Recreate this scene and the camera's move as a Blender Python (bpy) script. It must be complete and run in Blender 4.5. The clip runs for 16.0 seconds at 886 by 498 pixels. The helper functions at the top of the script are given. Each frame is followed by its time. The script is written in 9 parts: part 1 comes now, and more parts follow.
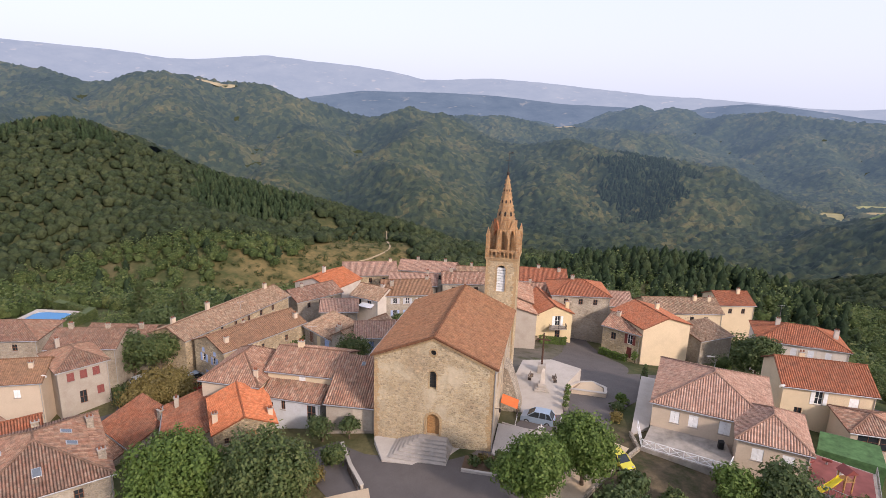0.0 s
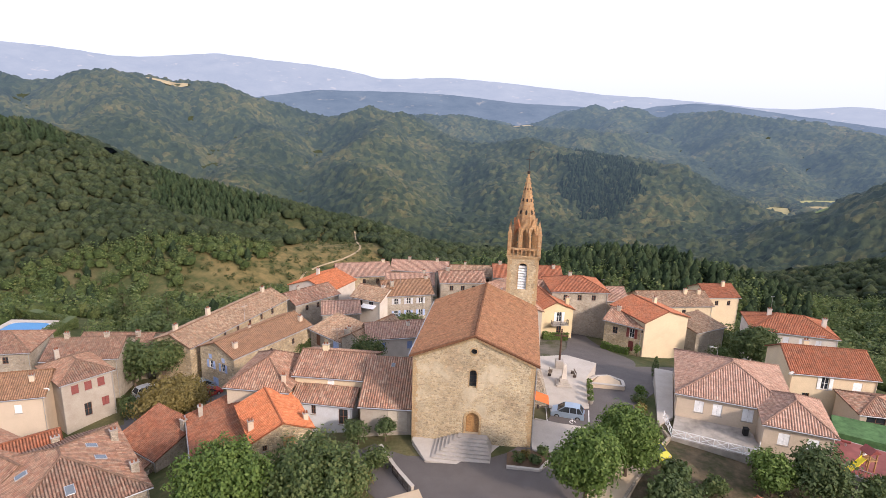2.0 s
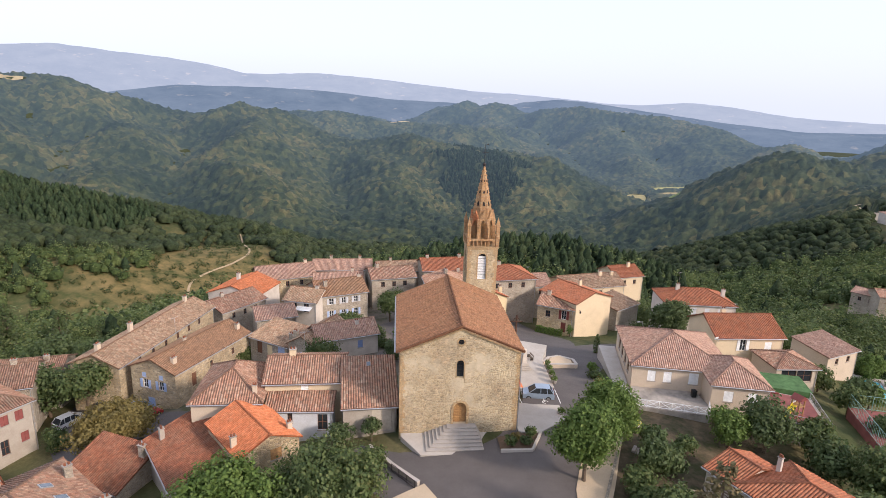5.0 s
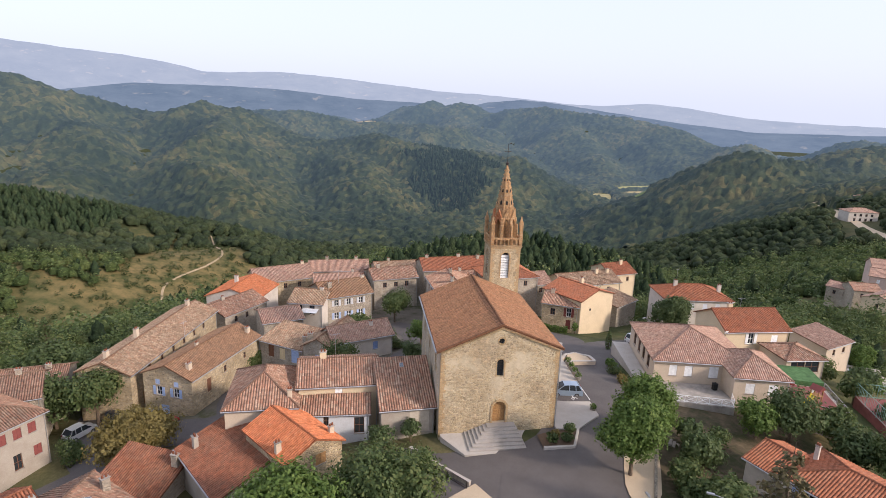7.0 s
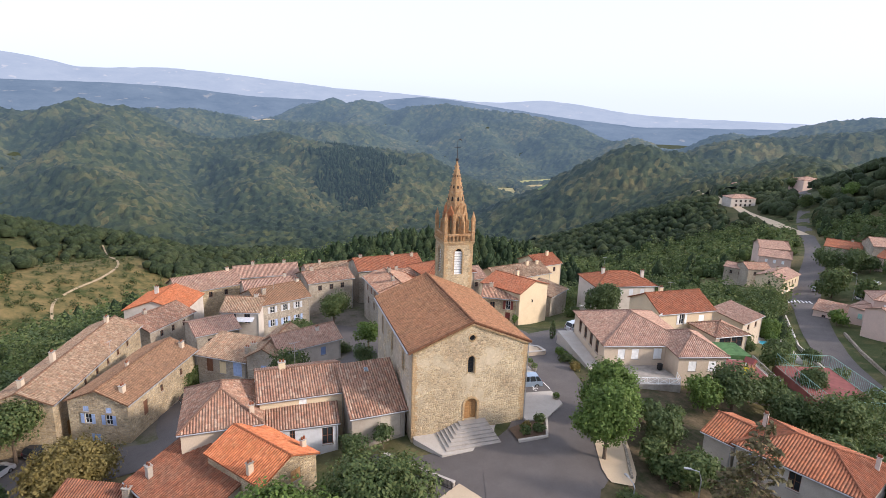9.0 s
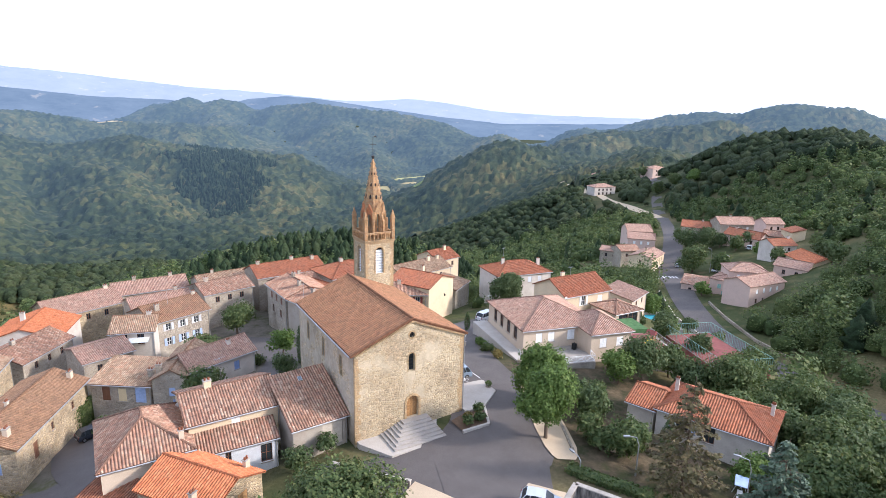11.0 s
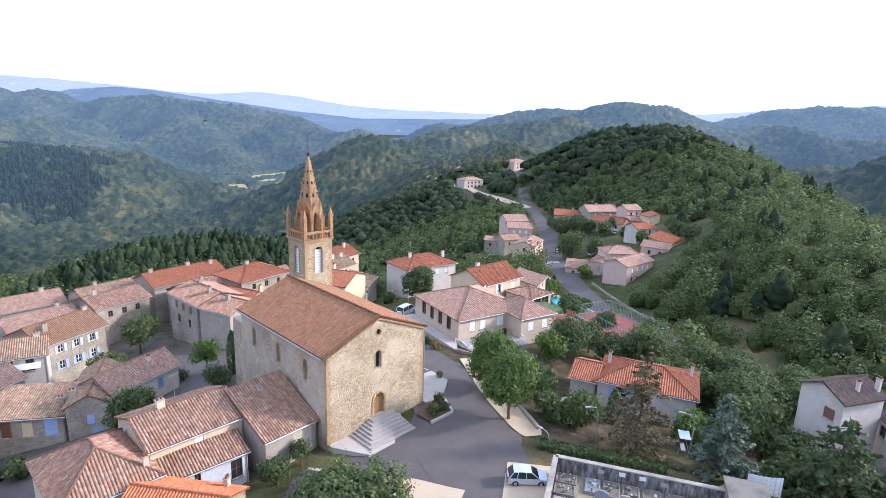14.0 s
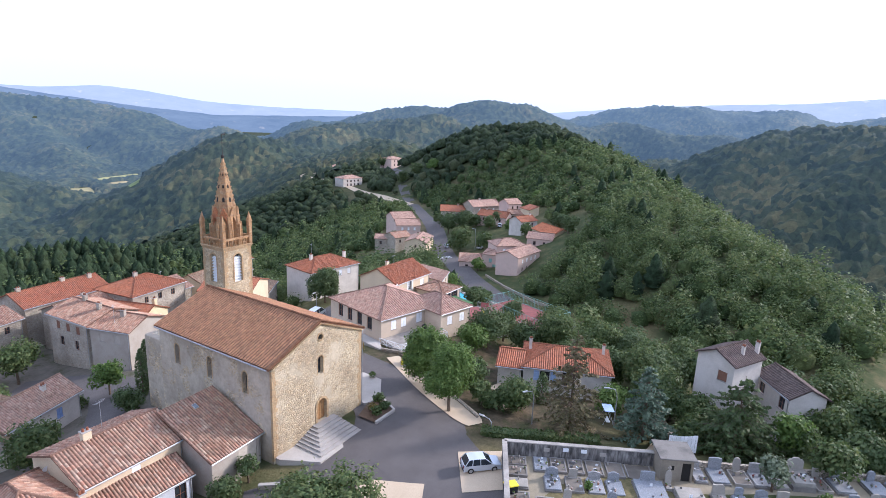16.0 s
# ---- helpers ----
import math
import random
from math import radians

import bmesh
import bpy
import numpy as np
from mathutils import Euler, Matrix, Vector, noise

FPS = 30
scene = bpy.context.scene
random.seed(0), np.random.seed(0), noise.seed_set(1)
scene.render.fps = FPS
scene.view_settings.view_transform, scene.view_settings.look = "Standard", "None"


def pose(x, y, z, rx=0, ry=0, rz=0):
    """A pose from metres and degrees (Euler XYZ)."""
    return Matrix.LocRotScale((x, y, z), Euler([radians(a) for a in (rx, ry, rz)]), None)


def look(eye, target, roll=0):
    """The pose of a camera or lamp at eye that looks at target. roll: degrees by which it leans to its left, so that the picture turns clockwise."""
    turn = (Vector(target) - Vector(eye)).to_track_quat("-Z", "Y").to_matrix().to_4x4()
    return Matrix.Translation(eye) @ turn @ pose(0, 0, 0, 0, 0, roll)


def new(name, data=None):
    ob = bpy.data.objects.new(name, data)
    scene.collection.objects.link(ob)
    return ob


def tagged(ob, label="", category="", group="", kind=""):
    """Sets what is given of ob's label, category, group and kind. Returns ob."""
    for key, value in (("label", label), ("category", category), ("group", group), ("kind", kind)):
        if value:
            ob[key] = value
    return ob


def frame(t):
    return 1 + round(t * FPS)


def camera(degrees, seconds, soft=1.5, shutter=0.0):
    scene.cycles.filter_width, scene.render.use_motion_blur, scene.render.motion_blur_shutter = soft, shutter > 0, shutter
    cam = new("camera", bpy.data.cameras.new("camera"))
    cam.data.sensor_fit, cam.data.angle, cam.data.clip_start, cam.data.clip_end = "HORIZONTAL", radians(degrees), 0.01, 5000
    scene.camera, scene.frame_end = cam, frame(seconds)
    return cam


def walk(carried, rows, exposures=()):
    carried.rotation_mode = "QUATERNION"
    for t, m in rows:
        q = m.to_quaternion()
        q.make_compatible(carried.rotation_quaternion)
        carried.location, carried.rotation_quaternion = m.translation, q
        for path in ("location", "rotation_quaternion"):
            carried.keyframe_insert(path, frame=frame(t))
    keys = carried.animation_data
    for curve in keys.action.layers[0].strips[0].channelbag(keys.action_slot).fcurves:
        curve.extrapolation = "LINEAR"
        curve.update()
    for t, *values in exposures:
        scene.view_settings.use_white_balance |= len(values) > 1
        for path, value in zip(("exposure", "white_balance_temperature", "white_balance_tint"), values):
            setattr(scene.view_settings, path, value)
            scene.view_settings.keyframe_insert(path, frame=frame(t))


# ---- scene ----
cam = camera(75.1, 16.0, 0.75)
PATH = [
    (0, (20.033, -58.401, 38.825), (19.633, -56.505, 38.333), 1.8),
    (0.5, (17.581, -58.974, 38.738), (17.185, -57.076, 38.246), 1.9),
    (1, (15.262, -59.568, 38.601), (14.878, -57.667, 38.112), 1.9),
    (1.5, (13.188, -59.783, 38.626), (12.879, -57.869, 38.137), 1.8),
    (2, (11.132, -60.131, 38.592), (10.875, -58.21, 38.102), 1.8),
    (2.5, (9.051, -60.377, 38.562), (8.869, -58.446, 38.073), 1.8),
    (3, (7.002, -60.561, 38.625), (6.875, -58.626, 38.134), 1.8),
    (3.5, (5.245, -60.806, 38.603), (5.142, -58.87, 38.11), 1.8),
    (4, (3.053, -61.112, 38.352), (3.023, -59.173, 37.861), 1.8),
    (4.5, (1.332, -60.967, 38.083), (1.411, -59.03, 37.593), 1.8),
    (7, (-8.991, -59.655, 37.501), (-8.709, -57.735, 37.015), 2.1),
    (7.5, (-10.858, -59.082, 37.314), (-10.536, -57.169, 36.83), 2.1),
    (8, (-12.615, -58.422, 37.186), (-12.235, -56.52, 36.702), 2.1),
    (8.5, (-13.992, -57.779, 37.221), (-13.522, -55.896, 36.735), 2.0),
    (9, (-15.378, -57.037, 37.09), (-14.78, -55.191, 36.606), 1.9),
    (9.5, (-16.739, -56.361, 36.994), (-16.016, -54.56, 36.513), 1.8),
    (10, (-18.129, -55.654, 36.845), (-17.298, -53.898, 36.366), 1.6),
    (12.5, (-26.398, -51.477, 36.47), (-25.225, -49.929, 35.993), 1.6),
    (13, (-27.963, -50.422, 36.517), (-26.726, -48.925, 36.039), 1.7),
    (13.5, (-29.563, -49.401, 36.583), (-28.26, -47.961, 36.104), 1.7),
    (14, (-31.087, -48.149, 36.538), (-29.717, -46.772, 36.058), 2.0),
    (14.5, (-32.574, -46.834, 36.616), (-31.14, -45.525, 36.135), 2.0),
    (15, (-33.893, -45.661, 36.673), (-32.388, -44.435, 36.195), 2.1),
    (15.5, (-35.247, -44.438, 36.962), (-33.661, -43.318, 36.483), 2.2),
    (16, (-36.665, -43.135, 36.803), (-35.02, -42.1, 36.33), 2.4),
]
walk(cam, [(t, look(eye, target, roll)) for t, eye, target, roll in PATH], [(0, 0.25, 5900, 22), (2, 0.5, 5900, 20), (3, 0.4, 5890, 19), (4.5, 0.39, 5850, 18), (7.5, 0.28, 5800, 18), (10, 0.68, 5500, 15), (12.5, 0.93, 5100, 17), (16, 0.7, 5050, 18)])

# ---- light ----
SUN_AZ, SUN_EL = 128.0, 27.0          # degrees clockwise from +y, and above the horizon
world = bpy.data.worlds.new("sky")
scene.world = world
world.use_nodes = True
wn, wl = world.node_tree.nodes, world.node_tree.links
sky = wn.new("ShaderNodeTexSky")
sky.sky_type = 'NISHITA'
sky.sun_disc = False
sky.sun_elevation, sky.sun_rotation = radians(SUN_EL), radians(SUN_AZ)
sky.air_density, sky.dust_density, sky.ozone_density = 1.2, 4.0, 1.0
veil = wn.new("ShaderNodeMix")
veil.data_type = 'RGBA'
veil.inputs[0].default_value = 0.62
wl.new(sky.outputs[0], veil.inputs[6])
veil.inputs[7].default_value = (9.6, 9.8, 10.2, 1)
wl.new(veil.outputs[2], wn["Background"].inputs[0])
wn["Background"].inputs[1].default_value = 0.11
sun = new("sun", bpy.data.lights.new("sun", 'SUN'))
sun.data.energy, sun.data.angle, sun.data.color = 3.1, radians(5), (1.0, 0.83, 0.62)
sx, sy = math.sin(radians(SUN_AZ)), math.cos(radians(SUN_AZ))
sun.matrix_world = look((sx * 100, sy * 100, 100 * math.tan(radians(SUN_EL))), (0, 0, 0))

# ---- materials ----


class Nodes:
    """A small wrapper to write node materials in few lines."""

    def __init__(self, name, rough=0.85, metal=0.0, spec=0.3):
        self.m = bpy.data.materials.new(name)
        self.m.use_nodes = True
        self.t = self.m.node_tree
        self.b = self.t.nodes["Principled BSDF"]
        self.b.inputs["Roughness"].default_value = rough
        self.b.inputs["Metallic"].default_value = metal
        self.b.inputs["Specular IOR Level"].default_value = spec

    def add(self, kind, **k):
        n = self.t.nodes.new(kind)
        for key, v in k.items():
            n.inputs[key].default_value = v
        return n

    def link(self, a, b):
        self.t.links.new(a, b)

    def coords(self, which="Object"):
        return self.t.nodes.new("ShaderNodeTexCoord").outputs[which]

    def noise(self, co, scale, detail=4.0, rough=0.55):
        n = self.add("ShaderNodeTexNoise", Scale=scale, Detail=detail, Roughness=rough)
        self.link(co, n.inputs["Vector"])
        return n.outputs["Fac"]

    def ramp(self, fac, stops):
        r = self.t.nodes.new("ShaderNodeValToRGB")
        e = r.color_ramp.elements
        while len(e) < len(stops):
            e.new(0.5)
        for el, (p, c) in zip(e, stops):
            el.position, el.color = p, (*c, 1)
        self.link(fac, r.inputs[0])
        return r.outputs[0]

    def mix(self, fac, a, b, kind='MIX'):
        n = self.t.nodes.new("ShaderNodeMix")
        n.data_type, n.blend_type = 'RGBA', kind
        for v, i in ((fac, 0), (a, 6), (b, 7)):
            if isinstance(v, (int, float)):
                n.inputs[i].default_value = v
            elif isinstance(v, tuple):
                n.inputs[i].default_value = (*v, 1)
            else:
                self.link(v, n.inputs[i])
        return n.outputs[2]

    def math(self, op, a, b=0.0):
        n = self.t.nodes.new("ShaderNodeMath")
        n.operation = op
        for v, i in ((a, 0), (b, 1)):
            if isinstance(v, (int, float)):
                n.inputs[i].default_value = v
            else:
                self.link(v, n.inputs[i])
        return n.outputs[0]

    def bump(self, height, strength=0.5, distance=0.05):
        n = self.add("ShaderNodeBump", Strength=strength, Distance=distance)
        self.link(height, n.inputs["Height"])
        self.link(n.outputs[0], self.b.inputs["Normal"])

    def color(self, c):
        self.link(c, self.b.inputs["Base Color"])
        return self.m


def plain(name, c, rough=0.6, metal=0.0, vary=0.12, scale=3.0):
    n = Nodes(name, rough, metal)
    co = n.coords()
    f = n.noise(co, scale)
    lo, hi = tuple(v * (1 - vary) for v in c), tuple(min(1, v * (1 + vary)) for v in c)
    return n.color(n.ramp(f, [(0.3, lo), (0.7, hi)]))


def plaster(name, c, stain=(0.25, 0.2, 0.15), amount=0.5):
    n = Nodes(name, 0.92)
    co = n.coords()
    big, fine = n.noise(co, 0.5, 6, 0.65), n.noise(co, 9.0, 3)
    base = n.ramp(fine, [(0.3, tuple(v * 0.86 for v in c)), (0.7, c)])
    st = n.ramp(big, [(0.42, (0, 0, 0)), (0.75, (amount,) * 3)])
    col = n.mix(st, base, stain)
    n.bump(fine, 0.25, 0.03)
    return n.color(col)


def rubble(name, stones, mortar, size=2.6, patch=None, spread=(0.48, 0.6)):
    """Rubble masonry of irregular stones in lime mortar, with plaster left on in patches."""
    n = Nodes(name, 0.93)
    co = n.coords()
    mp = n.t.nodes.new("ShaderNodeMapping")
    mp.inputs["Scale"].default_value = (1, 1, 1.7)
    n.link(co, mp.inputs["Vector"])
    wob = n.add("ShaderNodeTexNoise", Scale=2.0, Detail=2.0)
    n.link(mp.outputs[0], wob.inputs["Vector"])
    v2 = n.mix(0.12, mp.outputs[0], wob.outputs["Color"])
    cell = n.add("ShaderNodeTexVoronoi", Scale=size)
    edge = n.add("ShaderNodeTexVoronoi", Scale=size)
    edge.feature = 'DISTANCE_TO_EDGE'
    n.link(v2, cell.inputs["Vector"])
    n.link(v2, edge.inputs["Vector"])
    sep = n.t.nodes.new("ShaderNodeSeparateColor")
    n.link(cell.outputs["Color"], sep.inputs[0])
    k = len(stones) - 1
    col = n.ramp(sep.outputs[0], [(i / k, c) for i, c in enumerate(stones)])
    fine = n.noise(co, 14.0, 3)
    col = n.mix(0.5, col, n.ramp(n.noise(co, 7.0, 6, 0.75), [(0.3, (0.2, 0.18, 0.16)), (0.7, (0.82, 0.79, 0.74))]), 'OVERLAY')
    joint = n.ramp(edge.outputs["Distance"], [(0.03, (0.9, 0.9, 0.9)), (0.12, (0, 0, 0))])
    col = n.mix(joint, col, mortar)
    hgt = n.ramp(edge.outputs["Distance"], [(0.0, (0, 0, 0)), (0.14, (1, 1, 1))])
    if patch:
        big = n.noise(co, 0.33, 7, 0.68)
        pm = n.ramp(big, [(spread[0], (0, 0, 0)), (spread[1], (1, 1, 1))])
        pcol = n.ramp(n.noise(co, 1.7, 5, 0.7), [(0.3, tuple(v * 0.72 for v in patch)), (0.7, patch)])
        col = n.mix(pm, col, pcol)
        hgt = n.mix(pm, hgt, (0.8, 0.8, 0.8))
    stain = n.ramp(n.noise(co, 0.22, 8, 0.72), [(0.38, (0.38, 0.37, 0.36)), (0.62, (0.6, 0.6, 0.6))])
    col = n.mix(0.8, col, stain, 'OVERLAY')
    n.bump(hgt, 0.9, 0.08)
    return n.color(col)


def tiles(name, cols, along=0.24, down=0.36, moss=0.25, wear=(0.18, 0.15, 0.11)):
    """Roof of rows of half-round clay tiles; the UV map is in metres along the eave and down the slope."""
    n = Nodes(name, 0.9)
    uv = n.coords("UV")
    sep = n.t.nodes.new("ShaderNodeSeparateXYZ")
    n.link(uv, sep.inputs[0])
    cu, cv = n.math('DIVIDE', sep.outputs[0], along), n.math('DIVIDE', sep.outputs[1], down)
    comb = n.t.nodes.new("ShaderNodeCombineXYZ")
    n.link(n.math('FLOOR', cu), comb.inputs[0])
    n.link(n.math('FLOOR', cv), comb.inputs[1])
    wh = n.t.nodes.new("ShaderNodeTexWhiteNoise")
    wh.noise_dimensions = '2D'
    n.link(comb.outputs[0], wh.inputs["Vector"])
    k = len(cols) - 1
    col = n.ramp(wh.outputs["Value"], [(i / k, c) for i, c in enumerate(cols)])
    mean = tuple(sum(c[j] for c in cols) / len(cols) for j in range(3))
    co = n.coords()
    tone = n.noise(co, 0.9, 5, 0.7)
    own = n.ramp(tone, [(0.3, tuple(v * 0.82 for v in mean)), (0.7, tuple(min(1, v * 1.2) for v in mean))])
    col = n.mix(0.5, col, own)
    big = n.noise(co, 0.5, 7, 0.75)
    col = n.mix(n.ramp(big, [(0.42, (0, 0, 0)), (0.68, (moss,) * 3)]), col, wear)
    fine = n.noise(co, 2.2, 6, 0.75)
    col = n.mix(0.7, col, n.ramp(fine, [(0.34, (0.26, 0.26, 0.26)), (0.66, (0.74, 0.74, 0.74))]), 'OVERLAY')
    # rounded rows across the slope, with a step at every tile's lower edge
    fu = n.math('SUBTRACT', n.math('FRACT', cu), 0.5)
    arch = n.math('SUBTRACT', 1.0, n.math('MULTIPLY', n.math('MULTIPLY', fu, fu), 4.0))
    gap = n.ramp(arch, [(0.05, (0.6, 0.56, 0.54)), (0.5, (1, 1, 1))])
    col = n.mix(1.0, col, gap, 'MULTIPLY')
    h = n.math('ADD', arch, n.math('MULTIPLY', n.math('FRACT', cv), 0.35))
    n.bump(h, 1.0, 0.1)
    return n.color(col)


def leafy(name, stops, trans=0.35, rough=0.6):
    n = Nodes(name, rough, 0.0, 0.25)
    g = n.t.nodes.new("ShaderNodeNewGeometry")
    co = n.coords()
    mixed = n.math('ADD', n.math('MULTIPLY', g.outputs["Random Per Island"], 0.6), n.math('MULTIPLY', n.noise(co, 0.12, 3), 0.45))
    n.b.inputs["Subsurface Weight"].default_value = 0.0
    c = n.ramp(mixed, stops)
    n.color(c)
    if trans:
        tr = n.t.nodes.new("ShaderNodeBsdfTranslucent")
        n.link(c, tr.inputs[0])
        mx = n.add("ShaderNodeMixShader", Fac=trans)
        n.link(n.b.outputs[0], mx.inputs[1])
        n.link(tr.outputs[0], mx.inputs[2])
        n.link(mx.outputs[0], n.t.nodes["Material Output"].inputs[0])
    return n.m


def canopy(name, stops, scale=0.9, dist=0.8, air=None, mottle=0.8):
    """Woodland seen from afar: each crown has its own green, with mottled leaves and relief."""
    n = Nodes(name, 0.85, 0.0, 0.1)
    g = n.t.nodes.new("ShaderNodeNewGeometry")
    co = n.coords()
    fine = n.noise(co, scale, 5, 0.75)
    big = n.noise(co, 0.008, 4, 0.6)
    own = g.outputs["Random Per Island"]
    if air:
        cell = n.add("ShaderNodeTexVoronoi", Scale=0.13)
        cell.voronoi_dimensions = '2D'
        n.link(co, cell.inputs["Vector"])
        sep = n.t.nodes.new("ShaderNodeSeparateColor")
        n.link(cell.outputs["Color"], sep.inputs[0])
        own = sep.outputs[0]
    # broader tone patches on the hazy hills imitate sunlit and shaded slopes
    v = n.math('ADD', n.math('MULTIPLY', own, 0.32 if air else 0.5), n.math('MULTIPLY', big, 0.85 if air else 0.7))
    v = n.math('SUBTRACT', v, 0.1)
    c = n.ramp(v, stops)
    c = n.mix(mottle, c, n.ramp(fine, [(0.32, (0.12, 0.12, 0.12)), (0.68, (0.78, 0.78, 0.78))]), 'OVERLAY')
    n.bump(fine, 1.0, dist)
    n.color(c)
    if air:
        # distance: haze painted as emission, the air's scattered light before the backdrop hills, growing with distance
        # from the village
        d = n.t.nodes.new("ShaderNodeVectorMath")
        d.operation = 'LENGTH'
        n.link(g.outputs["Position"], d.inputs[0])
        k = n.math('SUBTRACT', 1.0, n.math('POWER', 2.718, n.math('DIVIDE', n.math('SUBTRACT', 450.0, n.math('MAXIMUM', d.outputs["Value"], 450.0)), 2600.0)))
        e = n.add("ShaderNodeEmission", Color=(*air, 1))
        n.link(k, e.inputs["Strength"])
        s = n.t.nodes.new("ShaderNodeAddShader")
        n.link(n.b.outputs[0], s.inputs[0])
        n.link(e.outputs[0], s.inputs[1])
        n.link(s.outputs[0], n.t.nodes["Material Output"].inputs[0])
    return n.m


STONE_WARM = [(0.36, 0.28, 0.17), (0.54, 0.43, 0.27), (0.44, 0.35, 0.225), (0.64, 0.53, 0.35), (0.31, 0.25, 0.165), (0.5, 0.42, 0.295)]
STONE_GREY = [(0.30, 0.26, 0.21), (0.44, 0.39, 0.31), (0.36, 0.31, 0.25), (0.5, 0.44, 0.35)]
M_FACADE = rubble("facade_stone", STONE_WARM, (0.58, 0.49, 0.335), 3.6, (0.55, 0.46, 0.32), (0.52, 0.62))
M_NAVE = rubble("nave_render", STONE_WARM, (0.50, 0.44, 0.35), 2.8, (0.47, 0.40, 0.305), (0.44, 0.49))
M_TOWER = rubble("tower_stone", STONE_WARM, (0.50, 0.41, 0.27), 3.4)
M_ASHLAR = rubble("ashlar_stone", [(0.42, 0.29, 0.16), (0.52, 0.37, 0.2), (0.46, 0.31, 0.17)], (0.42, 0.33, 0.2), 4.0)
M_SPIRE = rubble("spire_stone", [(0.42, 0.24, 0.11), (0.50, 0.31, 0.15), (0.36, 0.2, 0.1), (0.46, 0.33, 0.19)], (0.4, 0.27, 0.15), 3.0)
M_FRESH = rubble("renewed_stone", [(0.46, 0.17, 0.07), (0.52, 0.21, 0.09), (0.42, 0.16, 0.08)], (0.44, 0.22, 0.11), 3.0)
M_STONE = rubble("house_stone", STONE_WARM, (0.46, 0.38, 0.27), 2.8)
M_STONEG = rubble("grey_house_stone", STONE_GREY, (0.42, 0.38, 0.32), 2.8, (0.46, 0.41, 0.34), (0.5, 0.66))
M_DRY = rubble("wall_stone", STONE_GREY, (0.22, 0.19, 0.15), 3.2)
M_CREAM = plaster("cream_plaster", (0.68, 0.55, 0.37), amount=0.2)
M_WHITE = plaster("white_plaster", (0.62, 0.56, 0.49), amount=0.4)
M_YELLOW = plaster("yellow_plaster", (0.68, 0.55, 0.33), amount=0.25)
M_BEIGE = plaster("beige_plaster", (0.60, 0.49, 0.37), amount=0.2)
M_GREYP = plaster("grey_plaster", (0.42, 0.37, 0.31), amount=0.55)
M_PINK = plaster("pink_plaster", (0.64, 0.48, 0.40), amount=0.2)
M_BLUEW = plaster("whitewash", (0.62, 0.64, 0.68), amount=0.3)
M_CONC = plaster("concrete", (0.40, 0.36, 0.31), (0.10, 0.09, 0.08), 0.8)
M_WALLC = plaster("stained_wall", (0.21, 0.19, 0.165), (0.05, 0.047, 0.043), 0.9)
M_PAVE = plaster("pale_paving", (0.48, 0.435, 0.38), (0.3, 0.265, 0.22), 0.5)
M_STEP = plaster("worn_step_stone", (0.39, 0.355, 0.315), (0.22, 0.195, 0.165), 0.6)
M_GRAVEL = plaster("sandy_gravel", (0.56, 0.44, 0.30), (0.40, 0.31, 0.2), 0.4)
R_CHURCH = tiles("church_tiles", [(0.265, 0.13, 0.065), (0.335, 0.17, 0.085), (0.30, 0.15, 0.08), (0.205, 0.105, 0.06), (0.315, 0.145, 0.072)], 0.4, 0.46, 0.4, (0.20, 0.13, 0.07))
R_OLD = tiles("old_mixed_tiles", [(0.34, 0.17, 0.105), (0.48, 0.30, 0.20), (0.25, 0.115, 0.075), (0.42, 0.19, 0.115), (0.58, 0.44, 0.32), (0.19, 0.12, 0.09), (0.40, 0.22, 0.14)], 0.3, 0.5, 0.35)
R_STONE = tiles("weathered_tiles", [(0.32, 0.21, 0.13), (0.48, 0.35, 0.235), (0.20, 0.13, 0.085), (0.40, 0.25, 0.15), (0.56, 0.44, 0.31), (0.36, 0.17, 0.095), (0.26, 0.19, 0.135)], 0.3, 0.5, 0.4, (0.17, 0.135, 0.085))
# R_OLD's mix dimmed to paint shade onto the dusky roofs on the west side
R_SHADED = tiles("shaded_mixed_tiles", [(0.25, 0.135, 0.09), (0.34, 0.21, 0.145), (0.19, 0.09, 0.06), (0.31, 0.14, 0.085), (0.40, 0.29, 0.205), (0.14, 0.09, 0.07)], 0.3, 0.5, 0.4)
R_RED = tiles("red_tiles", [(0.34, 0.115, 0.055), (0.43, 0.15, 0.07), (0.28, 0.095, 0.05), (0.39, 0.17, 0.09)], 0.3, 0.5, 0.3)
R_ORANGE = tiles("new_orange_tiles", [(0.50, 0.155, 0.06), (0.58, 0.205, 0.085), (0.42, 0.12, 0.05), (0.54, 0.23, 0.11)], 0.3, 0.5, 0.1)
R_DARKRED = tiles("dark_red_tiles", [(0.24, 0.085, 0.045), (0.33, 0.12, 0.06), (0.18, 0.07, 0.04), (0.36, 0.16, 0.09)], 0.3, 0.5, 0.4)
R_BROWN = tiles("brown_tiles", [(0.32, 0.18, 0.10), (0.39, 0.225, 0.13), (0.27, 0.155, 0.085)], 0.3, 0.5, 0.3)
R_PINK = tiles("pinkish_tiles", [(0.42, 0.235, 0.165), (0.50, 0.32, 0.235), (0.34, 0.18, 0.125), (0.54, 0.39, 0.30), (0.3, 0.18, 0.13)], 0.3, 0.5, 0.3)
R_SLATE = tiles("dark_brown_tiles", [(0.13, 0.095, 0.08), (0.165, 0.12, 0.1), (0.11, 0.08, 0.07)], 0.3, 0.4, 0.15)
M_GLASS = plain("window_glass", (0.03, 0.035, 0.04), 0.08, 0.0, 0.2)
M_PANE = plain("roof_window_glass", (0.16, 0.18, 0.2), 0.1, 0.3, 0.1)
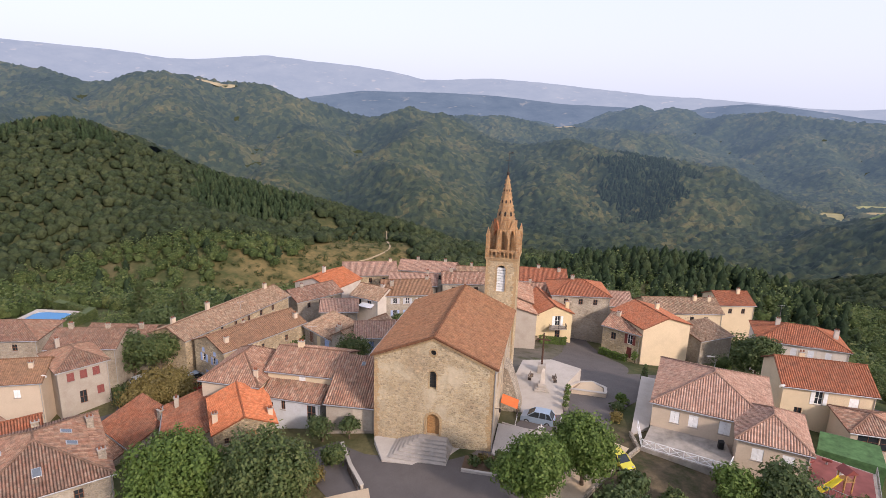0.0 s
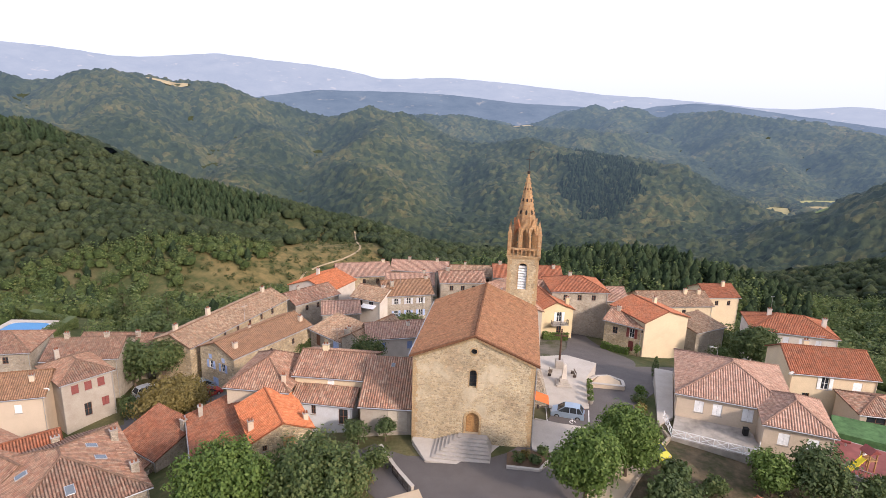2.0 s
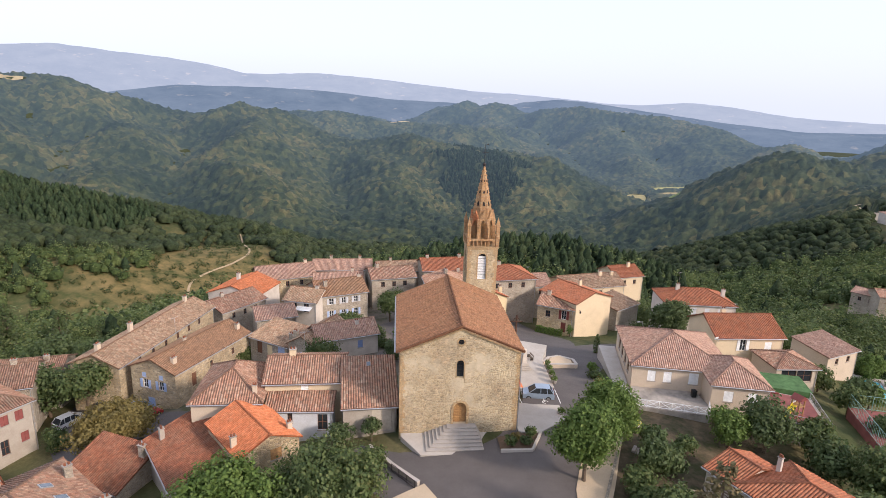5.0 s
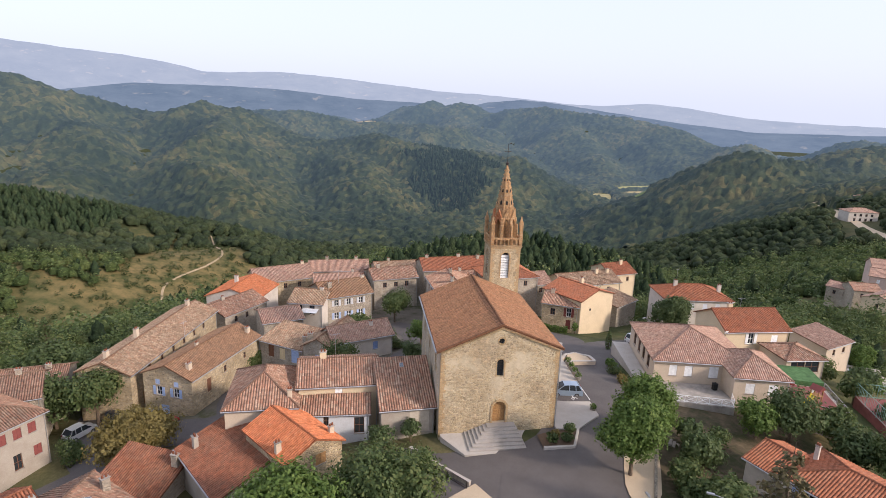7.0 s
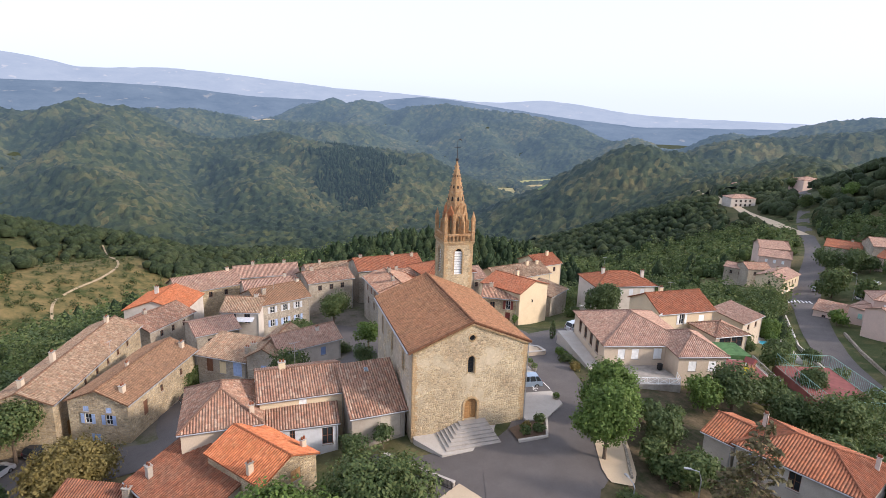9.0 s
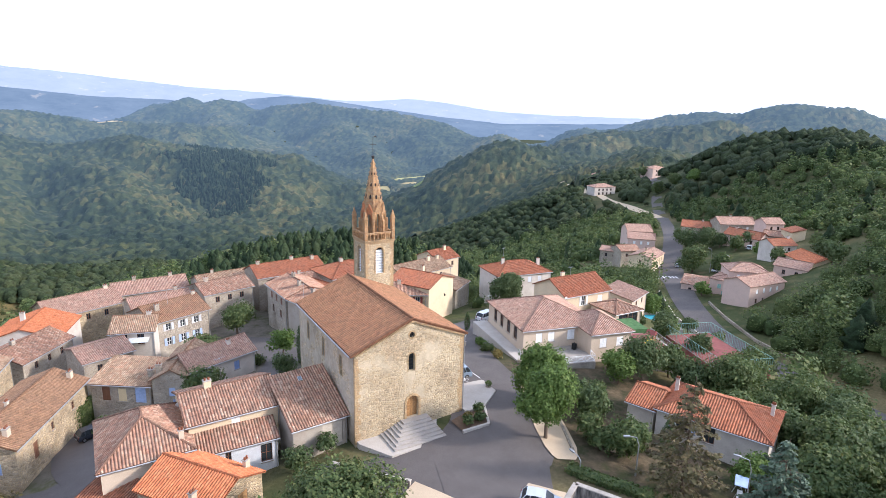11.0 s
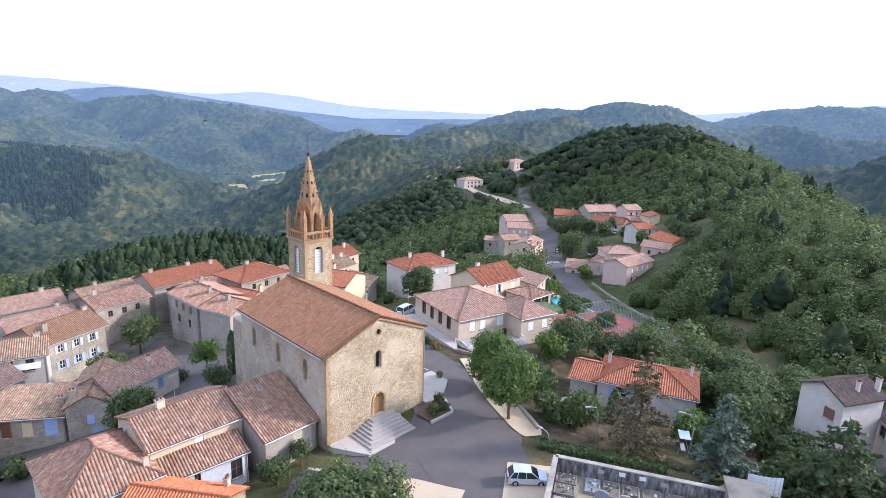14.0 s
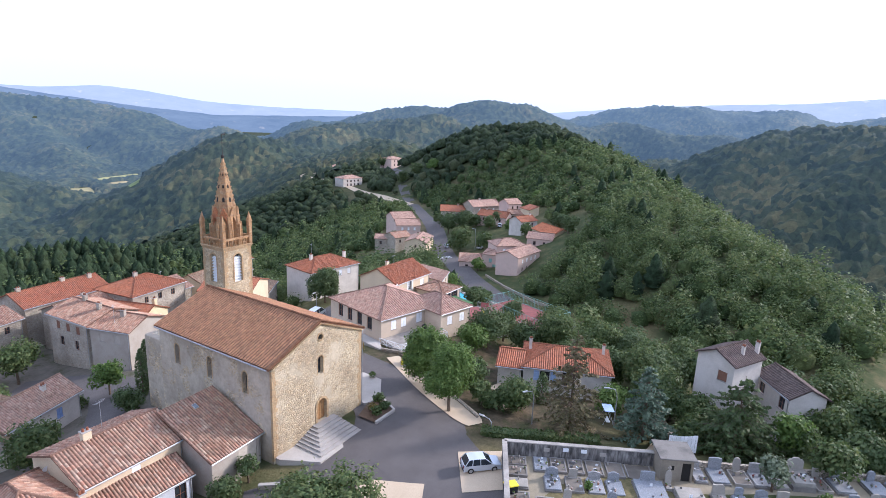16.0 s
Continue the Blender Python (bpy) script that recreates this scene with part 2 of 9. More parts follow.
# near-black colour painted in for the shade inside openings
M_DARK = plain("interior_shade", (0.02, 0.018, 0.016), 0.8)
M_BLUE = plain("blue_paint", (0.20, 0.27, 0.48), 0.6)
M_LBLUE = plain("pale_blue_paint", (0.36, 0.45, 0.66), 0.6)
M_WPAINT = plain("white_paint", (0.75, 0.75, 0.74), 0.5)
M_RPAINT = plain("dark_red_paint", (0.19, 0.05, 0.042), 0.6)
M_BPAINT = plain("brown_paint", (0.17, 0.08, 0.045), 0.6)
M_GPAINT = plain("green_paint", (0.25, 0.42, 0.36), 0.6)
M_WOOD = plain("oak_wood", (0.34, 0.19, 0.075), 0.6, 0, 0.3, 6)
M_IRON = plain("dark_iron", (0.05, 0.04, 0.035), 0.6, 0.4)
M_METAL = plain("zinc", (0.42, 0.42, 0.42), 0.45, 0.7)
M_RUBBER = plain("rubber", (0.02, 0.02, 0.02), 0.85)
M_BARK = plain("bark", (0.13, 0.095, 0.065), 0.95, 0, 0.4, 5)
M_GRAN = plain("grey_granite", (0.29, 0.28, 0.27), 0.45, 0, 0.25, 8)
M_GRAND = plain("dark_granite", (0.16, 0.155, 0.15), 0.35, 0, 0.25, 8)
M_MARK = plain("road_paint", (0.7, 0.69, 0.66), 0.8)
M_ORANGEC = plain("orange_canvas", (0.65, 0.16, 0.04), 0.8)
M_YPAINT = plain("yellow_plastic", (0.75, 0.6, 0.03), 0.4)
M_POOL = plain("pool_water", (0.10, 0.42, 0.52), 0.1, 0, 0.1)
M_POOLB = plain("pool_cover", (0.06, 0.22, 0.45), 0.4, 0, 0.1)
M_COURT = plain("red_court", (0.22, 0.075, 0.065), 0.85, 0, 0.2, 0.8)
M_TURF = plain("turf", (0.07, 0.14, 0.05), 0.95, 0, 0.3, 1.5)


def asphalt_mat():
    n = Nodes("asphalt", 0.9)
    co = n.coords()
    f, b = n.noise(co, 30, 3), n.noise(co, 0.35, 6, 0.65)
    c = n.mix(0.5, n.ramp(b, [(0.3, (0.08, 0.069, 0.064)), (0.7, (0.135, 0.117, 0.108))]), n.ramp(f, [(0.3, (0.065, 0.057, 0.053)), (0.7, (0.16, 0.143, 0.133))]))
    n.bump(f, 0.2, 0.01)
    return n.color(c)


M_ASPHALT = asphalt_mat()


def ground_mat():
    n = Nodes("ground", 0.95, 0, 0.1)
    co = n.coords()
    a, b, f = n.noise(co, 0.018, 5, 0.6), n.noise(co, 0.22, 5, 0.65), n.noise(co, 2.2, 4)
    grass = n.ramp(b, [(0.3, (0.042, 0.056, 0.02)), (0.52, (0.07, 0.08, 0.032)), (0.75, (0.16, 0.13, 0.065))])
    dry = n.ramp(f, [(0.3, (0.13, 0.105, 0.05)), (0.7, (0.25, 0.195, 0.10))])
    c = n.mix(n.ramp(a, [(0.5, (0, 0, 0)), (0.64, (0.85,) * 3)]), grass, dry)
    sep = n.t.nodes.new("ShaderNodeSeparateXYZ")
    n.link(co, sep.inputs[0])

    def near(x, y, r0, r1):
        dx, dy = n.math('SUBTRACT', sep.outputs[0], x), n.math('SUBTRACT', sep.outputs[1], y)
        d = n.math('SQRT', n.math('ADD', n.math('MULTIPLY', dx, dx), n.math('MULTIPLY', dy, dy)))
        d = n.math('ADD', d, n.math('MULTIPLY', n.math('SUBTRACT', a, 0.5), 0.8 * r1))
        return n.ramp(n.math('DIVIDE', d, r1), [(r0 / r1, (1, 1, 1)), (1.0, (0, 0, 0))])
    floor_c = n.ramp(b, [(0.3, (0.028, 0.038, 0.018)), (0.7, (0.06, 0.066, 0.032))])
    c = n.mix(near(20, 60, 250, 420), floor_c, c)
    heath = n.ramp(n.noise(co, 0.12, 6, 0.7), [(0.38, (0.05, 0.06, 0.02)), (0.5, (0.125, 0.105, 0.042)), (0.68, (0.215, 0.155, 0.066))])
    c = n.mix(near(-112, 275, 62, 95), c, heath)
    yard = n.ramp(n.noise(co, 0.3, 6, 0.7), [(0.36, (0.075, 0.08, 0.04)), (0.47, (0.13, 0.115, 0.09)), (0.7, (0.19, 0.165, 0.135))])
    c = n.mix(near(-12, 44, 30, 46), c, yard)
    earth = n.ramp(n.noise(co, 0.5, 6, 0.7), [(0.38, (0.045, 0.05, 0.022)), (0.52, (0.085, 0.068, 0.042)), (0.7, (0.15, 0.115, 0.07))])
    c = n.mix(near(32, -9, 15, 24), c, earth)
    n.bump(f, 0.6, 0.2)
    return n.color(c)


M_GROUND = ground_mat()
G_DECID = [(0.15, (0.05, 0.078, 0.026)), (0.45, (0.088, 0.125, 0.04)), (0.7, (0.135, 0.168, 0.056)), (0.95, (0.21, 0.21, 0.08))]
G_BRIGHT = [(0.15, (0.06, 0.10, 0.02)), (0.5, (0.11, 0.172, 0.036)), (0.9, (0.18, 0.24, 0.06))]
G_DARK = [(0.15, (0.052, 0.08, 0.03)), (0.5, (0.088, 0.125, 0.045)), (0.9, (0.14, 0.17, 0.066))]
G_BLUE = [(0.15, (0.06, 0.09, 0.052)), (0.5, (0.105, 0.148, 0.092)), (0.9, (0.17, 0.21, 0.14))]
G_RUST = [(0.15, (0.12, 0.095, 0.028)), (0.5, (0.21, 0.165, 0.05)), (0.9, (0.30, 0.24, 0.085))]
L_WOOD = leafy("woodland_leaves", [(p, tuple(v * 0.6 for v in c)) for p, c in G_DECID])
L_GREEN, L_BRIGHT, L_DARK = leafy("leaves", G_DECID), leafy("bright_leaves", G_BRIGHT), leafy("dark_leaves", G_DARK)
L_BLUE, L_RUST = leafy("blue_needles", G_BLUE, 0.1), leafy("rusty_leaves", G_RUST)
L_OLIVE = leafy("olive_leaves", [(0.15, (0.085, 0.11, 0.06)), (0.5, (0.15, 0.18, 0.105)), (0.9, (0.23, 0.26, 0.17))])
L_NEEDLE = leafy("dry_needles", [(0.15, (0.06, 0.058, 0.024)), (0.5, (0.115, 0.1, 0.042)), (0.9, (0.19, 0.145, 0.07))], 0.1)
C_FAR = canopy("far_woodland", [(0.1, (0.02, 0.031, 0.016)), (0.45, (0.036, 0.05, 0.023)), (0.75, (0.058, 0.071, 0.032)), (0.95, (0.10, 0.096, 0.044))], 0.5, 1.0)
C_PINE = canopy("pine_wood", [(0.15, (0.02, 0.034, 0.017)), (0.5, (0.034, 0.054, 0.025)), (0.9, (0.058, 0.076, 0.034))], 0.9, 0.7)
# the warm last stop paints sunlit patches onto the far slopes
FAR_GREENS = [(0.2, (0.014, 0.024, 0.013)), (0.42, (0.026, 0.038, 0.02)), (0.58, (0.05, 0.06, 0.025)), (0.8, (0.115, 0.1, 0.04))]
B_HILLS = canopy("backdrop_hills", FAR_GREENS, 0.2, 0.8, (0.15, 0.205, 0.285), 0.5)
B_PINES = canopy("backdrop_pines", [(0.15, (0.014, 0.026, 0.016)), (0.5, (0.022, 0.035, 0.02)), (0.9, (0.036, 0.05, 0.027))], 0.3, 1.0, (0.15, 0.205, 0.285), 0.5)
# leaf colours dimmed: shade between the leaves painted onto solid crown cores
C_CORE_SHADE = canopy("shaded_crown_cores", [(p, tuple(v * 0.62 for v in c)) for p, c in G_DECID], 0.9, 0.5)

# ---- helpers for meshes ----


def mesh_object(name, bm, material, parent=None, smooth=False):
    me = bpy.data.meshes.new(name)
    bm.normal_update()
    bm.to_mesh(me)
    bm.free()
    if smooth:
        me.polygons.foreach_set("use_smooth", [True] * len(me.polygons))
    me.materials.append(material)
    ob = new(name, me)
    if parent:
        ob.parent = parent
    return ob


def part(name, bm, material, parent, label="", smooth=False):
    return tagged(mesh_object(name, bm, material, parent, smooth), label)


def thing(name, m, label, category, group="", kind=""):
    e = new(name)
    e.empty_display_size = 0.3
    e.matrix_world = m
    return tagged(e, label, category, group, kind)


def quad(bm, *ps):
    return bm.faces.new([bm.verts.new(p) for p in ps])


def box(bm, x0, x1, y0, y1, z0, z1, bevel=0.0, m=None):
    v = [bm.verts.new((x, y, z)) for x in (x0, x1) for y in (y0, y1) for z in (z0, z1)]
    fs = [bm.faces.new([v[i] for i in f]) for f in ((0, 1, 3, 2), (4, 6, 7, 5), (0, 4, 5, 1), (2, 3, 7, 6), (0, 2, 6, 4), (1, 5, 7, 3))]
    if bevel:
        es = list({e for f in fs for e in f.edges})
        r = bmesh.ops.bevel(bm, geom=es, offset=bevel, segments=1, affect='EDGES')
        v = list({w for f in r["faces"] for w in f.verts} | {w for w in v if w.is_valid})
    if m is not None:
        for w in v:
            w.co = m @ w.co
    return v


def boxed(*a, **k):
    bm = bmesh.new()
    box(bm, *a, **k)
    return bm


def tube(bm, pts, radii, sides=6, cap=True):
    rings = []
    for i, p in enumerate(pts):
        p = Vector(p)
        d = (Vector(pts[min(i + 1, len(pts) - 1)]) - Vector(pts[max(i - 1, 0)])).normalized()
        a = d.orthogonal().normalized()
        b = d.cross(a)
        rings.append([bm.verts.new(p + (a * math.cos(2 * math.pi * k / sides) + b * math.sin(2 * math.pi * k / sides)) * radii[i]) for k in range(sides)])
    for r, s in zip(rings, rings[1:]):
        for k in range(sides):
            bm.faces.new((r[k], r[(k + 1) % sides], s[(k + 1) % sides], s[k]))
    if cap:
        bm.faces.new(rings[0][::-1])
        bm.faces.new(rings[-1])


def arch_outline(w, h, seg=8):
    """Outline of a round-headed opening, from its lower left corner, in the plane (u, z)."""
    r = w / 2
    return [(-r, 0), (r, 0)] + [(r * math.cos(math.pi * i / seg), h - r + r * math.sin(math.pi * i / seg)) for i in range(seg + 1)]


def prism(bm, outline, y0, y1, m=Matrix()):
    """Extrudes an outline in (x, z) from y0 to y1."""
    a = [bm.verts.new(m @ Vector((x, y0, z))) for x, z in outline]
    b = [bm.verts.new(m @ Vector((x, y1, z))) for x, z in outline]
    bm.faces.new(a)
    bm.faces.new(b[::-1])
    for i in range(len(a)):
        j = (i + 1) % len(a)
        bm.faces.new((a[j], a[i], b[i], b[j]))


def from_arrays(name, verts, faces, material, smooth=True):
    """One mesh of equal-sided faces from numpy arrays."""
    me = bpy.data.meshes.new(name)
    k = faces.shape[1]
    me.vertices.add(len(verts))
    me.vertices.foreach_set("co", verts.astype(np.float32).ravel())
    me.loops.add(faces.size)
    me.loops.foreach_set("vertex_index", faces.astype(np.int32).ravel())
    me.polygons.add(len(faces))
    me.polygons.foreach_set("loop_start", np.arange(0, faces.size, k, dtype=np.int32))
    me.polygons.foreach_set("loop_total", np.full(len(faces), k, dtype=np.int32))
    if smooth:
        me.polygons.foreach_set("use_smooth", np.ones(len(faces), dtype=bool))
    me.update(calc_edges=True)
    me.validate()
    me.materials.append(material)
    return new(name, me)


# ---- the land ----
RIDGES = []


def ridge(slope, rounding, *pts):
    """A crest through the given points, falling to both sides."""
    RIDGES.append((slope, rounding, np.array(pts, float)))


ridge(0.38, 45, (0, -260, 22), (8, -38, 1.4), (8, -14, -0.4), (8, -4, -1.0), (8, 8, -2.0), (4, 60, -8.5), (15, 115, -26), (65, 195, -30), (95, 235, -55))
ridge(0.42, 24, (24, 2, -3.0), (45, 12, -2.6), (62, 32, -6.5), (84, 14, -12.6), (96, 18, -14), (106.5, 32, -15), (126, 53, -17.2), (146, 71.7, -19.4), (187, 104, -20.6), (246, 156, -21), (290, 194, -21), (325, 214, -17), (372, 262, -22), (400, 290, -17), (470, 345, -14), (600, 480, -10))
ridge(0.68, 26, (78, -58, -10), (98, -44, -3.5), (113, -36, -1), (127, -25, 2), (150, -8, 4), (190, 10, 6), (241, 35, 9), (297, 72, 16), (343, 126, 24), (367, 172, 20), (385, 195, 15))
ridge(0.42, 28, (290, 194, -22), (296, 256, -25), (335, 310, -41), (425, 440, -66))
ridge(0.5, 40, (-640, -60, 60), (-560, 60, 46), (-470, 200, 24), (-404, 307, 5), (-375, 324, 10), (-353, 332, -1), (-312, 341, -24), (-258, 362, -33), (-205, 372, -42), (-150, 390, -58), (-90, 440, -88))
ridge(0.4, 40, (-330, 300, -22), (-175, 250, -47), (-100, 325, -63), (-10, 420, -88))
# the wooded hills to the north, with their spurs
ridge(0.6, 45, (-1600, 700, 115), (-1106, 933, 88), (-1033, 938, 69), (-993, 951, 65), (-925, 974, 46), (-855, 970, 52), (-802, 987, 75), (-735, 1037, 77), (-690, 1066, 64), (-628, 1069, 56), (-550, 1088, 27), (-508, 1107, 14))
ridge(0.6, 45, (-508, 1107, 14), (-443, 1135, 8), (-346, 1147, 12), (-272, 1147, 9), (-160, 1128, -17), (-32, 1090, -32), (72, 1040, -37), (198, 976, -39), (273, 909, -65), (334, 838, -94), (374, 747, -119))
ridge(0.52, 40, (-993, 951, 60), (-860, 700, 5), (-700, 450, -40))
ridge(0.52, 40, (-735, 1037, 70), (-660, 800, 5), (-540, 520, -60))
ridge(0.52, 40, (-508, 1107, 10), (-430, 860, -45), (-360, 620, -95))
ridge(0.52, 40, (-310, 1147, 8), (-235, 820, -58), (-120, 600, -115))
ridge(0.52, 40, (-32, 1090, -36), (0, 850, -90), (40, 640, -130))
ridge(0.52, 35, (198, 976, -42), (200, 800, -95), (190, 640, -135))
ridge(0.55, 50, (-317, 1608, -5), (-206, 1627, 3), (-58, 1590, -18), (64, 1591, -29), (166, 1585, -14), (260, 1523, -37), (350, 1400, -80))
ridge(0.55, 60, (-300, 2250, -30), (39, 2240, -38), (165, 2184, 18), (262, 2105, 38), (400, 2020, 27), (510, 1930, 17), (610, 1830, 30), (720, 1750, 23), (800, 1600, 2), (860, 1420, -24), (900, 1250, -44), (880, 1100, -72), (800, 950, -110))
ridge(0.55, 50, (262, 2105, 30), (380, 1750, -40), (450, 1400, -110))
ridge(0.55, 50, (610, 1830, 24), (600, 1500, -50), (560, 1200, -115))
ridge(0.55, 45, (860, 1420, -30), (800, 1280, -75))
# hills beyond the hamlet, and the dark hill across the eastern valley
ridge(0.58, 34, (405, 622, -70), (450, 632, -34), (499, 630, -21), (541, 621, -18), (590, 603, -15), (625, 567, -21), (640, 500, -48))
ridge(0.5, 40, (673, 662, -22), (772, 703, -1), (837, 704, 8), (891, 636, 14), (929, 582, 12), (925, 491, 0), (900, 400, -40))
ridge(0.5, 60, (1180, 1250, -30), (1331, 1127, 8), (1395, 1048, 20), (1413, 937, 34), (1432, 814, 46), (1463, 758, 52), (1499, 686, 44), (1480, 607, 27), (1457, 531, 12), (1460, 420, -10))
ridge(0.55, 45, (560, 300, -105), (700, 240, -75), (833, 189, -42), (828, 119, -18), (820, 36, 3), (813, -13, 15), (813, -59, 26), (811, -105, 36), (850, -400, 70))
ridge(0.55, 40, (820, 36, -2), (690, -10, -55), (590, -40, -100))
ridge(0.5, 60, (1350, 700, -40), (1504, 548, -1), (1503, 393, 1), (1486, 249, -4), (1458, 84, -16), (1450, -100, -28))
ridge(0.5, 90, (2180, 1050, -30), (2296, 855, 14), (2367, 646, 50), (2403, 502, 71), (2430, 362, 78), (2447, 244, 72), (2461, 58, 68), (2463, -83, 46), (2480, -400, 70))
ridge(0.45, 16, (132, 50, -16.5), (146, 30, -14), (164, 44, -11.5), (200, 76, -9.5), (208, 92, -14))
ridge(0.5, 20, (-52, 16, -12), (-80, 32, -14.2), (-101, 49, -15.4), (-110, 56, -18))
FLOOR_Z = -120.0


def land(x, y):
    """Height of the bare ground at x, y (arrays)."""
    x, y = np.asarray(x, float), np.asarray(y, float)
    k = 3.5
    total = np.exp(np.full(x.shape, FLOOR_Z) / k)
    for slope, r, pts in RIDGES:
        best = np.full(x.shape, -1e4)
        for a, b in zip(pts, pts[1:]):
            dx, dy = b[0] - a[0], b[1] - a[1]
            s = np.clip(((x - a[0]) * dx + (y - a[1]) * dy) / (dx * dx + dy * dy), 0, 1)
            d = np.hypot(x - a[0] - s * dx, y - a[1] - s * dy)
            best = np.maximum(best, a[2] + s * (b[2] - a[2]) - slope * (np.sqrt(d * d + r * r) - r))
        total = total + np.exp(best / k)
    z = k * np.log(total)
    far = np.clip((np.hypot(x - 20, y - 10) - 170) / 400, 0, 1)
    wav = np.sin(x / 61 + 1.3 * np.sin(y / 87)) * np.sin(y / 73 + 0.7 * np.sin(x / 49)) * 5 + np.sin(x / 23 + y / 31) * np.sin(y / 19 - x / 41) * 1.6
    gully = np.abs(np.sin(x / 88 + 1.7 * np.sin(y / 131) + y / 240)) * np.abs(np.sin(y / 97 + 1.5 * np.sin(x / 117) - x / 210))
    lift = np.clip((z - FLOOR_Z) / 60, 0, 1)
    return z + far * (wav * (0.35 + 0.65 * lift) - (gully - 0.4) * 22 * lift * np.clip((np.hypot(x, y) - 480) / 300, 0, 1))


def ground_z(x, y):
    return float(land(np.array([x]), np.array([y]))[0])


def axis(dense_lo, dense_hi, step, lo, hi):
    mid = np.arange(dense_lo, dense_hi + 0.1, step)

    def grow(start, end):
        out, s, v = [], step, start
        while abs(v - start) < abs(end - start):
            s = min(s * 1.09, 26)
            v += s if end > start else -s
            out.append(v)
        return out
    return np.array(grow(dense_lo, lo)[::-1] + list(mid) + grow(dense_hi, hi))


def build_ground():
    xs, ys = axis(-75, 150, 2.5, -2400, 2700), axis(-75, 110, 2.5, -700, 2500)
    gx, gy = np.meshgrid(xs, ys)
    v = np.stack([gx.ravel(), gy.ravel(), land(gx, gy).ravel()], 1)
    i = np.arange(len(xs) * len(ys)).reshape(len(ys), len(xs))
    f = np.stack([i[:-1, :-1].ravel(), i[:-1, 1:].ravel(), i[1:, 1:].ravel(), i[1:, :-1].ravel()], 1)
    tagged(from_arrays("ground", v, f, M_GROUND), "dry grass and earth on the hills round the village", "ground", kind="structure")


build_ground()
NO_TREES = []          # circles kept free of woodland: x, y, radius


def ribbon(name, pts, material, label, category, lift=0.09, across=6, clear=True):
    """A strip laid over the ground; pts: x, y, half width."""
    pts = [Vector(p) for p in pts]
    fine = []
    for i in range(len(pts) - 1):
        p0, p1, p2, p3 = pts[max(i - 1, 0)], pts[i], pts[i + 1], pts[min(i + 2, len(pts) - 1)]
        n = max(2, int((p2 - p1).xy.length / 2.5))
        for j in range(n):
            t = j / n
            fine.append(0.5 * (2 * p1 + (p2 - p0) * t + (2 * p0 - 5 * p1 + 4 * p2 - p3) * t * t + (3 * p1 - p0 - 3 * p2 + p3) * t ** 3))
    fine.append(pts[-1])
    verts = []
    for i, p in enumerate(fine):
        d = (fine[min(i + 1, len(fine) - 1)] - fine[max(i - 1, 0)]).xy.normalized()
        for k in range(across + 1):
            o = (k / across * 2 - 1) * p.z
            verts.append((p.x - d.y * o, p.y + d.x * o))
        if clear:
            NO_TREES.append((p.x, p.y, p.z + 3))
    xy = np.array(verts)
    v = np.column_stack([xy, land(xy[:, 0], xy[:, 1]) + lift])
    i = np.arange(len(v)).reshape(-1, across + 1)
    f = np.stack([i[:-1, 1:].ravel(), i[:-1, :-1].ravel(), i[1:, :-1].ravel(), i[1:, 1:].ravel()], 1)
    return tagged(from_arrays(name, v, f, material), label, category, kind="structure")


ribbon("plaza", [(-6, -2, 2.2), (-2, -6, 3.5), (4, -8.5, 5.5), (10, -9.5, 6.5), (16, -6, 6.5), (20, 2, 5.5), (22.5, 10, 5), (25, 18, 5), (29, 26, 5.5), (36, 33, 4.5), (46, 38, 3.5), (58, 40, 3), (75, 36, 3)], M_ASPHALT, "dark asphalt square in front of the church", "square", 0.08)
ribbon("road_south", [(11, -11, 6), (8, -17, 5), (4, -25, 4), (0, -45, 4), (-5, -80, 4)], M_ASPHALT, "asphalt lane past the cemetery", "road", 0.10)
ribbon("road_east", [(70, -36, 3), (80.6, -19, 3), (83.6, -12.8, 3), (88.3, -0.2, 3.2), (91.1, 7.9, 3.3), (96.1, 18, 3.4), (106.5, 32, 3.5), (125.8, 53.2, 3.7), (145.9, 71.7, 4), (186.7, 103.6, 3.6), (222, 133, 3.4), (246, 156, 3.2), (276, 186, 3), (318, 222, 3), (350, 254, 2.8), (380, 285, 2.6), (440, 332, 2.4)], M_ASPHALT, "grey asphalt road into the next hamlet", "road", 0.12)
ribbon("road_hairpin", [(250, 162, 2.6), (270, 205, 2.6), (300, 262, 2.6), (350, 330, 2.6), (400, 405, 2.6), (424, 436, 2.8), (428, 420, 2.8), (412, 380, 2.4), (402, 352, 2)], M_GRAVEL, "pale unpaved road round a bend", "road", 0.25)
ribbon("lane_square", [(22, 22, 5), (25, 32, 6), (27, 42, 6.5), (26, 50, 4), (24.5, 60, 2.6), (23.5, 72, 2.4)], M_ASPHALT, "asphalt lane between the houses behind the square", "street", 0.07)
ribbon("street_west", [(-24, -34, 2.4), (-33, -12, 2.4), (-38.5, 2, 2.6), (-41, 10, 3.2), (-38, 16, 4), (-30, 15, 3.5), (-24, 18, 3)], M_ASPHALT, "asphalt village street between old houses", "street", 0.08)
ribbon("street_north", [(-41, 9, 3), (-46, 17, 3.4), (-50, 30, 2.2), (-52, 50, 2)], M_ASPHALT, "asphalt street along the long stone house", "street", 0.11)
ribbon("street_back", [(-72, -2, 2.4), (-58, -1, 2.4), (-48, 4, 2.6), (-41, 9, 3)], M_ASPHALT, "asphalt street between houses", "street", 0.14)
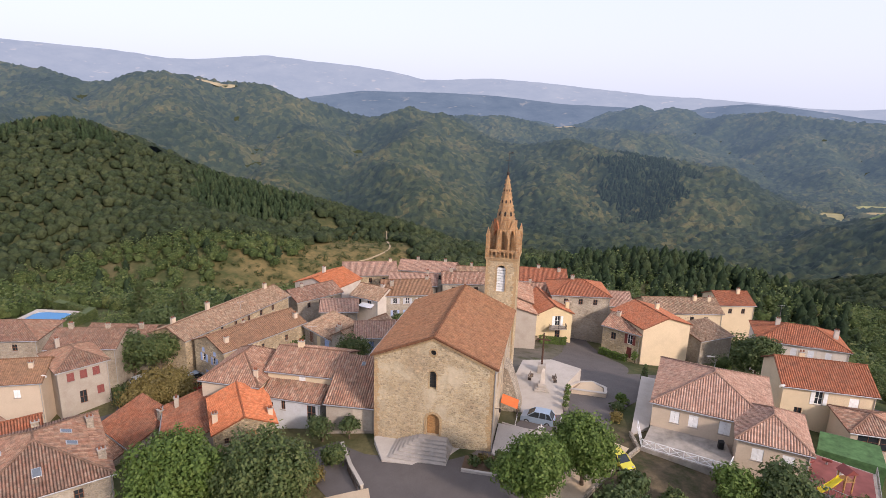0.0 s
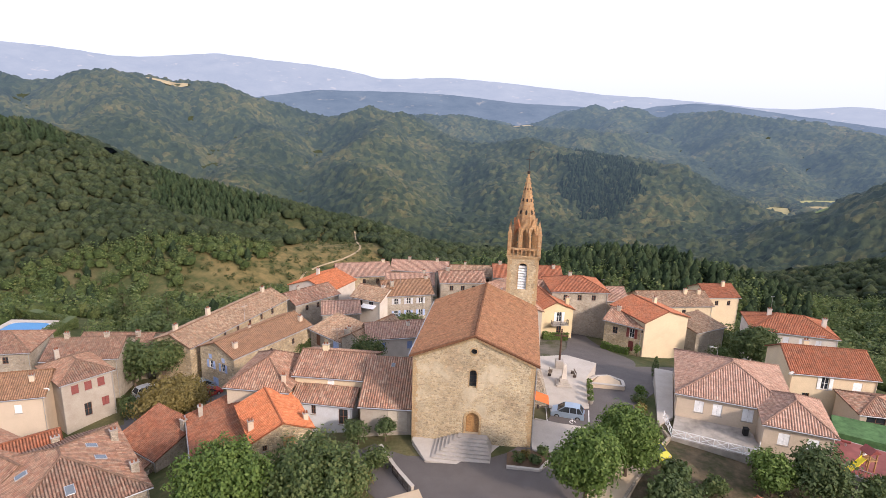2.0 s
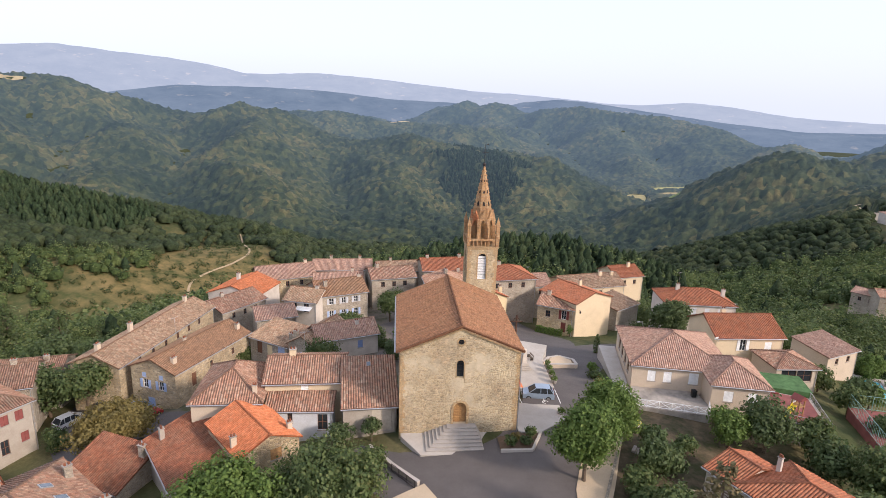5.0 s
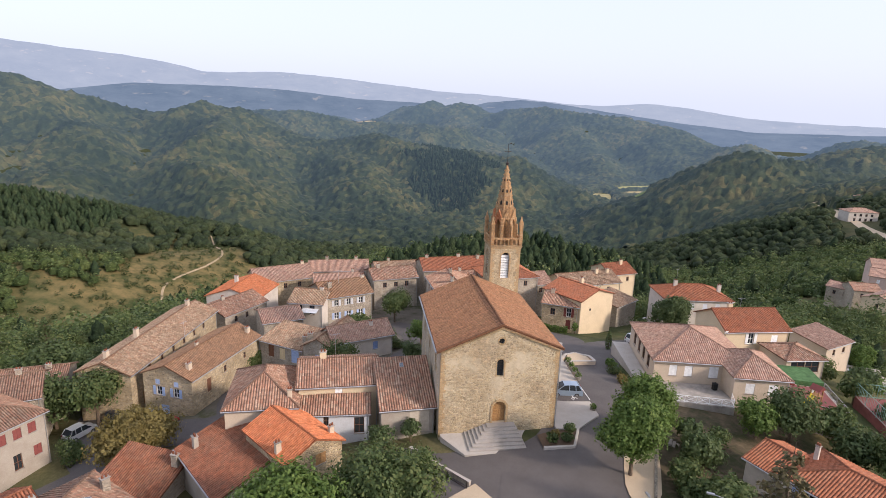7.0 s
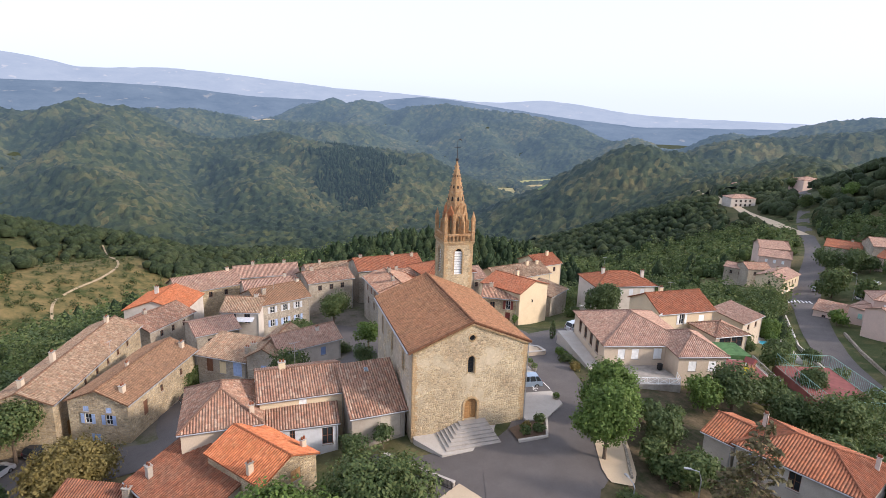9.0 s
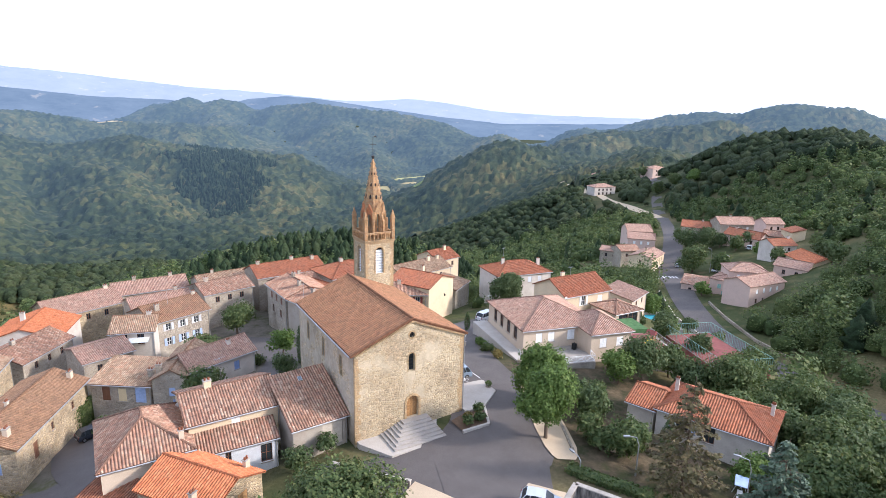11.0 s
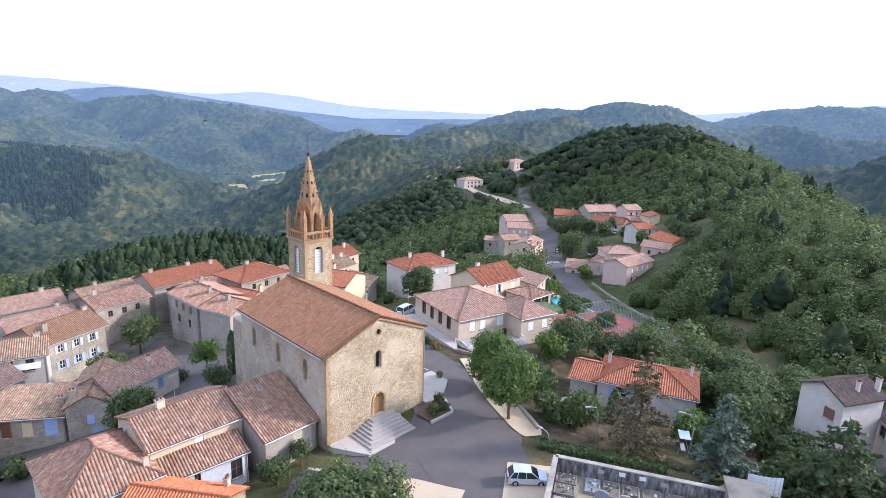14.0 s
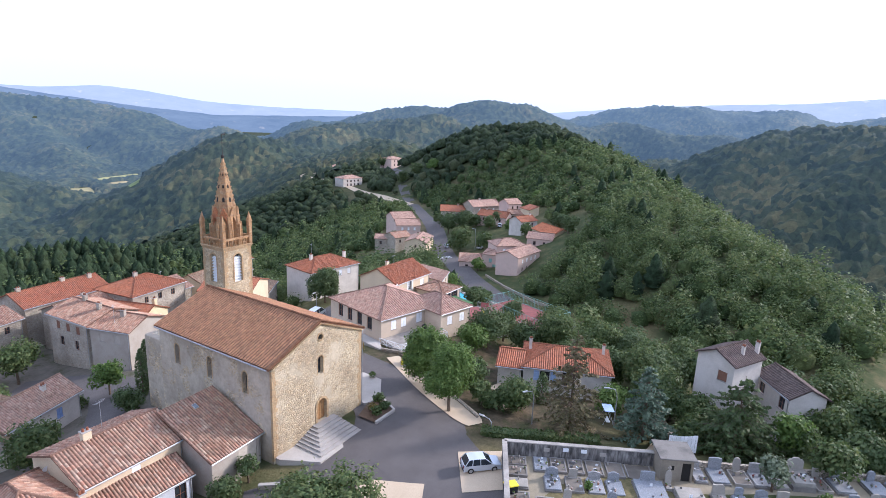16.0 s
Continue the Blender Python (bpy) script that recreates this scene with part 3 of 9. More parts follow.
ribbon("lane_yard", [(-5, 26, 2), (1, 34, 3), (3, 40, 4), (2, 47, 3.5), (-3, 55, 2.5)], M_ASPHALT, "asphalt yard lane behind the church", "street", 0.09)
ribbon("courtyard", [(-25, 13, 4), (-23.5, 17, 5.5), (-24, 23, 6.5), (-24, 29, 6), (-21, 32, 3.5)], M_ASPHALT, "grey courtyard paving between the houses", "courtyard", 0.12)
ribbon("footpath", [(-98, 205, 0.7), (-112, 250, 0.6), (-100, 290, 0.7), (-98, 318, 0.6), (-108, 345, 0.6), (-120, 380, 0.5)], plain("trodden_earth", (0.34, 0.26, 0.16), 0.95, 0, 0.3, 0.4), "worn footpath over the dry slope", "path", 0.3)
ribbon("field_low", [(405, 900, 14), (430, 950, 20), (455, 1000, 13)], plain("dry_meadow", (0.30, 0.26, 0.13), 0.95, 0, 0.25, 0.05), "dry mown meadow in the valley", "field", 1.0)
ribbon("field_upper", [(520, 1060, 12), (570, 1095, 20), (630, 1120, 12)], plain("hay_meadow", (0.30, 0.29, 0.13), 0.95, 0, 0.25, 0.05), "pale hay meadow in the valley", "field", 1.0)
ribbon("field_stream", [(370, 690, 9), (392, 740, 15), (400, 800, 10)], plain("stream_meadow", (0.17, 0.21, 0.08), 0.95, 0, 0.25, 0.05), "green meadow along the valley stream", "field", 1.0)
ribbon("field_east", [(500, 1000, 9), (540, 1015, 14), (585, 1010, 8)], plain("stubble_field", (0.34, 0.28, 0.15), 0.95, 0, 0.25, 0.05), "pale stubble field in the valley", "field", 1.0)
ribbon("field_hilltop", [(-60, 1610, 10), (0, 1605, 18), (70, 1600, 10)], plain("hill_meadow", (0.36, 0.30, 0.2), 0.95, 0, 0.25, 0.05), "dry meadow on the wooded hilltop", "field", 2.0)
ribbon("field_crest", [(-730, 1020, 8), (-700, 1040, 13), (-665, 1058, 7)], plain("crest_meadow", (0.34, 0.28, 0.17), 0.95, 0, 0.25, 0.05), "dry meadow on the crest of the hill", "field", 2.0)
ribbon("field_shoulder", [(95, 1046, 6), (150, 1016, 9), (205, 980, 6)], plain("shoulder_meadow", (0.36, 0.27, 0.17), 0.95, 0, 0.25, 0.05), "dry clearing above the conifer wood", "field", 2.0)
for cx, cy, r in ((5, 30, 52), (-45, 15, 34), (60, 20, 30), (-25, 66, 20), (24, -25, 30), (20, -70, 60), (10, 0, 40), (140, 34, 14), (-100, 52, 16),
                  (-128, 205, 24), (-108, 240, 30), (-104, 275, 36), (-112, 318, 30), (-150, 215, 16), (-78, 290, 16), (186, 84, 14), (85, 15, 10), (75, 25, 12), (112, 28, 9), (100, 12, 6),
                  (130, 46, 10), (146, 56, 12), (160, 60, 11), (170, 72, 9), (176, 84, 8), (190, 92, 8), (214, 104, 9), (228, 112, 9), (240, 122, 8), (330, 215, 12), (360, 250, 10), (385, 270, 10), (300, 245, 10), (288, 240, 9), (410, 400, 22), (-96, 44, 14), (-86, 38, 11), (-76, 32, 8)):
    NO_TREES.append((cx, cy, r))

# ---- distance: hazy ranges behind everything ----


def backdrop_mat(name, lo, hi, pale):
    """A far range with haze painted as emission: it glows with the light scattered before it, mottled with woods and
    paler fields.
    """
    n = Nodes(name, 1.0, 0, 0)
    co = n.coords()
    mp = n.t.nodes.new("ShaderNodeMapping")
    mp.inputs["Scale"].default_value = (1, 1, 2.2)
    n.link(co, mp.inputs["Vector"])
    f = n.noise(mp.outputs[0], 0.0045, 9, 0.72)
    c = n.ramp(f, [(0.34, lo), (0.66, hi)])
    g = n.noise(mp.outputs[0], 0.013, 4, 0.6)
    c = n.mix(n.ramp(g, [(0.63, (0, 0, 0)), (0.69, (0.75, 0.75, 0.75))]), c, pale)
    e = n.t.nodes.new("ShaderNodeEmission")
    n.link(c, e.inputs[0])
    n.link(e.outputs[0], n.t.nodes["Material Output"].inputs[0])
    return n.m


def far_range(name, dist, sky_line, lo, hi, pale, label, seed):
    """A mountain range at a distance, its crest given as azimuth and elevation seen from the village."""
    rng = np.random.RandomState(seed)
    az = np.arange(sky_line[0][0], sky_line[-1][0], 0.2)
    el = np.interp(az, [s[0] for s in sky_line], [s[1] for s in sky_line])
    el = np.convolve(np.pad(el, 3, 'edge'), np.hanning(9)[1:-1] / np.hanning(9)[1:-1].sum(), 'valid')
    rough = np.convolve(rng.randn(len(az) + 8), np.hanning(8) / 4, 'same')[:len(az)] * 0.03
    top = 37 + dist * np.tan(np.radians(el + rough))
    rows = []
    for k in range(9):
        h = k / 8
        r = dist * (1 - 0.16 * h) + np.convolve(rng.randn(len(az) + 20), np.hanning(20) / 10, 'same')[:len(az)] * 90 * min(h * 3, 1)
        z = top + (-170 - top) * h ** 1.3
        rows.append(np.column_stack([-8 + r * np.sin(np.radians(az)), -54 + r * np.cos(np.radians(az)), z]))
    v = np.concatenate(rows)
    i = np.arange(len(v)).reshape(9, -1)
    f = np.stack([i[1:, :-1].ravel(), i[1:, 1:].ravel(), i[:-1, 1:].ravel(), i[:-1, :-1].ravel()], 1)
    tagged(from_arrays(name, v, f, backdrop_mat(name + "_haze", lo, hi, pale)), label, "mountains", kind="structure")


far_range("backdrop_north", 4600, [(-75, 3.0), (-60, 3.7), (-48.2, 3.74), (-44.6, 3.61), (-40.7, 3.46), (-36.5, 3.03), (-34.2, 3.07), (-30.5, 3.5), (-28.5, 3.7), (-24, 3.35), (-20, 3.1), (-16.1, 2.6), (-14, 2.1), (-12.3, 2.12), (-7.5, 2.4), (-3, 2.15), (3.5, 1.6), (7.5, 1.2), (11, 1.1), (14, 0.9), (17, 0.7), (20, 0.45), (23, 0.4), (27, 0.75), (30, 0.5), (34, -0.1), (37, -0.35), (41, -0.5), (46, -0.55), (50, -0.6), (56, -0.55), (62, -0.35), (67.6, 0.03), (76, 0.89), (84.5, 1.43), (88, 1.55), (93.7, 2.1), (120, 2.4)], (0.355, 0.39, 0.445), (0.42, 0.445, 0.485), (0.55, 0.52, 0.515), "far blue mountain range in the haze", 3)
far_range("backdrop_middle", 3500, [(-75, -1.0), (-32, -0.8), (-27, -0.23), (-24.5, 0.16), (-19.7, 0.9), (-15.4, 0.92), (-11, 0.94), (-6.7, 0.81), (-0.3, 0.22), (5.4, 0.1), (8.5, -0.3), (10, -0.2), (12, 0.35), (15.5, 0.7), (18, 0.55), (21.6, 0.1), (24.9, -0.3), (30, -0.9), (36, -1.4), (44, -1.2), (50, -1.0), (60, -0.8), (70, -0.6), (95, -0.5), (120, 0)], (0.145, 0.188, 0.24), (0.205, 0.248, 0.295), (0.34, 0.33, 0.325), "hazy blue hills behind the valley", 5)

# ---- woodland ----


def ico(sub):
    bm = bmesh.new()
    bmesh.ops.create_icosphere(bm, subdivisions=sub, radius=1)
    v = np.array([w.co for w in bm.verts])
    f = np.array([[w.index for w in q.verts] for q in bm.faces])
    bm.free()
    return v, f


def crown_shapes(sub, count, seed, squash=0.85, rough=0.25):
    """Uneven crowns, open below where they meet the ground."""
    rng = np.random.RandomState(seed)
    v, f = ico(sub)
    f = f[v[f][:, :, 2].mean(1) > -0.42]
    out = []
    for _ in range(count):
        w = v * (1 + rng.uniform(-rough, rough, (len(v), 1)))
        w[:, 2] *= squash
        out.append(w)
    return out, f


def pine_shape(rings, sides, seed):
    rng = np.random.RandomState(seed)
    pts, faces = [], []
    for k in range(rings):
        t = k / (rings - 1)
        r = (1 - t) ** 0.62 * (0.75 + 0.5 * min(t * 4, 0.5)) * (1.0 if k % 2 == 0 else 0.74) + 0.03
        for s in range(sides):
            a = 2 * math.pi * (s + 0.5 * (k % 2)) / sides
            q = r * rng.uniform(0.68, 1.25)
            pts.append((q * math.cos(a), q * math.sin(a), t * 2.6 - 0.9 + rng.uniform(-0.06, 0.06)))
    for k in range(rings - 1):
        for s in range(sides):
            a, b = k * sides + s, k * sides + (s + 1) % sides
            faces += [(a, b, b + sides), (a, b + sides, a + sides)]
    return np.array(pts), np.array(faces)


def scatter(name, shapes, f, x, y, size, lift, material, label, rng, smooth=True):
    z = land(x, y)
    which = rng.randint(0, len(shapes), len(x))
    ang = rng.uniform(0, 2 * np.pi, len(x))
    nv = len(shapes[0])
    base = np.stack(shapes)[which]
    c, s = np.cos(ang)[:, None], np.sin(ang)[:, None]
    sq = size[:, None] * rng.uniform(0.85, 1.15, (len(x), 1))
    v = np.empty((len(x), nv, 3))
    v[:, :, 0] = (base[:, :, 0] * c - base[:, :, 1] * s) * sq + x[:, None]
    v[:, :, 1] = (base[:, :, 0] * s + base[:, :, 1] * c) * sq + y[:, None]
    v[:, :, 2] = base[:, :, 2] * sq + (z + lift * size)[:, None]
    faces = (f[None] + (np.arange(len(x)) * nv)[:, None, None]).reshape(-1, f.shape[1])
    tagged(from_arrays(name, v.reshape(-1, 3), faces, material, smooth), label, "woodland", kind="stuff")


def wanted(x, y, margin=0.0):
    keep = np.ones(len(x), bool)
    for cx, cy, r in NO_TREES:
        keep &= (x - cx) ** 2 + (y - cy) ** 2 > (r + margin) ** 2
    return keep


def sector(rng, n, r0, r1, a0=-66, a1=112):
    r = np.sqrt(rng.uniform(r0 * r0, r1 * r1, n))
    a = np.radians(rng.uniform(a0, a1, n))
    return 0 + r * np.sin(a), -20 + r * np.cos(a)


def patchy(x, y):
    """Where the woods are of pine rather than broadleaf, and where the slopes are bare."""
    rag = 16 * np.sin(x / 17 + 1.3 * np.sin(y / 23)) + 12 * np.sin(y / 13 + x / 29)
    pine = (np.hypot(x - 70, (y - 190) * 1.0) < 62 + rag * 0.4) | (np.hypot((x - 135) / 0.6, y - 890) < 118 + 1.4 * rag) | (np.hypot(x + 232, y - 352) < 48 + rag * 0.6) | (np.hypot(x + 372, y - 322) < 34 + rag * 0.5) | (np.hypot((x - 20) / 1.6, y - 150) < 26)
    n = np.sin(x / 47 + 2 * np.sin(y / 63)) * np.sin(y / 39 + 1.4 * np.sin(x / 71))
    return pine, n


def leaf_crowns(count, leaves, seed, size=0.2):
    """Crowns of loose leaf sprays round uneven lobes, of unit radius."""
    rng = np.random.RandomState(seed)
    out = []
    for _ in range(count):
        lob = rng.normal(0, 0.36, (6, 3))
        c = lob[rng.randint(0, 6, leaves)]
        d = rng.normal(0, 1, (leaves, 3))
        d /= np.linalg.norm(d, axis=1)[:, None]
        p = c + d * rng.uniform(0.45, 0.72, (leaves, 1))
        p[:, 2] = p[:, 2] * 0.95 + 0.1
        a = np.cross(d + rng.normal(0, 0.4, d.shape), [0.3, 0.2, 1.0])
        a /= np.linalg.norm(a, axis=1)[:, None]
        b = np.cross(d, a)
        s = size * rng.uniform(0.6, 1.3, (leaves, 1))
        out.append(np.stack([p - a * s, p - b * s * 0.7, p + a * s, p + b * s * 0.7], 1).reshape(-1, 3))
    return out, np.arange(4 * leaves).reshape(-1, 4)


def lumpy_crowns(sub, count, seed, squash=0.95):
    """Closed crowns of uneven lobes, of unit radius, open below."""
    rng = np.random.RandomState(seed)
    v, f = ico(sub)
    f = f[v[f][:, :, 2].mean(1) > -0.5]
    out = []
    for _ in range(count):
        lob = rng.normal(0, 1, (9, 3))
        lob[:, 2] = np.abs(lob[:, 2]) * 0.9
        lob /= np.linalg.norm(lob, axis=1)[:, None]
        near = (v @ lob.T).max(1)
        w = v * (0.62 + 0.42 * np.clip((near - 0.45) / 0.5, 0, 1) + rng.uniform(-0.11, 0.11, len(v)))[:, None]
        w[:, 2] *= squash * rng.uniform(0.9, 1.25)
        out.append(w)
    return out, f


def dome_heights(x, y, cell, seed):
    """Height of a closed canopy of round crowns over the points x, y, one tree to a cell."""
    h = np.zeros(len(x))
    cx, cy = np.floor(x / cell), np.floor(y / cell)
    for dx in (-1, 0, 1):
        for dy in (-1, 0, 1):
            ix, iy = cx + dx, cy + dy
            r1, r2, r3, r4 = (np.modf(np.abs(np.sin(ix * a + iy * b + seed) * 43758.5453))[0] for a, b in ((12.9898, 78.233), (39.346, 11.135), (73.156, 52.235), (27.168, 91.737)))
            px, py = (ix + r1) * cell, (iy + r2) * cell
            rad, top = cell * (0.5 + 0.45 * r3), cell * (0.45 + 0.75 * r4 * r4)
            d2 = ((x - px) ** 2 + (y - py) ** 2) / rad ** 2
            h = np.maximum(h, top * np.sqrt(np.clip(1 - d2, 0, 1)))
    return h


def wooded_sheet(name, r0, r1, cell, material, label, seed):
    """Far woods as one closed canopy over the hills, denser towards the village."""
    rng = np.random.RandomState(seed)
    az = np.radians(np.arange(-66, 112.01, 0.19))
    rr = r0 * np.exp(np.arange(0, math.log(r1 / r0) + 0.006, 0.006))
    a, r = np.meshgrid(az, rr)
    a = a + rng.uniform(-0.4, 0.4, a.shape) * radians(0.19)
    r = r * (1 + rng.uniform(-0.4, 0.4, r.shape) * 0.006)
    x, y = (r * np.sin(a)).ravel(), -20 + (r * np.cos(a)).ravel()
    keep = wanted(x, y, -1.0)
    pine, n = patchy(x, y)
    bare = ~keep
    z = land(x, y) + np.where(bare, -3.0, 0.8 + dome_heights(x, y, cell, seed))
    i = np.arange(len(x)).reshape(a.shape)
    f = np.stack([i[:-1, :-1].ravel(), i[1:, :-1].ravel(), i[1:, 1:].ravel(), i[:-1, 1:].ravel()], 1)
    tagged(from_arrays(name, np.column_stack([x, y, z]), f, material, True), label, "woodland", kind="stuff")


def build_woods():
    rng = np.random.RandomState(11)
    # woods close to the village
    x, y = sector(rng, 11000, 55, 330)
    k = wanted(x, y)
    x, y = x[k], y[k]
    pine, n = patchy(x, y)
    pine = (pine & (rng.rand(len(x)) < 0.62)) | (rng.rand(len(x)) < 0.03)
    size = rng.uniform(1.5, 3.6, len(x)) + 0.8 * (rng.rand(len(x)) < 0.12)
    edge = np.hypot(x - 20, y + 20) < 150
    b = ~pine
    # solid cores fill the crowns and carry the painted shade of their gaps
    core, cf = crown_shapes(1, 8, 5, 1.0, 0.25)
    lv, lf = leaf_crowns(7, 400, 21, 0.083)
    q = b & edge
    scatter("woodland_edge", lv, lf, x[q], y[q], size[q] * 1.05, 0.8, L_GREEN, "leafy broadleaf trees on the slopes below the village", rng, False)
    scatter("woodland_edge_cores", [w * 0.8 for w in core], cf, x[q], y[q], size[q], 0.55, C_CORE_SHADE, "darkened crown cores painting the shade inside the slope trees", rng, False)
    lw, lg = leaf_crowns(8, 74, 22, 0.15)
    q = b & ~edge
    seed_at = rng.randint(1 << 30)
    scatter("woodland_near", lw, lg, x[q], y[q], size[q] * 1.05, 0.8, L_GREEN, "dense green broadleaf woodland on the slopes", np.random.RandomState(seed_at), False)
    scatter("woodland_near_cores", [w * 0.78 for w in core], cf, x[q], y[q], size[q], 0.62, C_CORE_SHADE, "darkened crown cores painting the shade inside the slope woods", np.random.RandomState(seed_at), False)
    ps, pf = [], None
    for s in range(4):
        v, pf = pine_shape(9, 7, s)
        ps.append(v)
    p = ~b
    scatter("pine_wood_near", ps, pf, x[p], y[p], rng.uniform(1.6, 3.8, p.sum()), 1.0, C_PINE, "dark pine wood behind the village", rng, False)
    # low bushes on the dry slope with the footpath
    a, r = rng.uniform(0, 2 * np.pi, 900), 86 * np.sqrt(rng.rand(900))
    bx, by = -112 + r * np.cos(a), 270 + r * np.sin(a)
    lb, lc = leaf_crowns(5, 60, 23, 0.2)
    scatter("heath_bushes", lb, lc, bx, by, rng.uniform(0.7, 3.0, 900) * rng.uniform(0.4, 1, 900), 0.4, L_WOOD, "scattered green bushes on the dry slope", rng, False)
    # middle slopes
    x, y = sector(rng, 17000, 330, 520)
    k = wanted(x, y)
    x, y = x[k], y[k]
    pine, n = patchy(x, y)
    bare = (n > 0.95) & ~pine
    x, y, pine = x[~bare], y[~bare], pine[~bare]
    a = ~pine
    lm, lo = lumpy_crowns(1, 12, 24)
    scatter("woodland_middle", lm, lo, x[a], y[a], rng.uniform(2.2, 4.4, a.sum()), 0.6, C_FAR, "mixed green woodland on the middle slopes", rng, False)
    scatter("pine_wood_middle", ps, pf, x[pine], y[pine], rng.uniform(2.4, 3.6, pine.sum()), 0.9, C_PINE, "dark conifer plantation on the hill", rng, False)
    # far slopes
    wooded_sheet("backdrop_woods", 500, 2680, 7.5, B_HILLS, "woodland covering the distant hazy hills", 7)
    x, y = sector(rng, 32000, 700, 1300, -10, 24)
    k = wanted(x, y) & patchy(x, y)[0]
    v, f3 = pine_shape(5, 5, 9)
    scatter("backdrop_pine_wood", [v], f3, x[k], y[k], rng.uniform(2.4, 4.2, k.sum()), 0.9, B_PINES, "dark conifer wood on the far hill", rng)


# ---- houses ----


def roof_plane(a, b, c, d, thick=0.14, row=0.3, jitter=0.03):
    """A slab between eave a-b and ridge d-c (a below d) under rounded rows of tiles, with UVs in metres; row None: smooth."""
    bm = bmesh.new()
    uvl = bm.loops.layers.uv.new("UVMap")
    a, b, c, d = map(Vector, (a, b, c, d))
    along = (b - a).normalized()
    nrm = along.cross(d - a).normalized()
    if nrm.z < 0:
        nrm = -nrm
    downv = along.cross(nrm)
    upv = -downv if downv.z < 0 else downv
    length, high = (b - a).length, (d - a).dot(upv)
    sd, sc = (d - a).dot(along), (c - a).dot(along)

    def top_at(s):
        if s < sd:
            return max(0.02, high * s / max(sd, 1e-6))
        if s > sc:
            return max(0.02, high * (length - s) / max(length - sc, 1e-6))
        return high
    u0 = a.dot(along)
    if row:
        q = row / 4
        cols = [(k * q - u0, (0.0, 0.05, 0.07, 0.05)[k % 4]) for k in range(math.ceil(u0 / q), math.floor((u0 + length) / q) + 1)]
        cols = [k for k in cols if 0.03 < k[0] < length - 0.03]
        cols += [(sv, 0.03) for sv in (sd, sc) if 0.03 < sv < length - 0.03]
    else:
        n = max(2, int(length / 1.5))
        cols = [(length * i / n, 0.0) for i in range(1, n)]
    cols = sorted([(0.0, 0.03), (length, 0.03)] + cols)
    ny = max(1, int(high / 1.6))
    grid = []
    for s, lift in cols:
        t1 = top_at(s)
        line = []
        for j in range(ny + 1):
            p = a + along * s + upv * (t1 * j / ny)
            w = p + nrm * (lift + 0.012 * noise.noise(Vector((s * 3.1, t1 * j / ny * 2, u0)))) + Vector((0, 0, jitter * noise.noise(p * 0.6) * 1.6))
            line.append((bm.verts.new(w), (p.dot(along), p.dot(downv))))
        grid.append(line)
    for g, h in zip(grid, grid[1:]):
        for j in range(ny):
            cs = (g[j], h[j], h[j + 1], g[j + 1])
            fc = bm.faces.new([k[0] for k in cs])
            for lp, k in zip(fc.loops, cs):
                lp[uvl].uv = k[1]
    # underside and edges
    rim = (a, b, c, d) if (c - d).length > 0.01 else (a, b, c)
    low = [bm.verts.new(p - Vector((0, 0, thick))) for p in rim]
    bm.faces.new(low[::-1])
    top = [bm.verts.new(p) for p in rim]
    for i in range(len(low)):
        j = (i + 1) % len(low)
        bm.faces.new((low[i], low[j], top[j], top[i]))
    return bm


def panel(bm, o, u, n, length, z0, z1, holes, depth=0.2):
    """A wall face from o along u with real openings; n is its outward normal. holes: (u0, u1, z0, z1)."""
    us = sorted({0.0, length, *[h[0] for h in holes], *[h[1] for h in holes]})
    zs = sorted({z0, z1, *[h[2] for h in holes], *[h[3] for h in holes]})
    P = lambda a, z, back=0.0: bm.verts.new((o[0] + u[0] * a - n[0] * back, o[1] + u[1] * a - n[1] * back, z))
    for a, b in zip(us, us[1:]):
        for c, d in zip(zs, zs[1:]):
            if not any(h[0] - 1e-4 <= a and b <= h[1] + 1e-4 and h[2] - 1e-4 <= c and d <= h[3] + 1e-4 for h in holes):
                bm.faces.new((P(a, c), P(b, c), P(b, d), P(a, d)))
    for a, b, c, d in holes:
        for (p, q), (r, s) in (((a, c), (b, c)), ((b, c), (b, d)), ((b, d), (a, d)), ((a, d), (a, c))):
            bm.faces.new((P(p, q), P(p, q, depth), P(r, s, depth), P(r, s)))


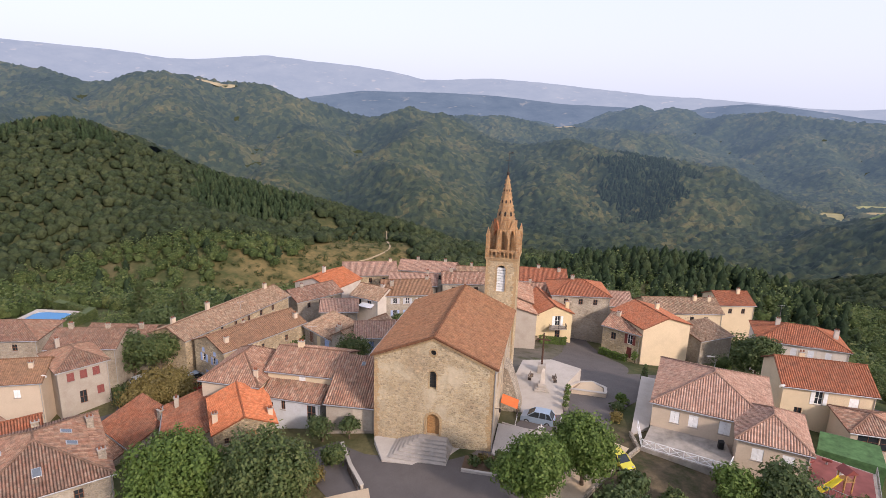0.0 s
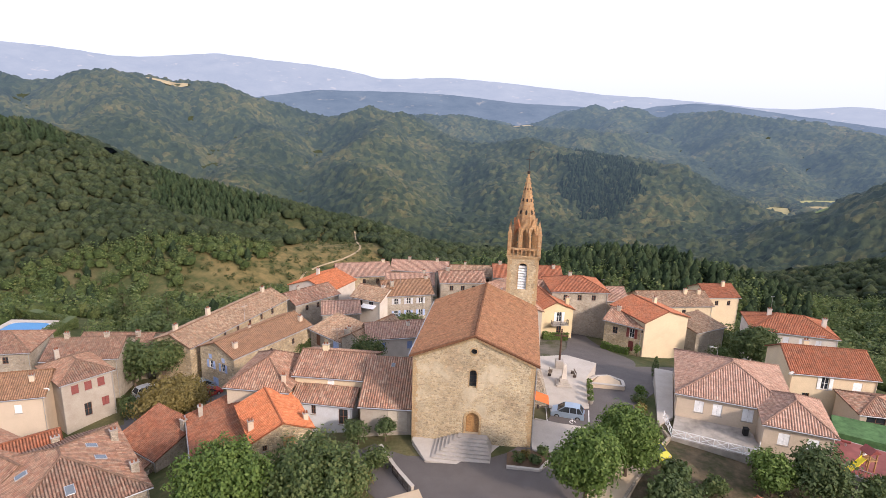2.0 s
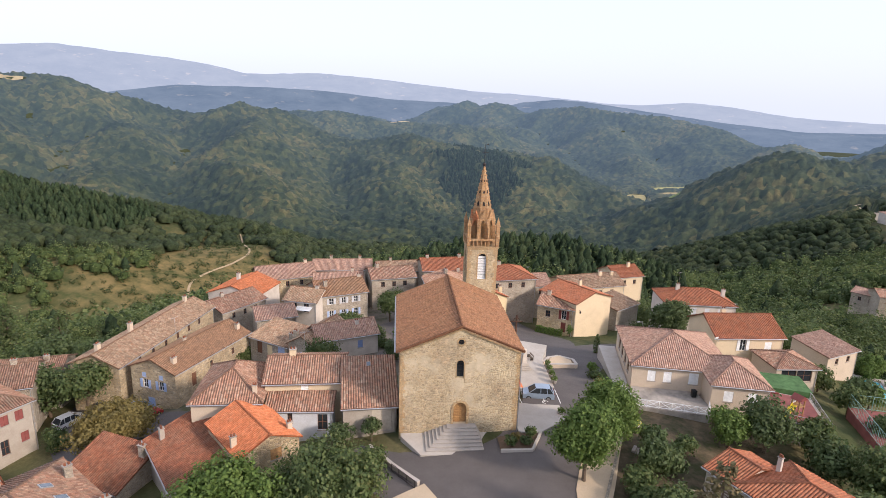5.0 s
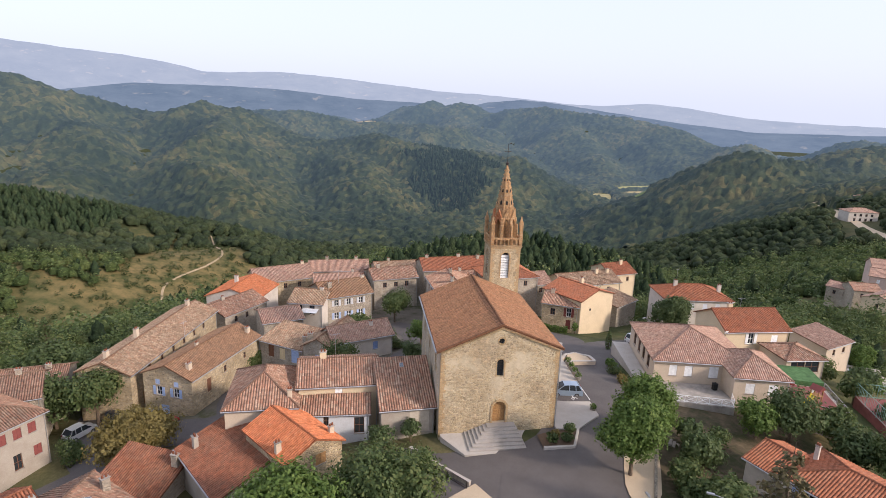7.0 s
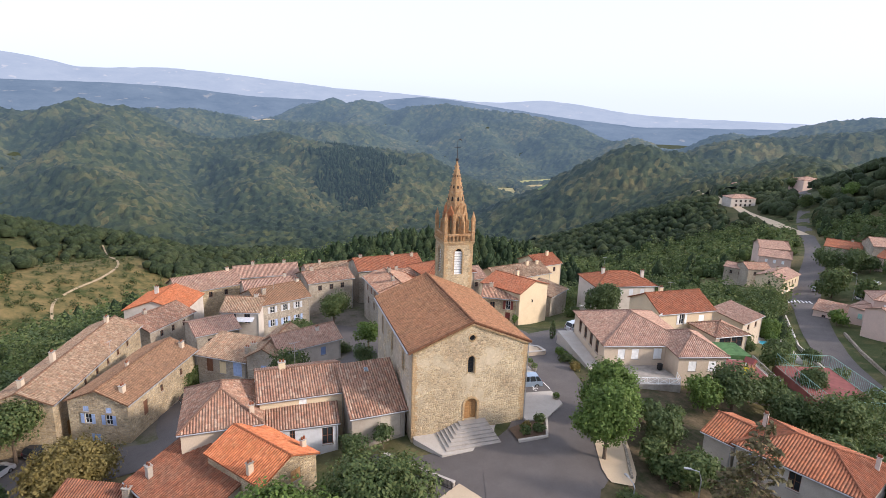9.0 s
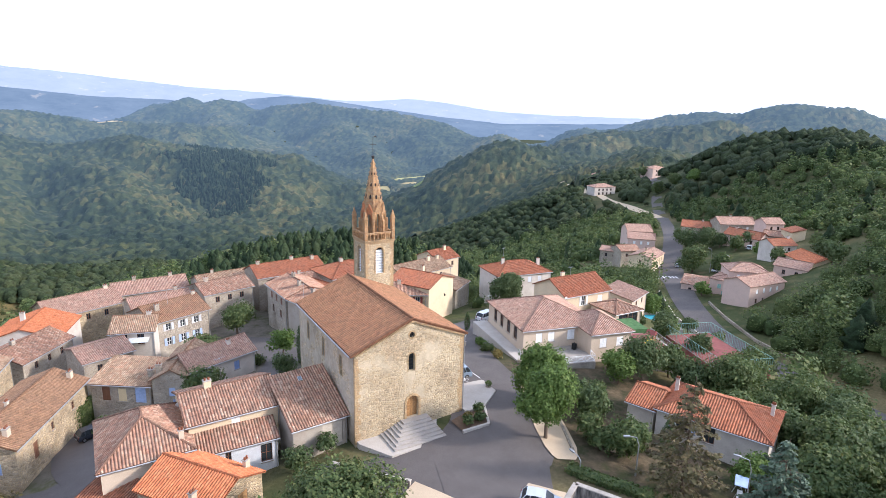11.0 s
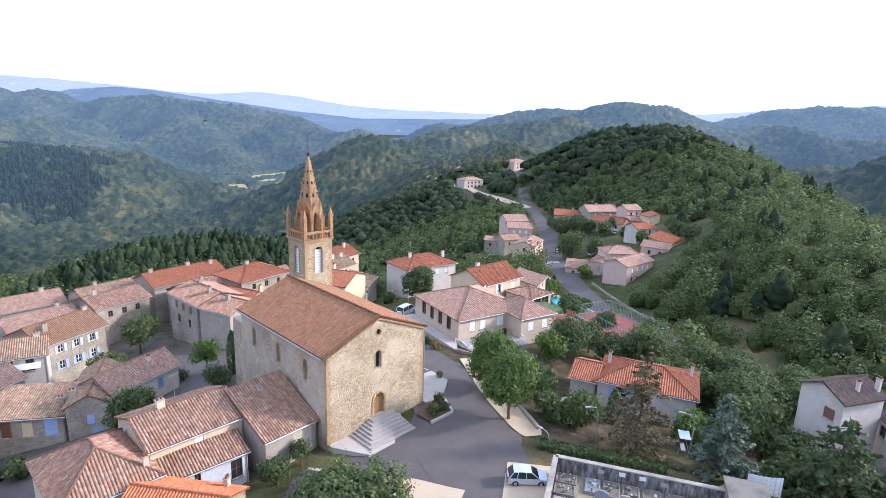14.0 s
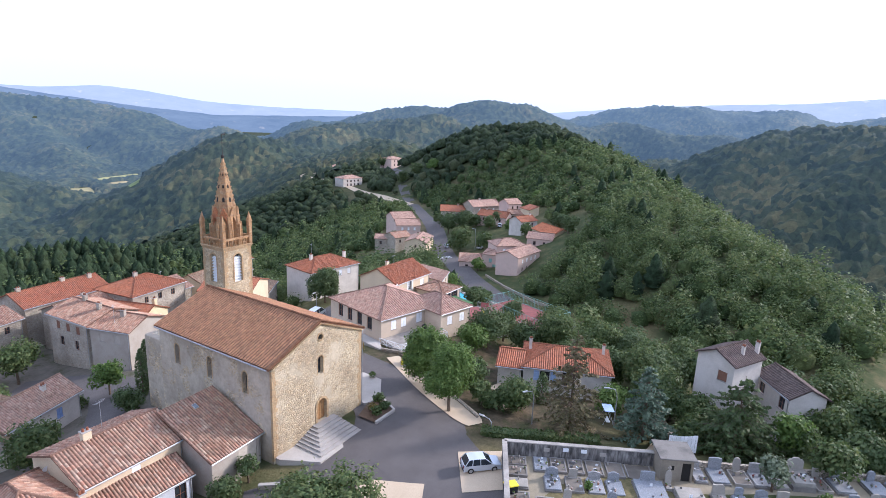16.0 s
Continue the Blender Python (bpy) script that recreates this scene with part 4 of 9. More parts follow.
def window_on(parent, o, u, n, a, b, z0, z1, style, sill=True):
    """Glass, frame, sill and shutters for one opening of a wall."""
    m = Matrix(((u[0], -n[0], 0, o[0]), (u[1], -n[1], 0, o[1]), (0, 0, 1, 0), (0, 0, 0, 1)))   # x along the wall, y inwards
    w, h = b - a, z1 - z0
    kind, paint = style
    if kind == "door":
        d = part("door", boxed(a, b, 0.1, 0.16, z0, z1, m=m), paint, parent)
        for x0, x1 in ((a + 0.08, a + w / 2 - 0.04), (a + w / 2 + 0.04, b - 0.08)):
            for c0, c1 in ((z0 + 0.15, z0 + h * 0.45), (z0 + h * 0.52, z1 - 0.12)):
                part("door_panel", boxed(x0, x1, 0.08, 0.1, c0, c1, m=m), paint, d)
        return
    if kind == "closed":
        k = max(4, int(h / 0.14))
        for x0, x1 in ((a + 0.02, a + w / 2 - 0.01), (a + w / 2 + 0.01, b - 0.02)):
            rim = [(0.1, z0), (0.1, z1)]
            for i in range(k):
                rim += [(0.06, z1 - h * i / k), (0.02, z1 - h * (i + 0.85) / k), (0.06, z1 - h * (i + 0.95) / k)]
            bm = bmesh.new()
            p, q = ([bm.verts.new(m @ Vector((xx, yy, zz))) for yy, zz in rim] for xx in (x0, x1))
            bm.faces.new(p)
            bm.faces.new(q[::-1])
            for i in range(len(rim)):
                j = (i + 1) % len(rim)
                bm.faces.new((p[j], p[i], q[i], q[j]))
            part("shutter", bm, paint, parent)
    else:
        g = part("window", boxed(a, b, 0.15, 0.17, z0, z1, m=m), M_GLASS, parent)
        bm = bmesh.new()
        t = 0.07
        for r in ((a, a + t, z0, z1), (b - t, b, z0, z1), (a, b, z0, z0 + t), (a, b, z1 - t, z1), (a + w / 2 - 0.035, a + w / 2 + 0.035, z0, z1), (a, b, z0 + h * 0.5 - 0.02, z0 + h * 0.5 + 0.02)):
            box(bm, r[0], r[1], 0.11, 0.148, r[2], r[3], m=m)
        part("frame", bm, M_WPAINT if kind != "dark" else M_BPAINT, g)
        if kind == "open":
            for x0, x1 in ((a - w / 2 - 0.05, a - 0.05), (b + 0.05, b + w / 2 + 0.05)):
                bm = bmesh.new()
                box(bm, x0, x1, -0.07, -0.02, z0, z1, m=m)
                for zz in (z0 + h * 0.2, z0 + h * 0.75):
                    box(bm, x0 + 0.03, x1 - 0.03, -0.095, -0.07, zz, zz + 0.1, m=m)
                part("shutter", bm, paint, parent)
    if sill:
        part("sill", boxed(a - 0.08, b + 0.08, -0.09, 0.1, z0 - 0.09, z0 - 0.003, m=m), M_STEP, parent)


def house(p0, p1, depth, eave, rise, kind, wall, roof, label, wins=(), chims=(), below=2.5, over=0.35, cat="house", group="village houses", base=None, skylights=()):
    """A house. p0-p1 is its front; it goes back to the left of that line. kind: gable (ridge along the front), cross (ridge away from it), hip or shed.
    wins: (face 0 front 1 right 2 back 3 left, place along 0..1, sill over the eave (negative), width, height, style)."""
    a, b = Vector(p0), Vector(p1)
    u = (b - a).normalized()
    L = (b - a).length
    back = Vector((-u.y, u.x))
    z0 = (min(ground_z(*(a + u * s * L + back * t * depth)) for s in (0, 1) for t in (0, 1)) if base is None else base) - 0.4
    m = Matrix(((u.x, back.x, 0, a.x), (u.y, back.y, 0, a.y), (0, 0, 1, 0), (0, 0, 0, 1)))
    org = m @ Matrix.Translation((L / 2, depth / 2, z0))
    NO_TREES.append((org.translation.x, org.translation.y, 0.55 * math.hypot(L, depth) + (6 if group != 'village houses' else 2)))
    e = thing("house", org, label, cat, group)
    sh = Matrix.Translation((-L / 2, -depth / 2, -z0))
    faces = [((0, 0), (1, 0), (0, -1), L), ((L, 0), (0, 1), (1, 0), depth), ((L, depth), (-1, 0), (0, 1), L), ((0, depth), (0, -1), (-1, 0), depth)]
    for fi, (o, uu, nn, ln) in enumerate(faces):
        holes, todo = [], []
        for w in wins:
            if w[0] != fi:
                continue
            c, zz = w[1] * ln, eave + w[2]
            h = (max(0.15, c - w[3] / 2), min(ln - 0.15, c + w[3] / 2), zz, min(zz + w[4], eave - 0.12))
            if h[1] - h[0] > 0.2 and h[3] - h[2] > 0.2:
                holes.append(h)
                todo.append((h, w[5]))
        bm = bmesh.new()
        hi = eave + (rise if kind == "shed" and fi == 2 else 0)
        panel(bm, o, uu, nn, ln, z0, hi, holes)
        P = lambda s, z: bm.verts.new((o[0] + uu[0] * s, o[1] + uu[1] * s, z))
        if (kind == "gable" and fi in (1, 3)) or (kind == "cross" and fi in (0, 2)):
            bm.faces.new((P(0, eave), P(ln, eave), P(ln / 2, eave + rise)))
        if kind == "shed" and fi == 1:
            bm.faces.new((P(0, eave), P(ln, eave), P(ln, eave + rise)))
        if kind == "shed" and fi == 3:
            bm.faces.new((P(0, eave), P(ln, eave), P(0, eave + rise)))
        bmesh.ops.transform(bm, matrix=sh, verts=bm.verts)
        wob = part("wall", bm, wall, e)
        for h, style in todo:
            oo = (o[0] - L / 2, o[1] - depth / 2)
            window_on(e, oo, uu, nn, h[0], h[1], h[2] - z0, h[3] - z0, style, style[0] != "door")
    o_ = over
    caps, planes = [], []
    if kind == "gable":
        dz = rise * o_ / (depth / 2)
        r0, r1 = (-o_, depth / 2, eave + rise + 0.12), (L + o_, depth / 2, eave + rise + 0.12)
        planes.append(((-o_, -o_, eave - dz + 0.12), (L + o_, -o_, eave - dz + 0.12), r1, r0))
        planes.append(((L + o_, depth + o_, eave - dz + 0.12), (-o_, depth + o_, eave - dz + 0.12), r0, r1))
        caps = [(r0, r1)]
    elif kind == "cross":
        dz = rise * o_ / (L / 2)
        r0, r1 = (L / 2, -o_, eave + rise + 0.12), (L / 2, depth + o_, eave + rise + 0.12)
        planes.append(((-o_, depth + o_, eave - dz + 0.12), (-o_, -o_, eave - dz + 0.12), r0, r1))
        planes.append(((L + o_, -o_, eave - dz + 0.12), (L + o_, depth + o_, eave - dz + 0.12), r1, r0))
        caps = [(r0, r1)]
    elif kind == "hip":
        hw = min(L, depth) / 2
        zt, zb = eave + rise + 0.12, eave - rise * o_ / hw + 0.12
        if L >= depth:
            r0, r1 = (hw, depth / 2, zt), (L - hw, depth / 2, zt)
        else:
            r0, r1 = (L / 2, hw, zt), (L / 2, depth - hw, zt)
        A, B, C, D = (-o_, -o_, zb), (L + o_, -o_, zb), (L + o_, depth + o_, zb), (-o_, depth + o_, zb)
        if L >= depth:
            planes.append((A, B, r1, r0))
            planes.append((C, D, r0, r1))
            planes.append((B, C, r1, r1))
            planes.append((D, A, r0, r0))
            caps = [(r0, r1), (r0, A), (r0, D), (r1, B), (r1, C)]
        else:
            planes.append((D, A, r0, r1))
            planes.append((B, C, r1, r0))
            planes.append((A, B, r0, r0))
            planes.append((C, D, r1, r1))
            caps = [(r0, r1), (r0, A), (r0, B), (r1, C), (r1, D)]
    else:
        k = rise / depth
        planes.append(((-o_, -o_, eave - k * o_ + 0.12), (L + o_, -o_, eave - k * o_ + 0.12), (L + o_, depth + 0.1, eave + rise + 0.12 + k * 0.1), (-o_, depth + 0.1, eave + rise + 0.12 + k * 0.1)))
    for pl in planes:
        bm = roof_plane(*pl, row=None if group == "houses of the next hamlet" else 0.3)
        bmesh.ops.transform(bm, matrix=sh, verts=bm.verts)
        rf = part("roof", bm, roof, e)
    for k, fu, fv, *sz in skylights:
        a_, b_, c_, d_ = map(Vector, planes[k])
        p = a_.lerp(b_, fu).lerp(d_.lerp(c_, fu), fv)
        ux = (b_ - a_).normalized()
        nz = ux.cross(d_ - a_).normalized()
        sm = sh @ Matrix.Translation(p) @ Matrix((ux, nz.cross(ux), nz)).transposed().to_4x4() @ Matrix.Diagonal((*(sz * 2 or (1, 1)), 1, 1))
        sk = part("skylight", boxed(-0.45, 0.45, -0.6, 0.6, -0.1, 0.13, 0.02, m=sm), M_METAL, e, "grey framed roof window")
        part("pane", boxed(-0.36, 0.36, -0.5, 0.5, 0.133, 0.145, m=sm), M_PANE, sk)
    for s, t in caps:
        bm = bmesh.new()
        s, t = Vector(s), Vector(t)
        k = max(2, int((t - s).length / 0.45))
        for i in range(k):
            p, q = s.lerp(t, i / k), s.lerp(t, (i + 1.06) / k)
            tube(bm, [p + Vector((0, 0, 0.03)), q + Vector((0, 0, 0.0))], [0.15, 0.12], 6)
        bmesh.ops.transform(bm, matrix=sh, verts=bm.verts)
        part("ridge_tiles", bm, roof, rf)
    # gutter and downpipe along the front eave, and chimneys
    if group != "houses of the next hamlet" and kind != "cross":
        bm = bmesh.new()
        zg = eave - rise * o_ / (depth if kind == "shed" else min(L, depth) / 2 if kind == "hip" else depth / 2) + 0.02
        tube(bm, [(-o_, -o_ - 0.07, zg), (L + o_, -o_ - 0.07, zg)], [0.08, 0.08], 6)
        bmesh.ops.transform(bm, matrix=sh, verts=bm.verts)
        part("gutter", bm, M_METAL, e)
        bm = bmesh.new()
        tube(bm, [(L - 0.15, -o_, zg), (L - 0.15, -0.07, zg - 0.35), (L - 0.15, -0.07, z0)], [0.05, 0.05, 0.05], 6)
        bmesh.ops.transform(bm, matrix=sh, verts=bm.verts)
        part("downpipe", bm, M_METAL, e)
    for ci in chims:
        cx, cy, top = ci[0] * L, ci[1] * depth, eave + ci[2]
        s = ci[3] if len(ci) > 3 else 0.38
        bm = boxed(cx - s, cx + s, cy - s * 0.75, cy + s * 0.75, eave - 0.2, top, 0.02)
        bmesh.ops.transform(bm, matrix=sh, verts=bm.verts)
        ch = part("chimney", bm, wall if wall != M_STONE else M_BEIGE, e)
        part("cap", boxed(cx - s - 0.07, cx + s + 0.07, cy - s * 0.75 - 0.07, cy + s * 0.75 + 0.07, top + 0.002, top + 0.08, 0.02, m=sh), M_CONC, ch)
        for q in (-0.5, 0.5):
            bm = bmesh.new()
            tube(bm, [(cx + q * s, cy, top + 0.083), (cx + q * s, cy, top + 0.36)], [0.13, 0.1], 8)
            bmesh.ops.transform(bm, matrix=sh, verts=bm.verts)
            part("chimney_pot", bm, R_RED, ch)
    return e


OPENW, CLOSEDW, DARKW = ("open", M_WPAINT), ("closed", M_WPAINT), ("dark", M_BPAINT)
DOORW = ("door", M_WOOD)


def row(face, n, sill, w, h, style, lo=0.12, hi=0.88):
    return [(face, lo + (hi - lo) * (i + 0.5) / n, sill, w, h, style) for i in range(n)]


# the houses beside and before the church
house((-6.6, 1.2), (-0.3, 1.7), 7.2, 2.7, 3.1, "shed", M_GREYP, R_OLD, "grey rendered outbuilding with old clay tiles against the church", [(0, 0.72, -3.2, 2.4, 2.7, ("closed", plain("weathered_boards", (0.42, 0.37, 0.3), 0.9)))], [], over=0.3, skylights=[(0, 0.5, 0.82, 0.55)])
house((-16.4, 5.0), (-6.9, 5.4), 8.4, 4.0, 1.6, "gable", M_CREAM, R_OLD, "old house with a mixed clay tile roof and one chimney", [(0, 0.5, -1.1, 0.9, 0.85, CLOSEDW)], [(0.3, 0.52, 2.5, 0.4)])
house((-15.9, 2.5), (-8.0, 2.4), 2.6, 1.7, 1.1, "shed", M_BLUEW, R_OLD, "whitewashed lean-to with a clay tile roof", [(0, 0.36, -1.6, 0.6, 1.4, ("dark", M_BPAINT)), (0, 0.85, -2.6, 1.2, 2.1, ("dark", M_BPAINT)), (0, 0.12, -2.4, 0.9, 1.6, ("dark", M_BPAINT))], [], over=0.25)
house((-24.4, 2.2), (-16.4, 2.4), 10.0, 3.0, 2.4, "hip", M_BEIGE, R_OLD, "old house with a hipped clay tile roof", [(3, 0.5, -2.2, 0.9, 1.2, DARKW)], [(0.9, 0.1, 1.6, 0.25)])
house((-16.4, -7.4), (-11.0, -3.3), 8.6, 1.9, 1.5, "cross", M_STONE, R_ORANGE, "stone house with a new bright orange tile roof", [(0, 0.6, -1.7, 1.3, 1.3, ("closed", M_WOOD)), (0, 0.2, -1.5, 0.5, 0.7, DARKW)], [(0.05, 0.25, 1.4, 0.3), (0.95, 0.18, 1.1, 0.28)], over=0.3)
house((-29.5, 1.5), (-23.2, -7.8), 7.0, -1.4, 2.5, "shed", M_GREYP, R_DARKRED, "house with a steep dark red tile roof", [], [(0.15, 0.2, 1.9, 0.35)])
house((-38.0, -1.0), (-30.6, -4.2), 6.0, -4.2, 2.0, "shed", M_STONEG, R_DARKRED, "low stone house with red tiles and an open porch", row(0, 2, -2.6, 1.2, 2.0, ("dark", M_BPAINT)), [(0.92, 0.75, 3.0, 0.38)])
house((-36.6, -3.6), (-32.0, -5.6), 2.6, -5.2, 0.9, "shed", M_STONEG, R_OLD, "open porch with a tiled lean-to roof", row(0, 1, -2.6, 3.4, 2.3, ("dark", M_BPAINT)), [])
house((-34.0, -22.4), (-25.4, -12.6), 15.0, -1.0, 2.6, "hip", M_STONEG, R_SHADED, "large old house with a patched weathered tile roof and skylights", row(1, 3, -1.9, 0.9, 1.3, DARKW) + row(0, 3, -2.0, 0.9, 1.2, DARKW), [(0.93, 0.7, 1.8, 0.38), (0.96, 0.2, 1.4, 0.4)], skylights=[(1, 0.35, 0.5), (1, 0.68, 0.55), (0, 0.5, 0.5), (2, 0.5, 0.4)])
house((-45.2, -18.2), (-37.6, -9.6), 8.0, -1.5, 1.9, "gable", M_STONEG, R_RED, "back wing of the old house with red clay tiles", row(1, 2, -1.9, 0.9, 1.3, DARKW), [(0.96, 0.3, 1.9, 0.4)])
house((-57, -13.2), (-40.5, -18.5), 9.5, -1.7, 2.3, "gable", M_STONEG, R_SHADED, "stone house wing with reddish clay tiles", row(0, 4, -1.8, 0.9, 1.3, DARKW), [])
# grey plaster and dimmed tiles paint in the shade on this pale house
house((-52.8, 7.2), (-49.2, 13.2), 9.0, -2.4, 1.6, "hip", M_GREYP, R_SHADED, "pale rendered house with closed dark red shutters", row(0, 3, -2.1, 1.0, 1.4, ("closed", M_RPAINT)) + [(0, 0.45, -6.2, 1.0, 2.1, ("dark", M_BPAINT)), (0, 0.8, -5.4, 1.0, 1.4, ("closed", M_RPAINT))], [(0.3, 0.8, 2.6, 0.3)])
house((-67, 0.5), (-54.6, 6.0), 8.0, -3.6, 2.1, "gable", M_BEIGE, R_BROWN, "house with a brown clay tile roof and a skylight", row(0, 3, -2.4, 0.9, 1.3, CLOSEDW), [(0.85, 0.3, 2.2, 0.33)], skylights=[(0, 0.45, 0.6)])
house((-63, 15), (-52.5, 18.5), 9.0, -3.2, 1.8, "gable", M_STONEG, R_SHADED, "old village house with mixed clay tiles", row(0, 3, -2.0, 0.9, 1.3, DARKW), [(0.2, 0.5, 2.8), (0.75, 0.5, 2.6)])
house((-66, 25), (-54, 27.5), 8.5, -6.2, 1.7, "gable", M_STONEG, R_SHADED, "stone house with a weathered tile roof", row(1, 2, -2.0, 0.9, 1.2, DARKW) + row(0, 3, -2.0, 0.9, 1.2, DARKW), [(0.8, 0.4, 2.4)])
house((-82, 13), (-68, 18), 9, -3.4, 2.0, "hip", M_STONEG, R_SHADED, "old house with a hipped clay tile roof", row(0, 3, -2.0, 0.9, 1.2, DARKW), [])
house((-84, -4), (-70, 0), 9, -3.0, 2.0, "gable", M_STONEG, R_BROWN, "old house with weathered brown tiles", row(0, 3, -2.0, 0.9, 1.2, DARKW), [])
# the long houses by the street
house((-42.6, 23.4), (-36.8, 50.5), 8.2, -2.7, 1.7, "gable", M_STONE, R_STONE, "long old stone house with a weathered tile roof", row(0, 6, -1.7, 0.8, 1.2, DARKW) + row(3, 2, -2.2, 0.9, 1.3, DARKW, 0.1, 0.9) + [(0, 0.12, -6.3, 1.2, 2.2, DOORW)], [(0.06, 0.55, 2.8), (0.36, 0.6, 3.0), (0.9, 0.5, 2.8)])
house((-33.2, 20.4), (-26.4, 36.6), 8.4, -2.4, 1.7, "gable", M_STONE, R_BROWN, "long stone house with pale blue shutters and a brown roof", row(3, 2, -3.2, 0.95, 1.4, ("open", M_LBLUE), 0.15, 0.85) + [(3, 0.3, -1.5, 0.8, 0.8, ("closed", M_LBLUE)), (3, 0.68, -1.5, 0.8, 0.8, ("closed", M_LBLUE)), (3, 0.42, -6.9, 1.4, 2.2, ("door", M_LBLUE)), (0, 0.45, -2.2, 0.7, 1.1, DARKW), (0, 0.22, -3.6, 1.0, 2.2, ("door", M_BPAINT)), (0, 0.75, -2.2, 0.7, 1.1, DARKW)], [(0.1, 0.2, 1.7), (0.95, 0.2, 1.7), (0.42, 0.55, 2.2, 0.25)])
house((-35.5, 52.0), (-29.0, 61.5), 8.5, -4.6, 1.6, "gable", M_STONEG, R_OLD, "old stone house with pinkish clay tiles", row(0, 3, -1.9, 0.8, 1.2, DARKW), [(0.3, 0.5, 2.4)])
house((-27.0, 45.0), (-20.0, 47.5), 8.0, -3.4, 1.2, "gable", M_STONEG, R_PINK, "low house with pinkish clay tiles", row(0, 2, -2.0, 0.8, 1.1, DARKW), [])
house((-26.0, 35.8), (-18.6, 31.0), 6.5, -2.8, 1.3, "shed", M_STONEG, R_STONE, "low courtyard building with a weathered tile roof", [(0, 0.25, -2.6, 1.2, 2.2, ("door", M_BPAINT)), (0, 0.52, -2.6, 1.2, 2.0, ("closed", M_YELLOW)), (0, 0.82, -2.7, 1.6, 2.3, ("door", M_LBLUE))], [(0.9, 0.3, 1.6)])
house((-18.4, 30.6), (-13.6, 28.4), 11.0, -1.7, 1.5, "cross", M_STONEG, R_STONE, "small stone house with pale blue shutters", [(0, 0.5, -2.6, 0.9, 1.3, ("closed", M_LBLUE)), (0, 0.62, -5.4, 1.3, 2.3, ("door", M_LBLUE))], [(0.12, 0.12, 1.7)])
house((-13.4, 29.4), (-3.6, 33.2), 6.0, -1.0, 1.7, "gable", M_WHITE, R_PINK, "small whitewashed house with a blue shutter and pinkish tiles", [(0, 0.7, -2.3, 0.9, 1.4, ("closed", M_BLUE)), (1, 0.5, -2.3, 0.8, 1.2, ("closed", M_LBLUE)), (0, 0.25, -2.3, 0.9, 1.4, ("closed", M_BLUE))], [(0.7, 0.35, 1.9, 0.3)])
# north side of the village
house((-42.0, 64.0), (-31.0, 61.0), 11, -4.2, 2.0, "cross", M_WHITE, R_ORANGE, "white rendered house with a new orange tile roof", [(0, 0.2, -2.3, 1.0, 1.3, ("closed", M_GPAINT)), (0, 0.75, -2.3, 1.0, 1.2, DARKW)], [(0.35, 0.55, 3.0)])
house((-23.2, 52.4), (-16.6, 50.6), 8.0, -1.8, 1.6, "gable", M_WHITE, R_STONE, "pale house with a weathered tile roof and an awning", row(0, 2, -2.3, 1.1, 1.9, DARKW), [(0.8, 0.5, 2.2)])
house((-16.4, 53.6), (-6.6, 57.6), 9.0, -1.6, 2.0, "gable", M_STONEG, R_BROWN, "tall grey stone house with a brown tile roof", row(0, 3, -2.0, 0.9, 1.3, ("open", M_BLUEW)) + row(0, 3, -4.8, 0.9, 1.4, ("open", M_LBLUE)), [(0.2, 0.3, 2.4), (0.95, 0.5, 2.6)])
house((-33, 72.5), (-20.5, 77.5), 9, -4.2, 2.2, "gable", M_STONE, R_PINK, "stone house with pinkish clay tiles", row(0, 3, -2.0, 0.8, 1.2, DARKW), [(0.9, 0.5, 2.9)])
house((-22, 84), (-7, 85), 8.5, -4.8, 1.7, "gable", M_STONEG, R_PINK, "old house with pinkish clay tiles", row(0, 3, -2.0, 0.9, 1.2, DARKW), [(0.3, 0.5, 2.6), (0.8, 0.5, 2.5)])
house((-6, 66), (4, 68.5), 8.5, -1.6, 1.5, "gable", M_STONEG, R_OLD, "old house with mixed clay tiles", row(0, 3, -2.0, 0.9, 1.2, DARKW), [(0.2, 0.5, 2.4)])
house((6, 72), (22, 74), 9, -1.2, 1.9, "gable", M_STONEG, R_RED, "house with a long red tile roof", row(0, 4, -2.0, 0.9, 1.2, DARKW), [(0.1, 0.5, 2.6), (0.6, 0.5, 2.6), (0.9, 0.4, 2.4)])
house((5.4, 61.5), (6.4, 51.0), 9, 0.6, 1.5, "gable", M_STONEG, R_OLD, "tall stone house with brown shutters", row(0, 3, -2.2, 1.0, 1.4, ("closed", M_BPAINT)) + row(0, 2, -5.0, 1.0, 1.6, DARKW), [(0.3, 0.5, 2.5), (0.8, 0.4, 2.3)])
house((6.6, 50.6), (9.0, 43.6), 8, 0.4, 1.4, "gable", M_GREYP, R_OLD, "old grey rendered house above the yard", row(0, 2, -2.2, 1.0, 1.4, ("closed", M_GREYP)) + [(3, 0.5, -2.2, 0.9, 1.2, DARKW)], [(0.5, 0.4, 2.2)])
house((19, 60), (31, 62), 10, 0.2, 2.0, "hip", M_STONEG, R_RED, "house with a red hipped roof", row(0, 3, -2.0, 0.9, 1.2, DARKW), [(0.4, 0.5, 2.8)])
house((-19, 66), (-8, 68), 8, -3.0, 1.6, "gable", M_STONEG, R_PINK, "old house with pale clay tiles in the village core", row(0, 3, -2.0, 0.8, 1.2, DARKW), [(0.8, 0.5, 2.4, 0.3)])
house((-5, 78), (7, 80), 8, -3.4, 1.6, "gable", M_STONEG, R_STONE, "old house with weathered tiles in the village core", row(0, 3, -2.0, 0.8, 1.2, DARKW), [(0.3, 0.5, 2.4, 0.3)])
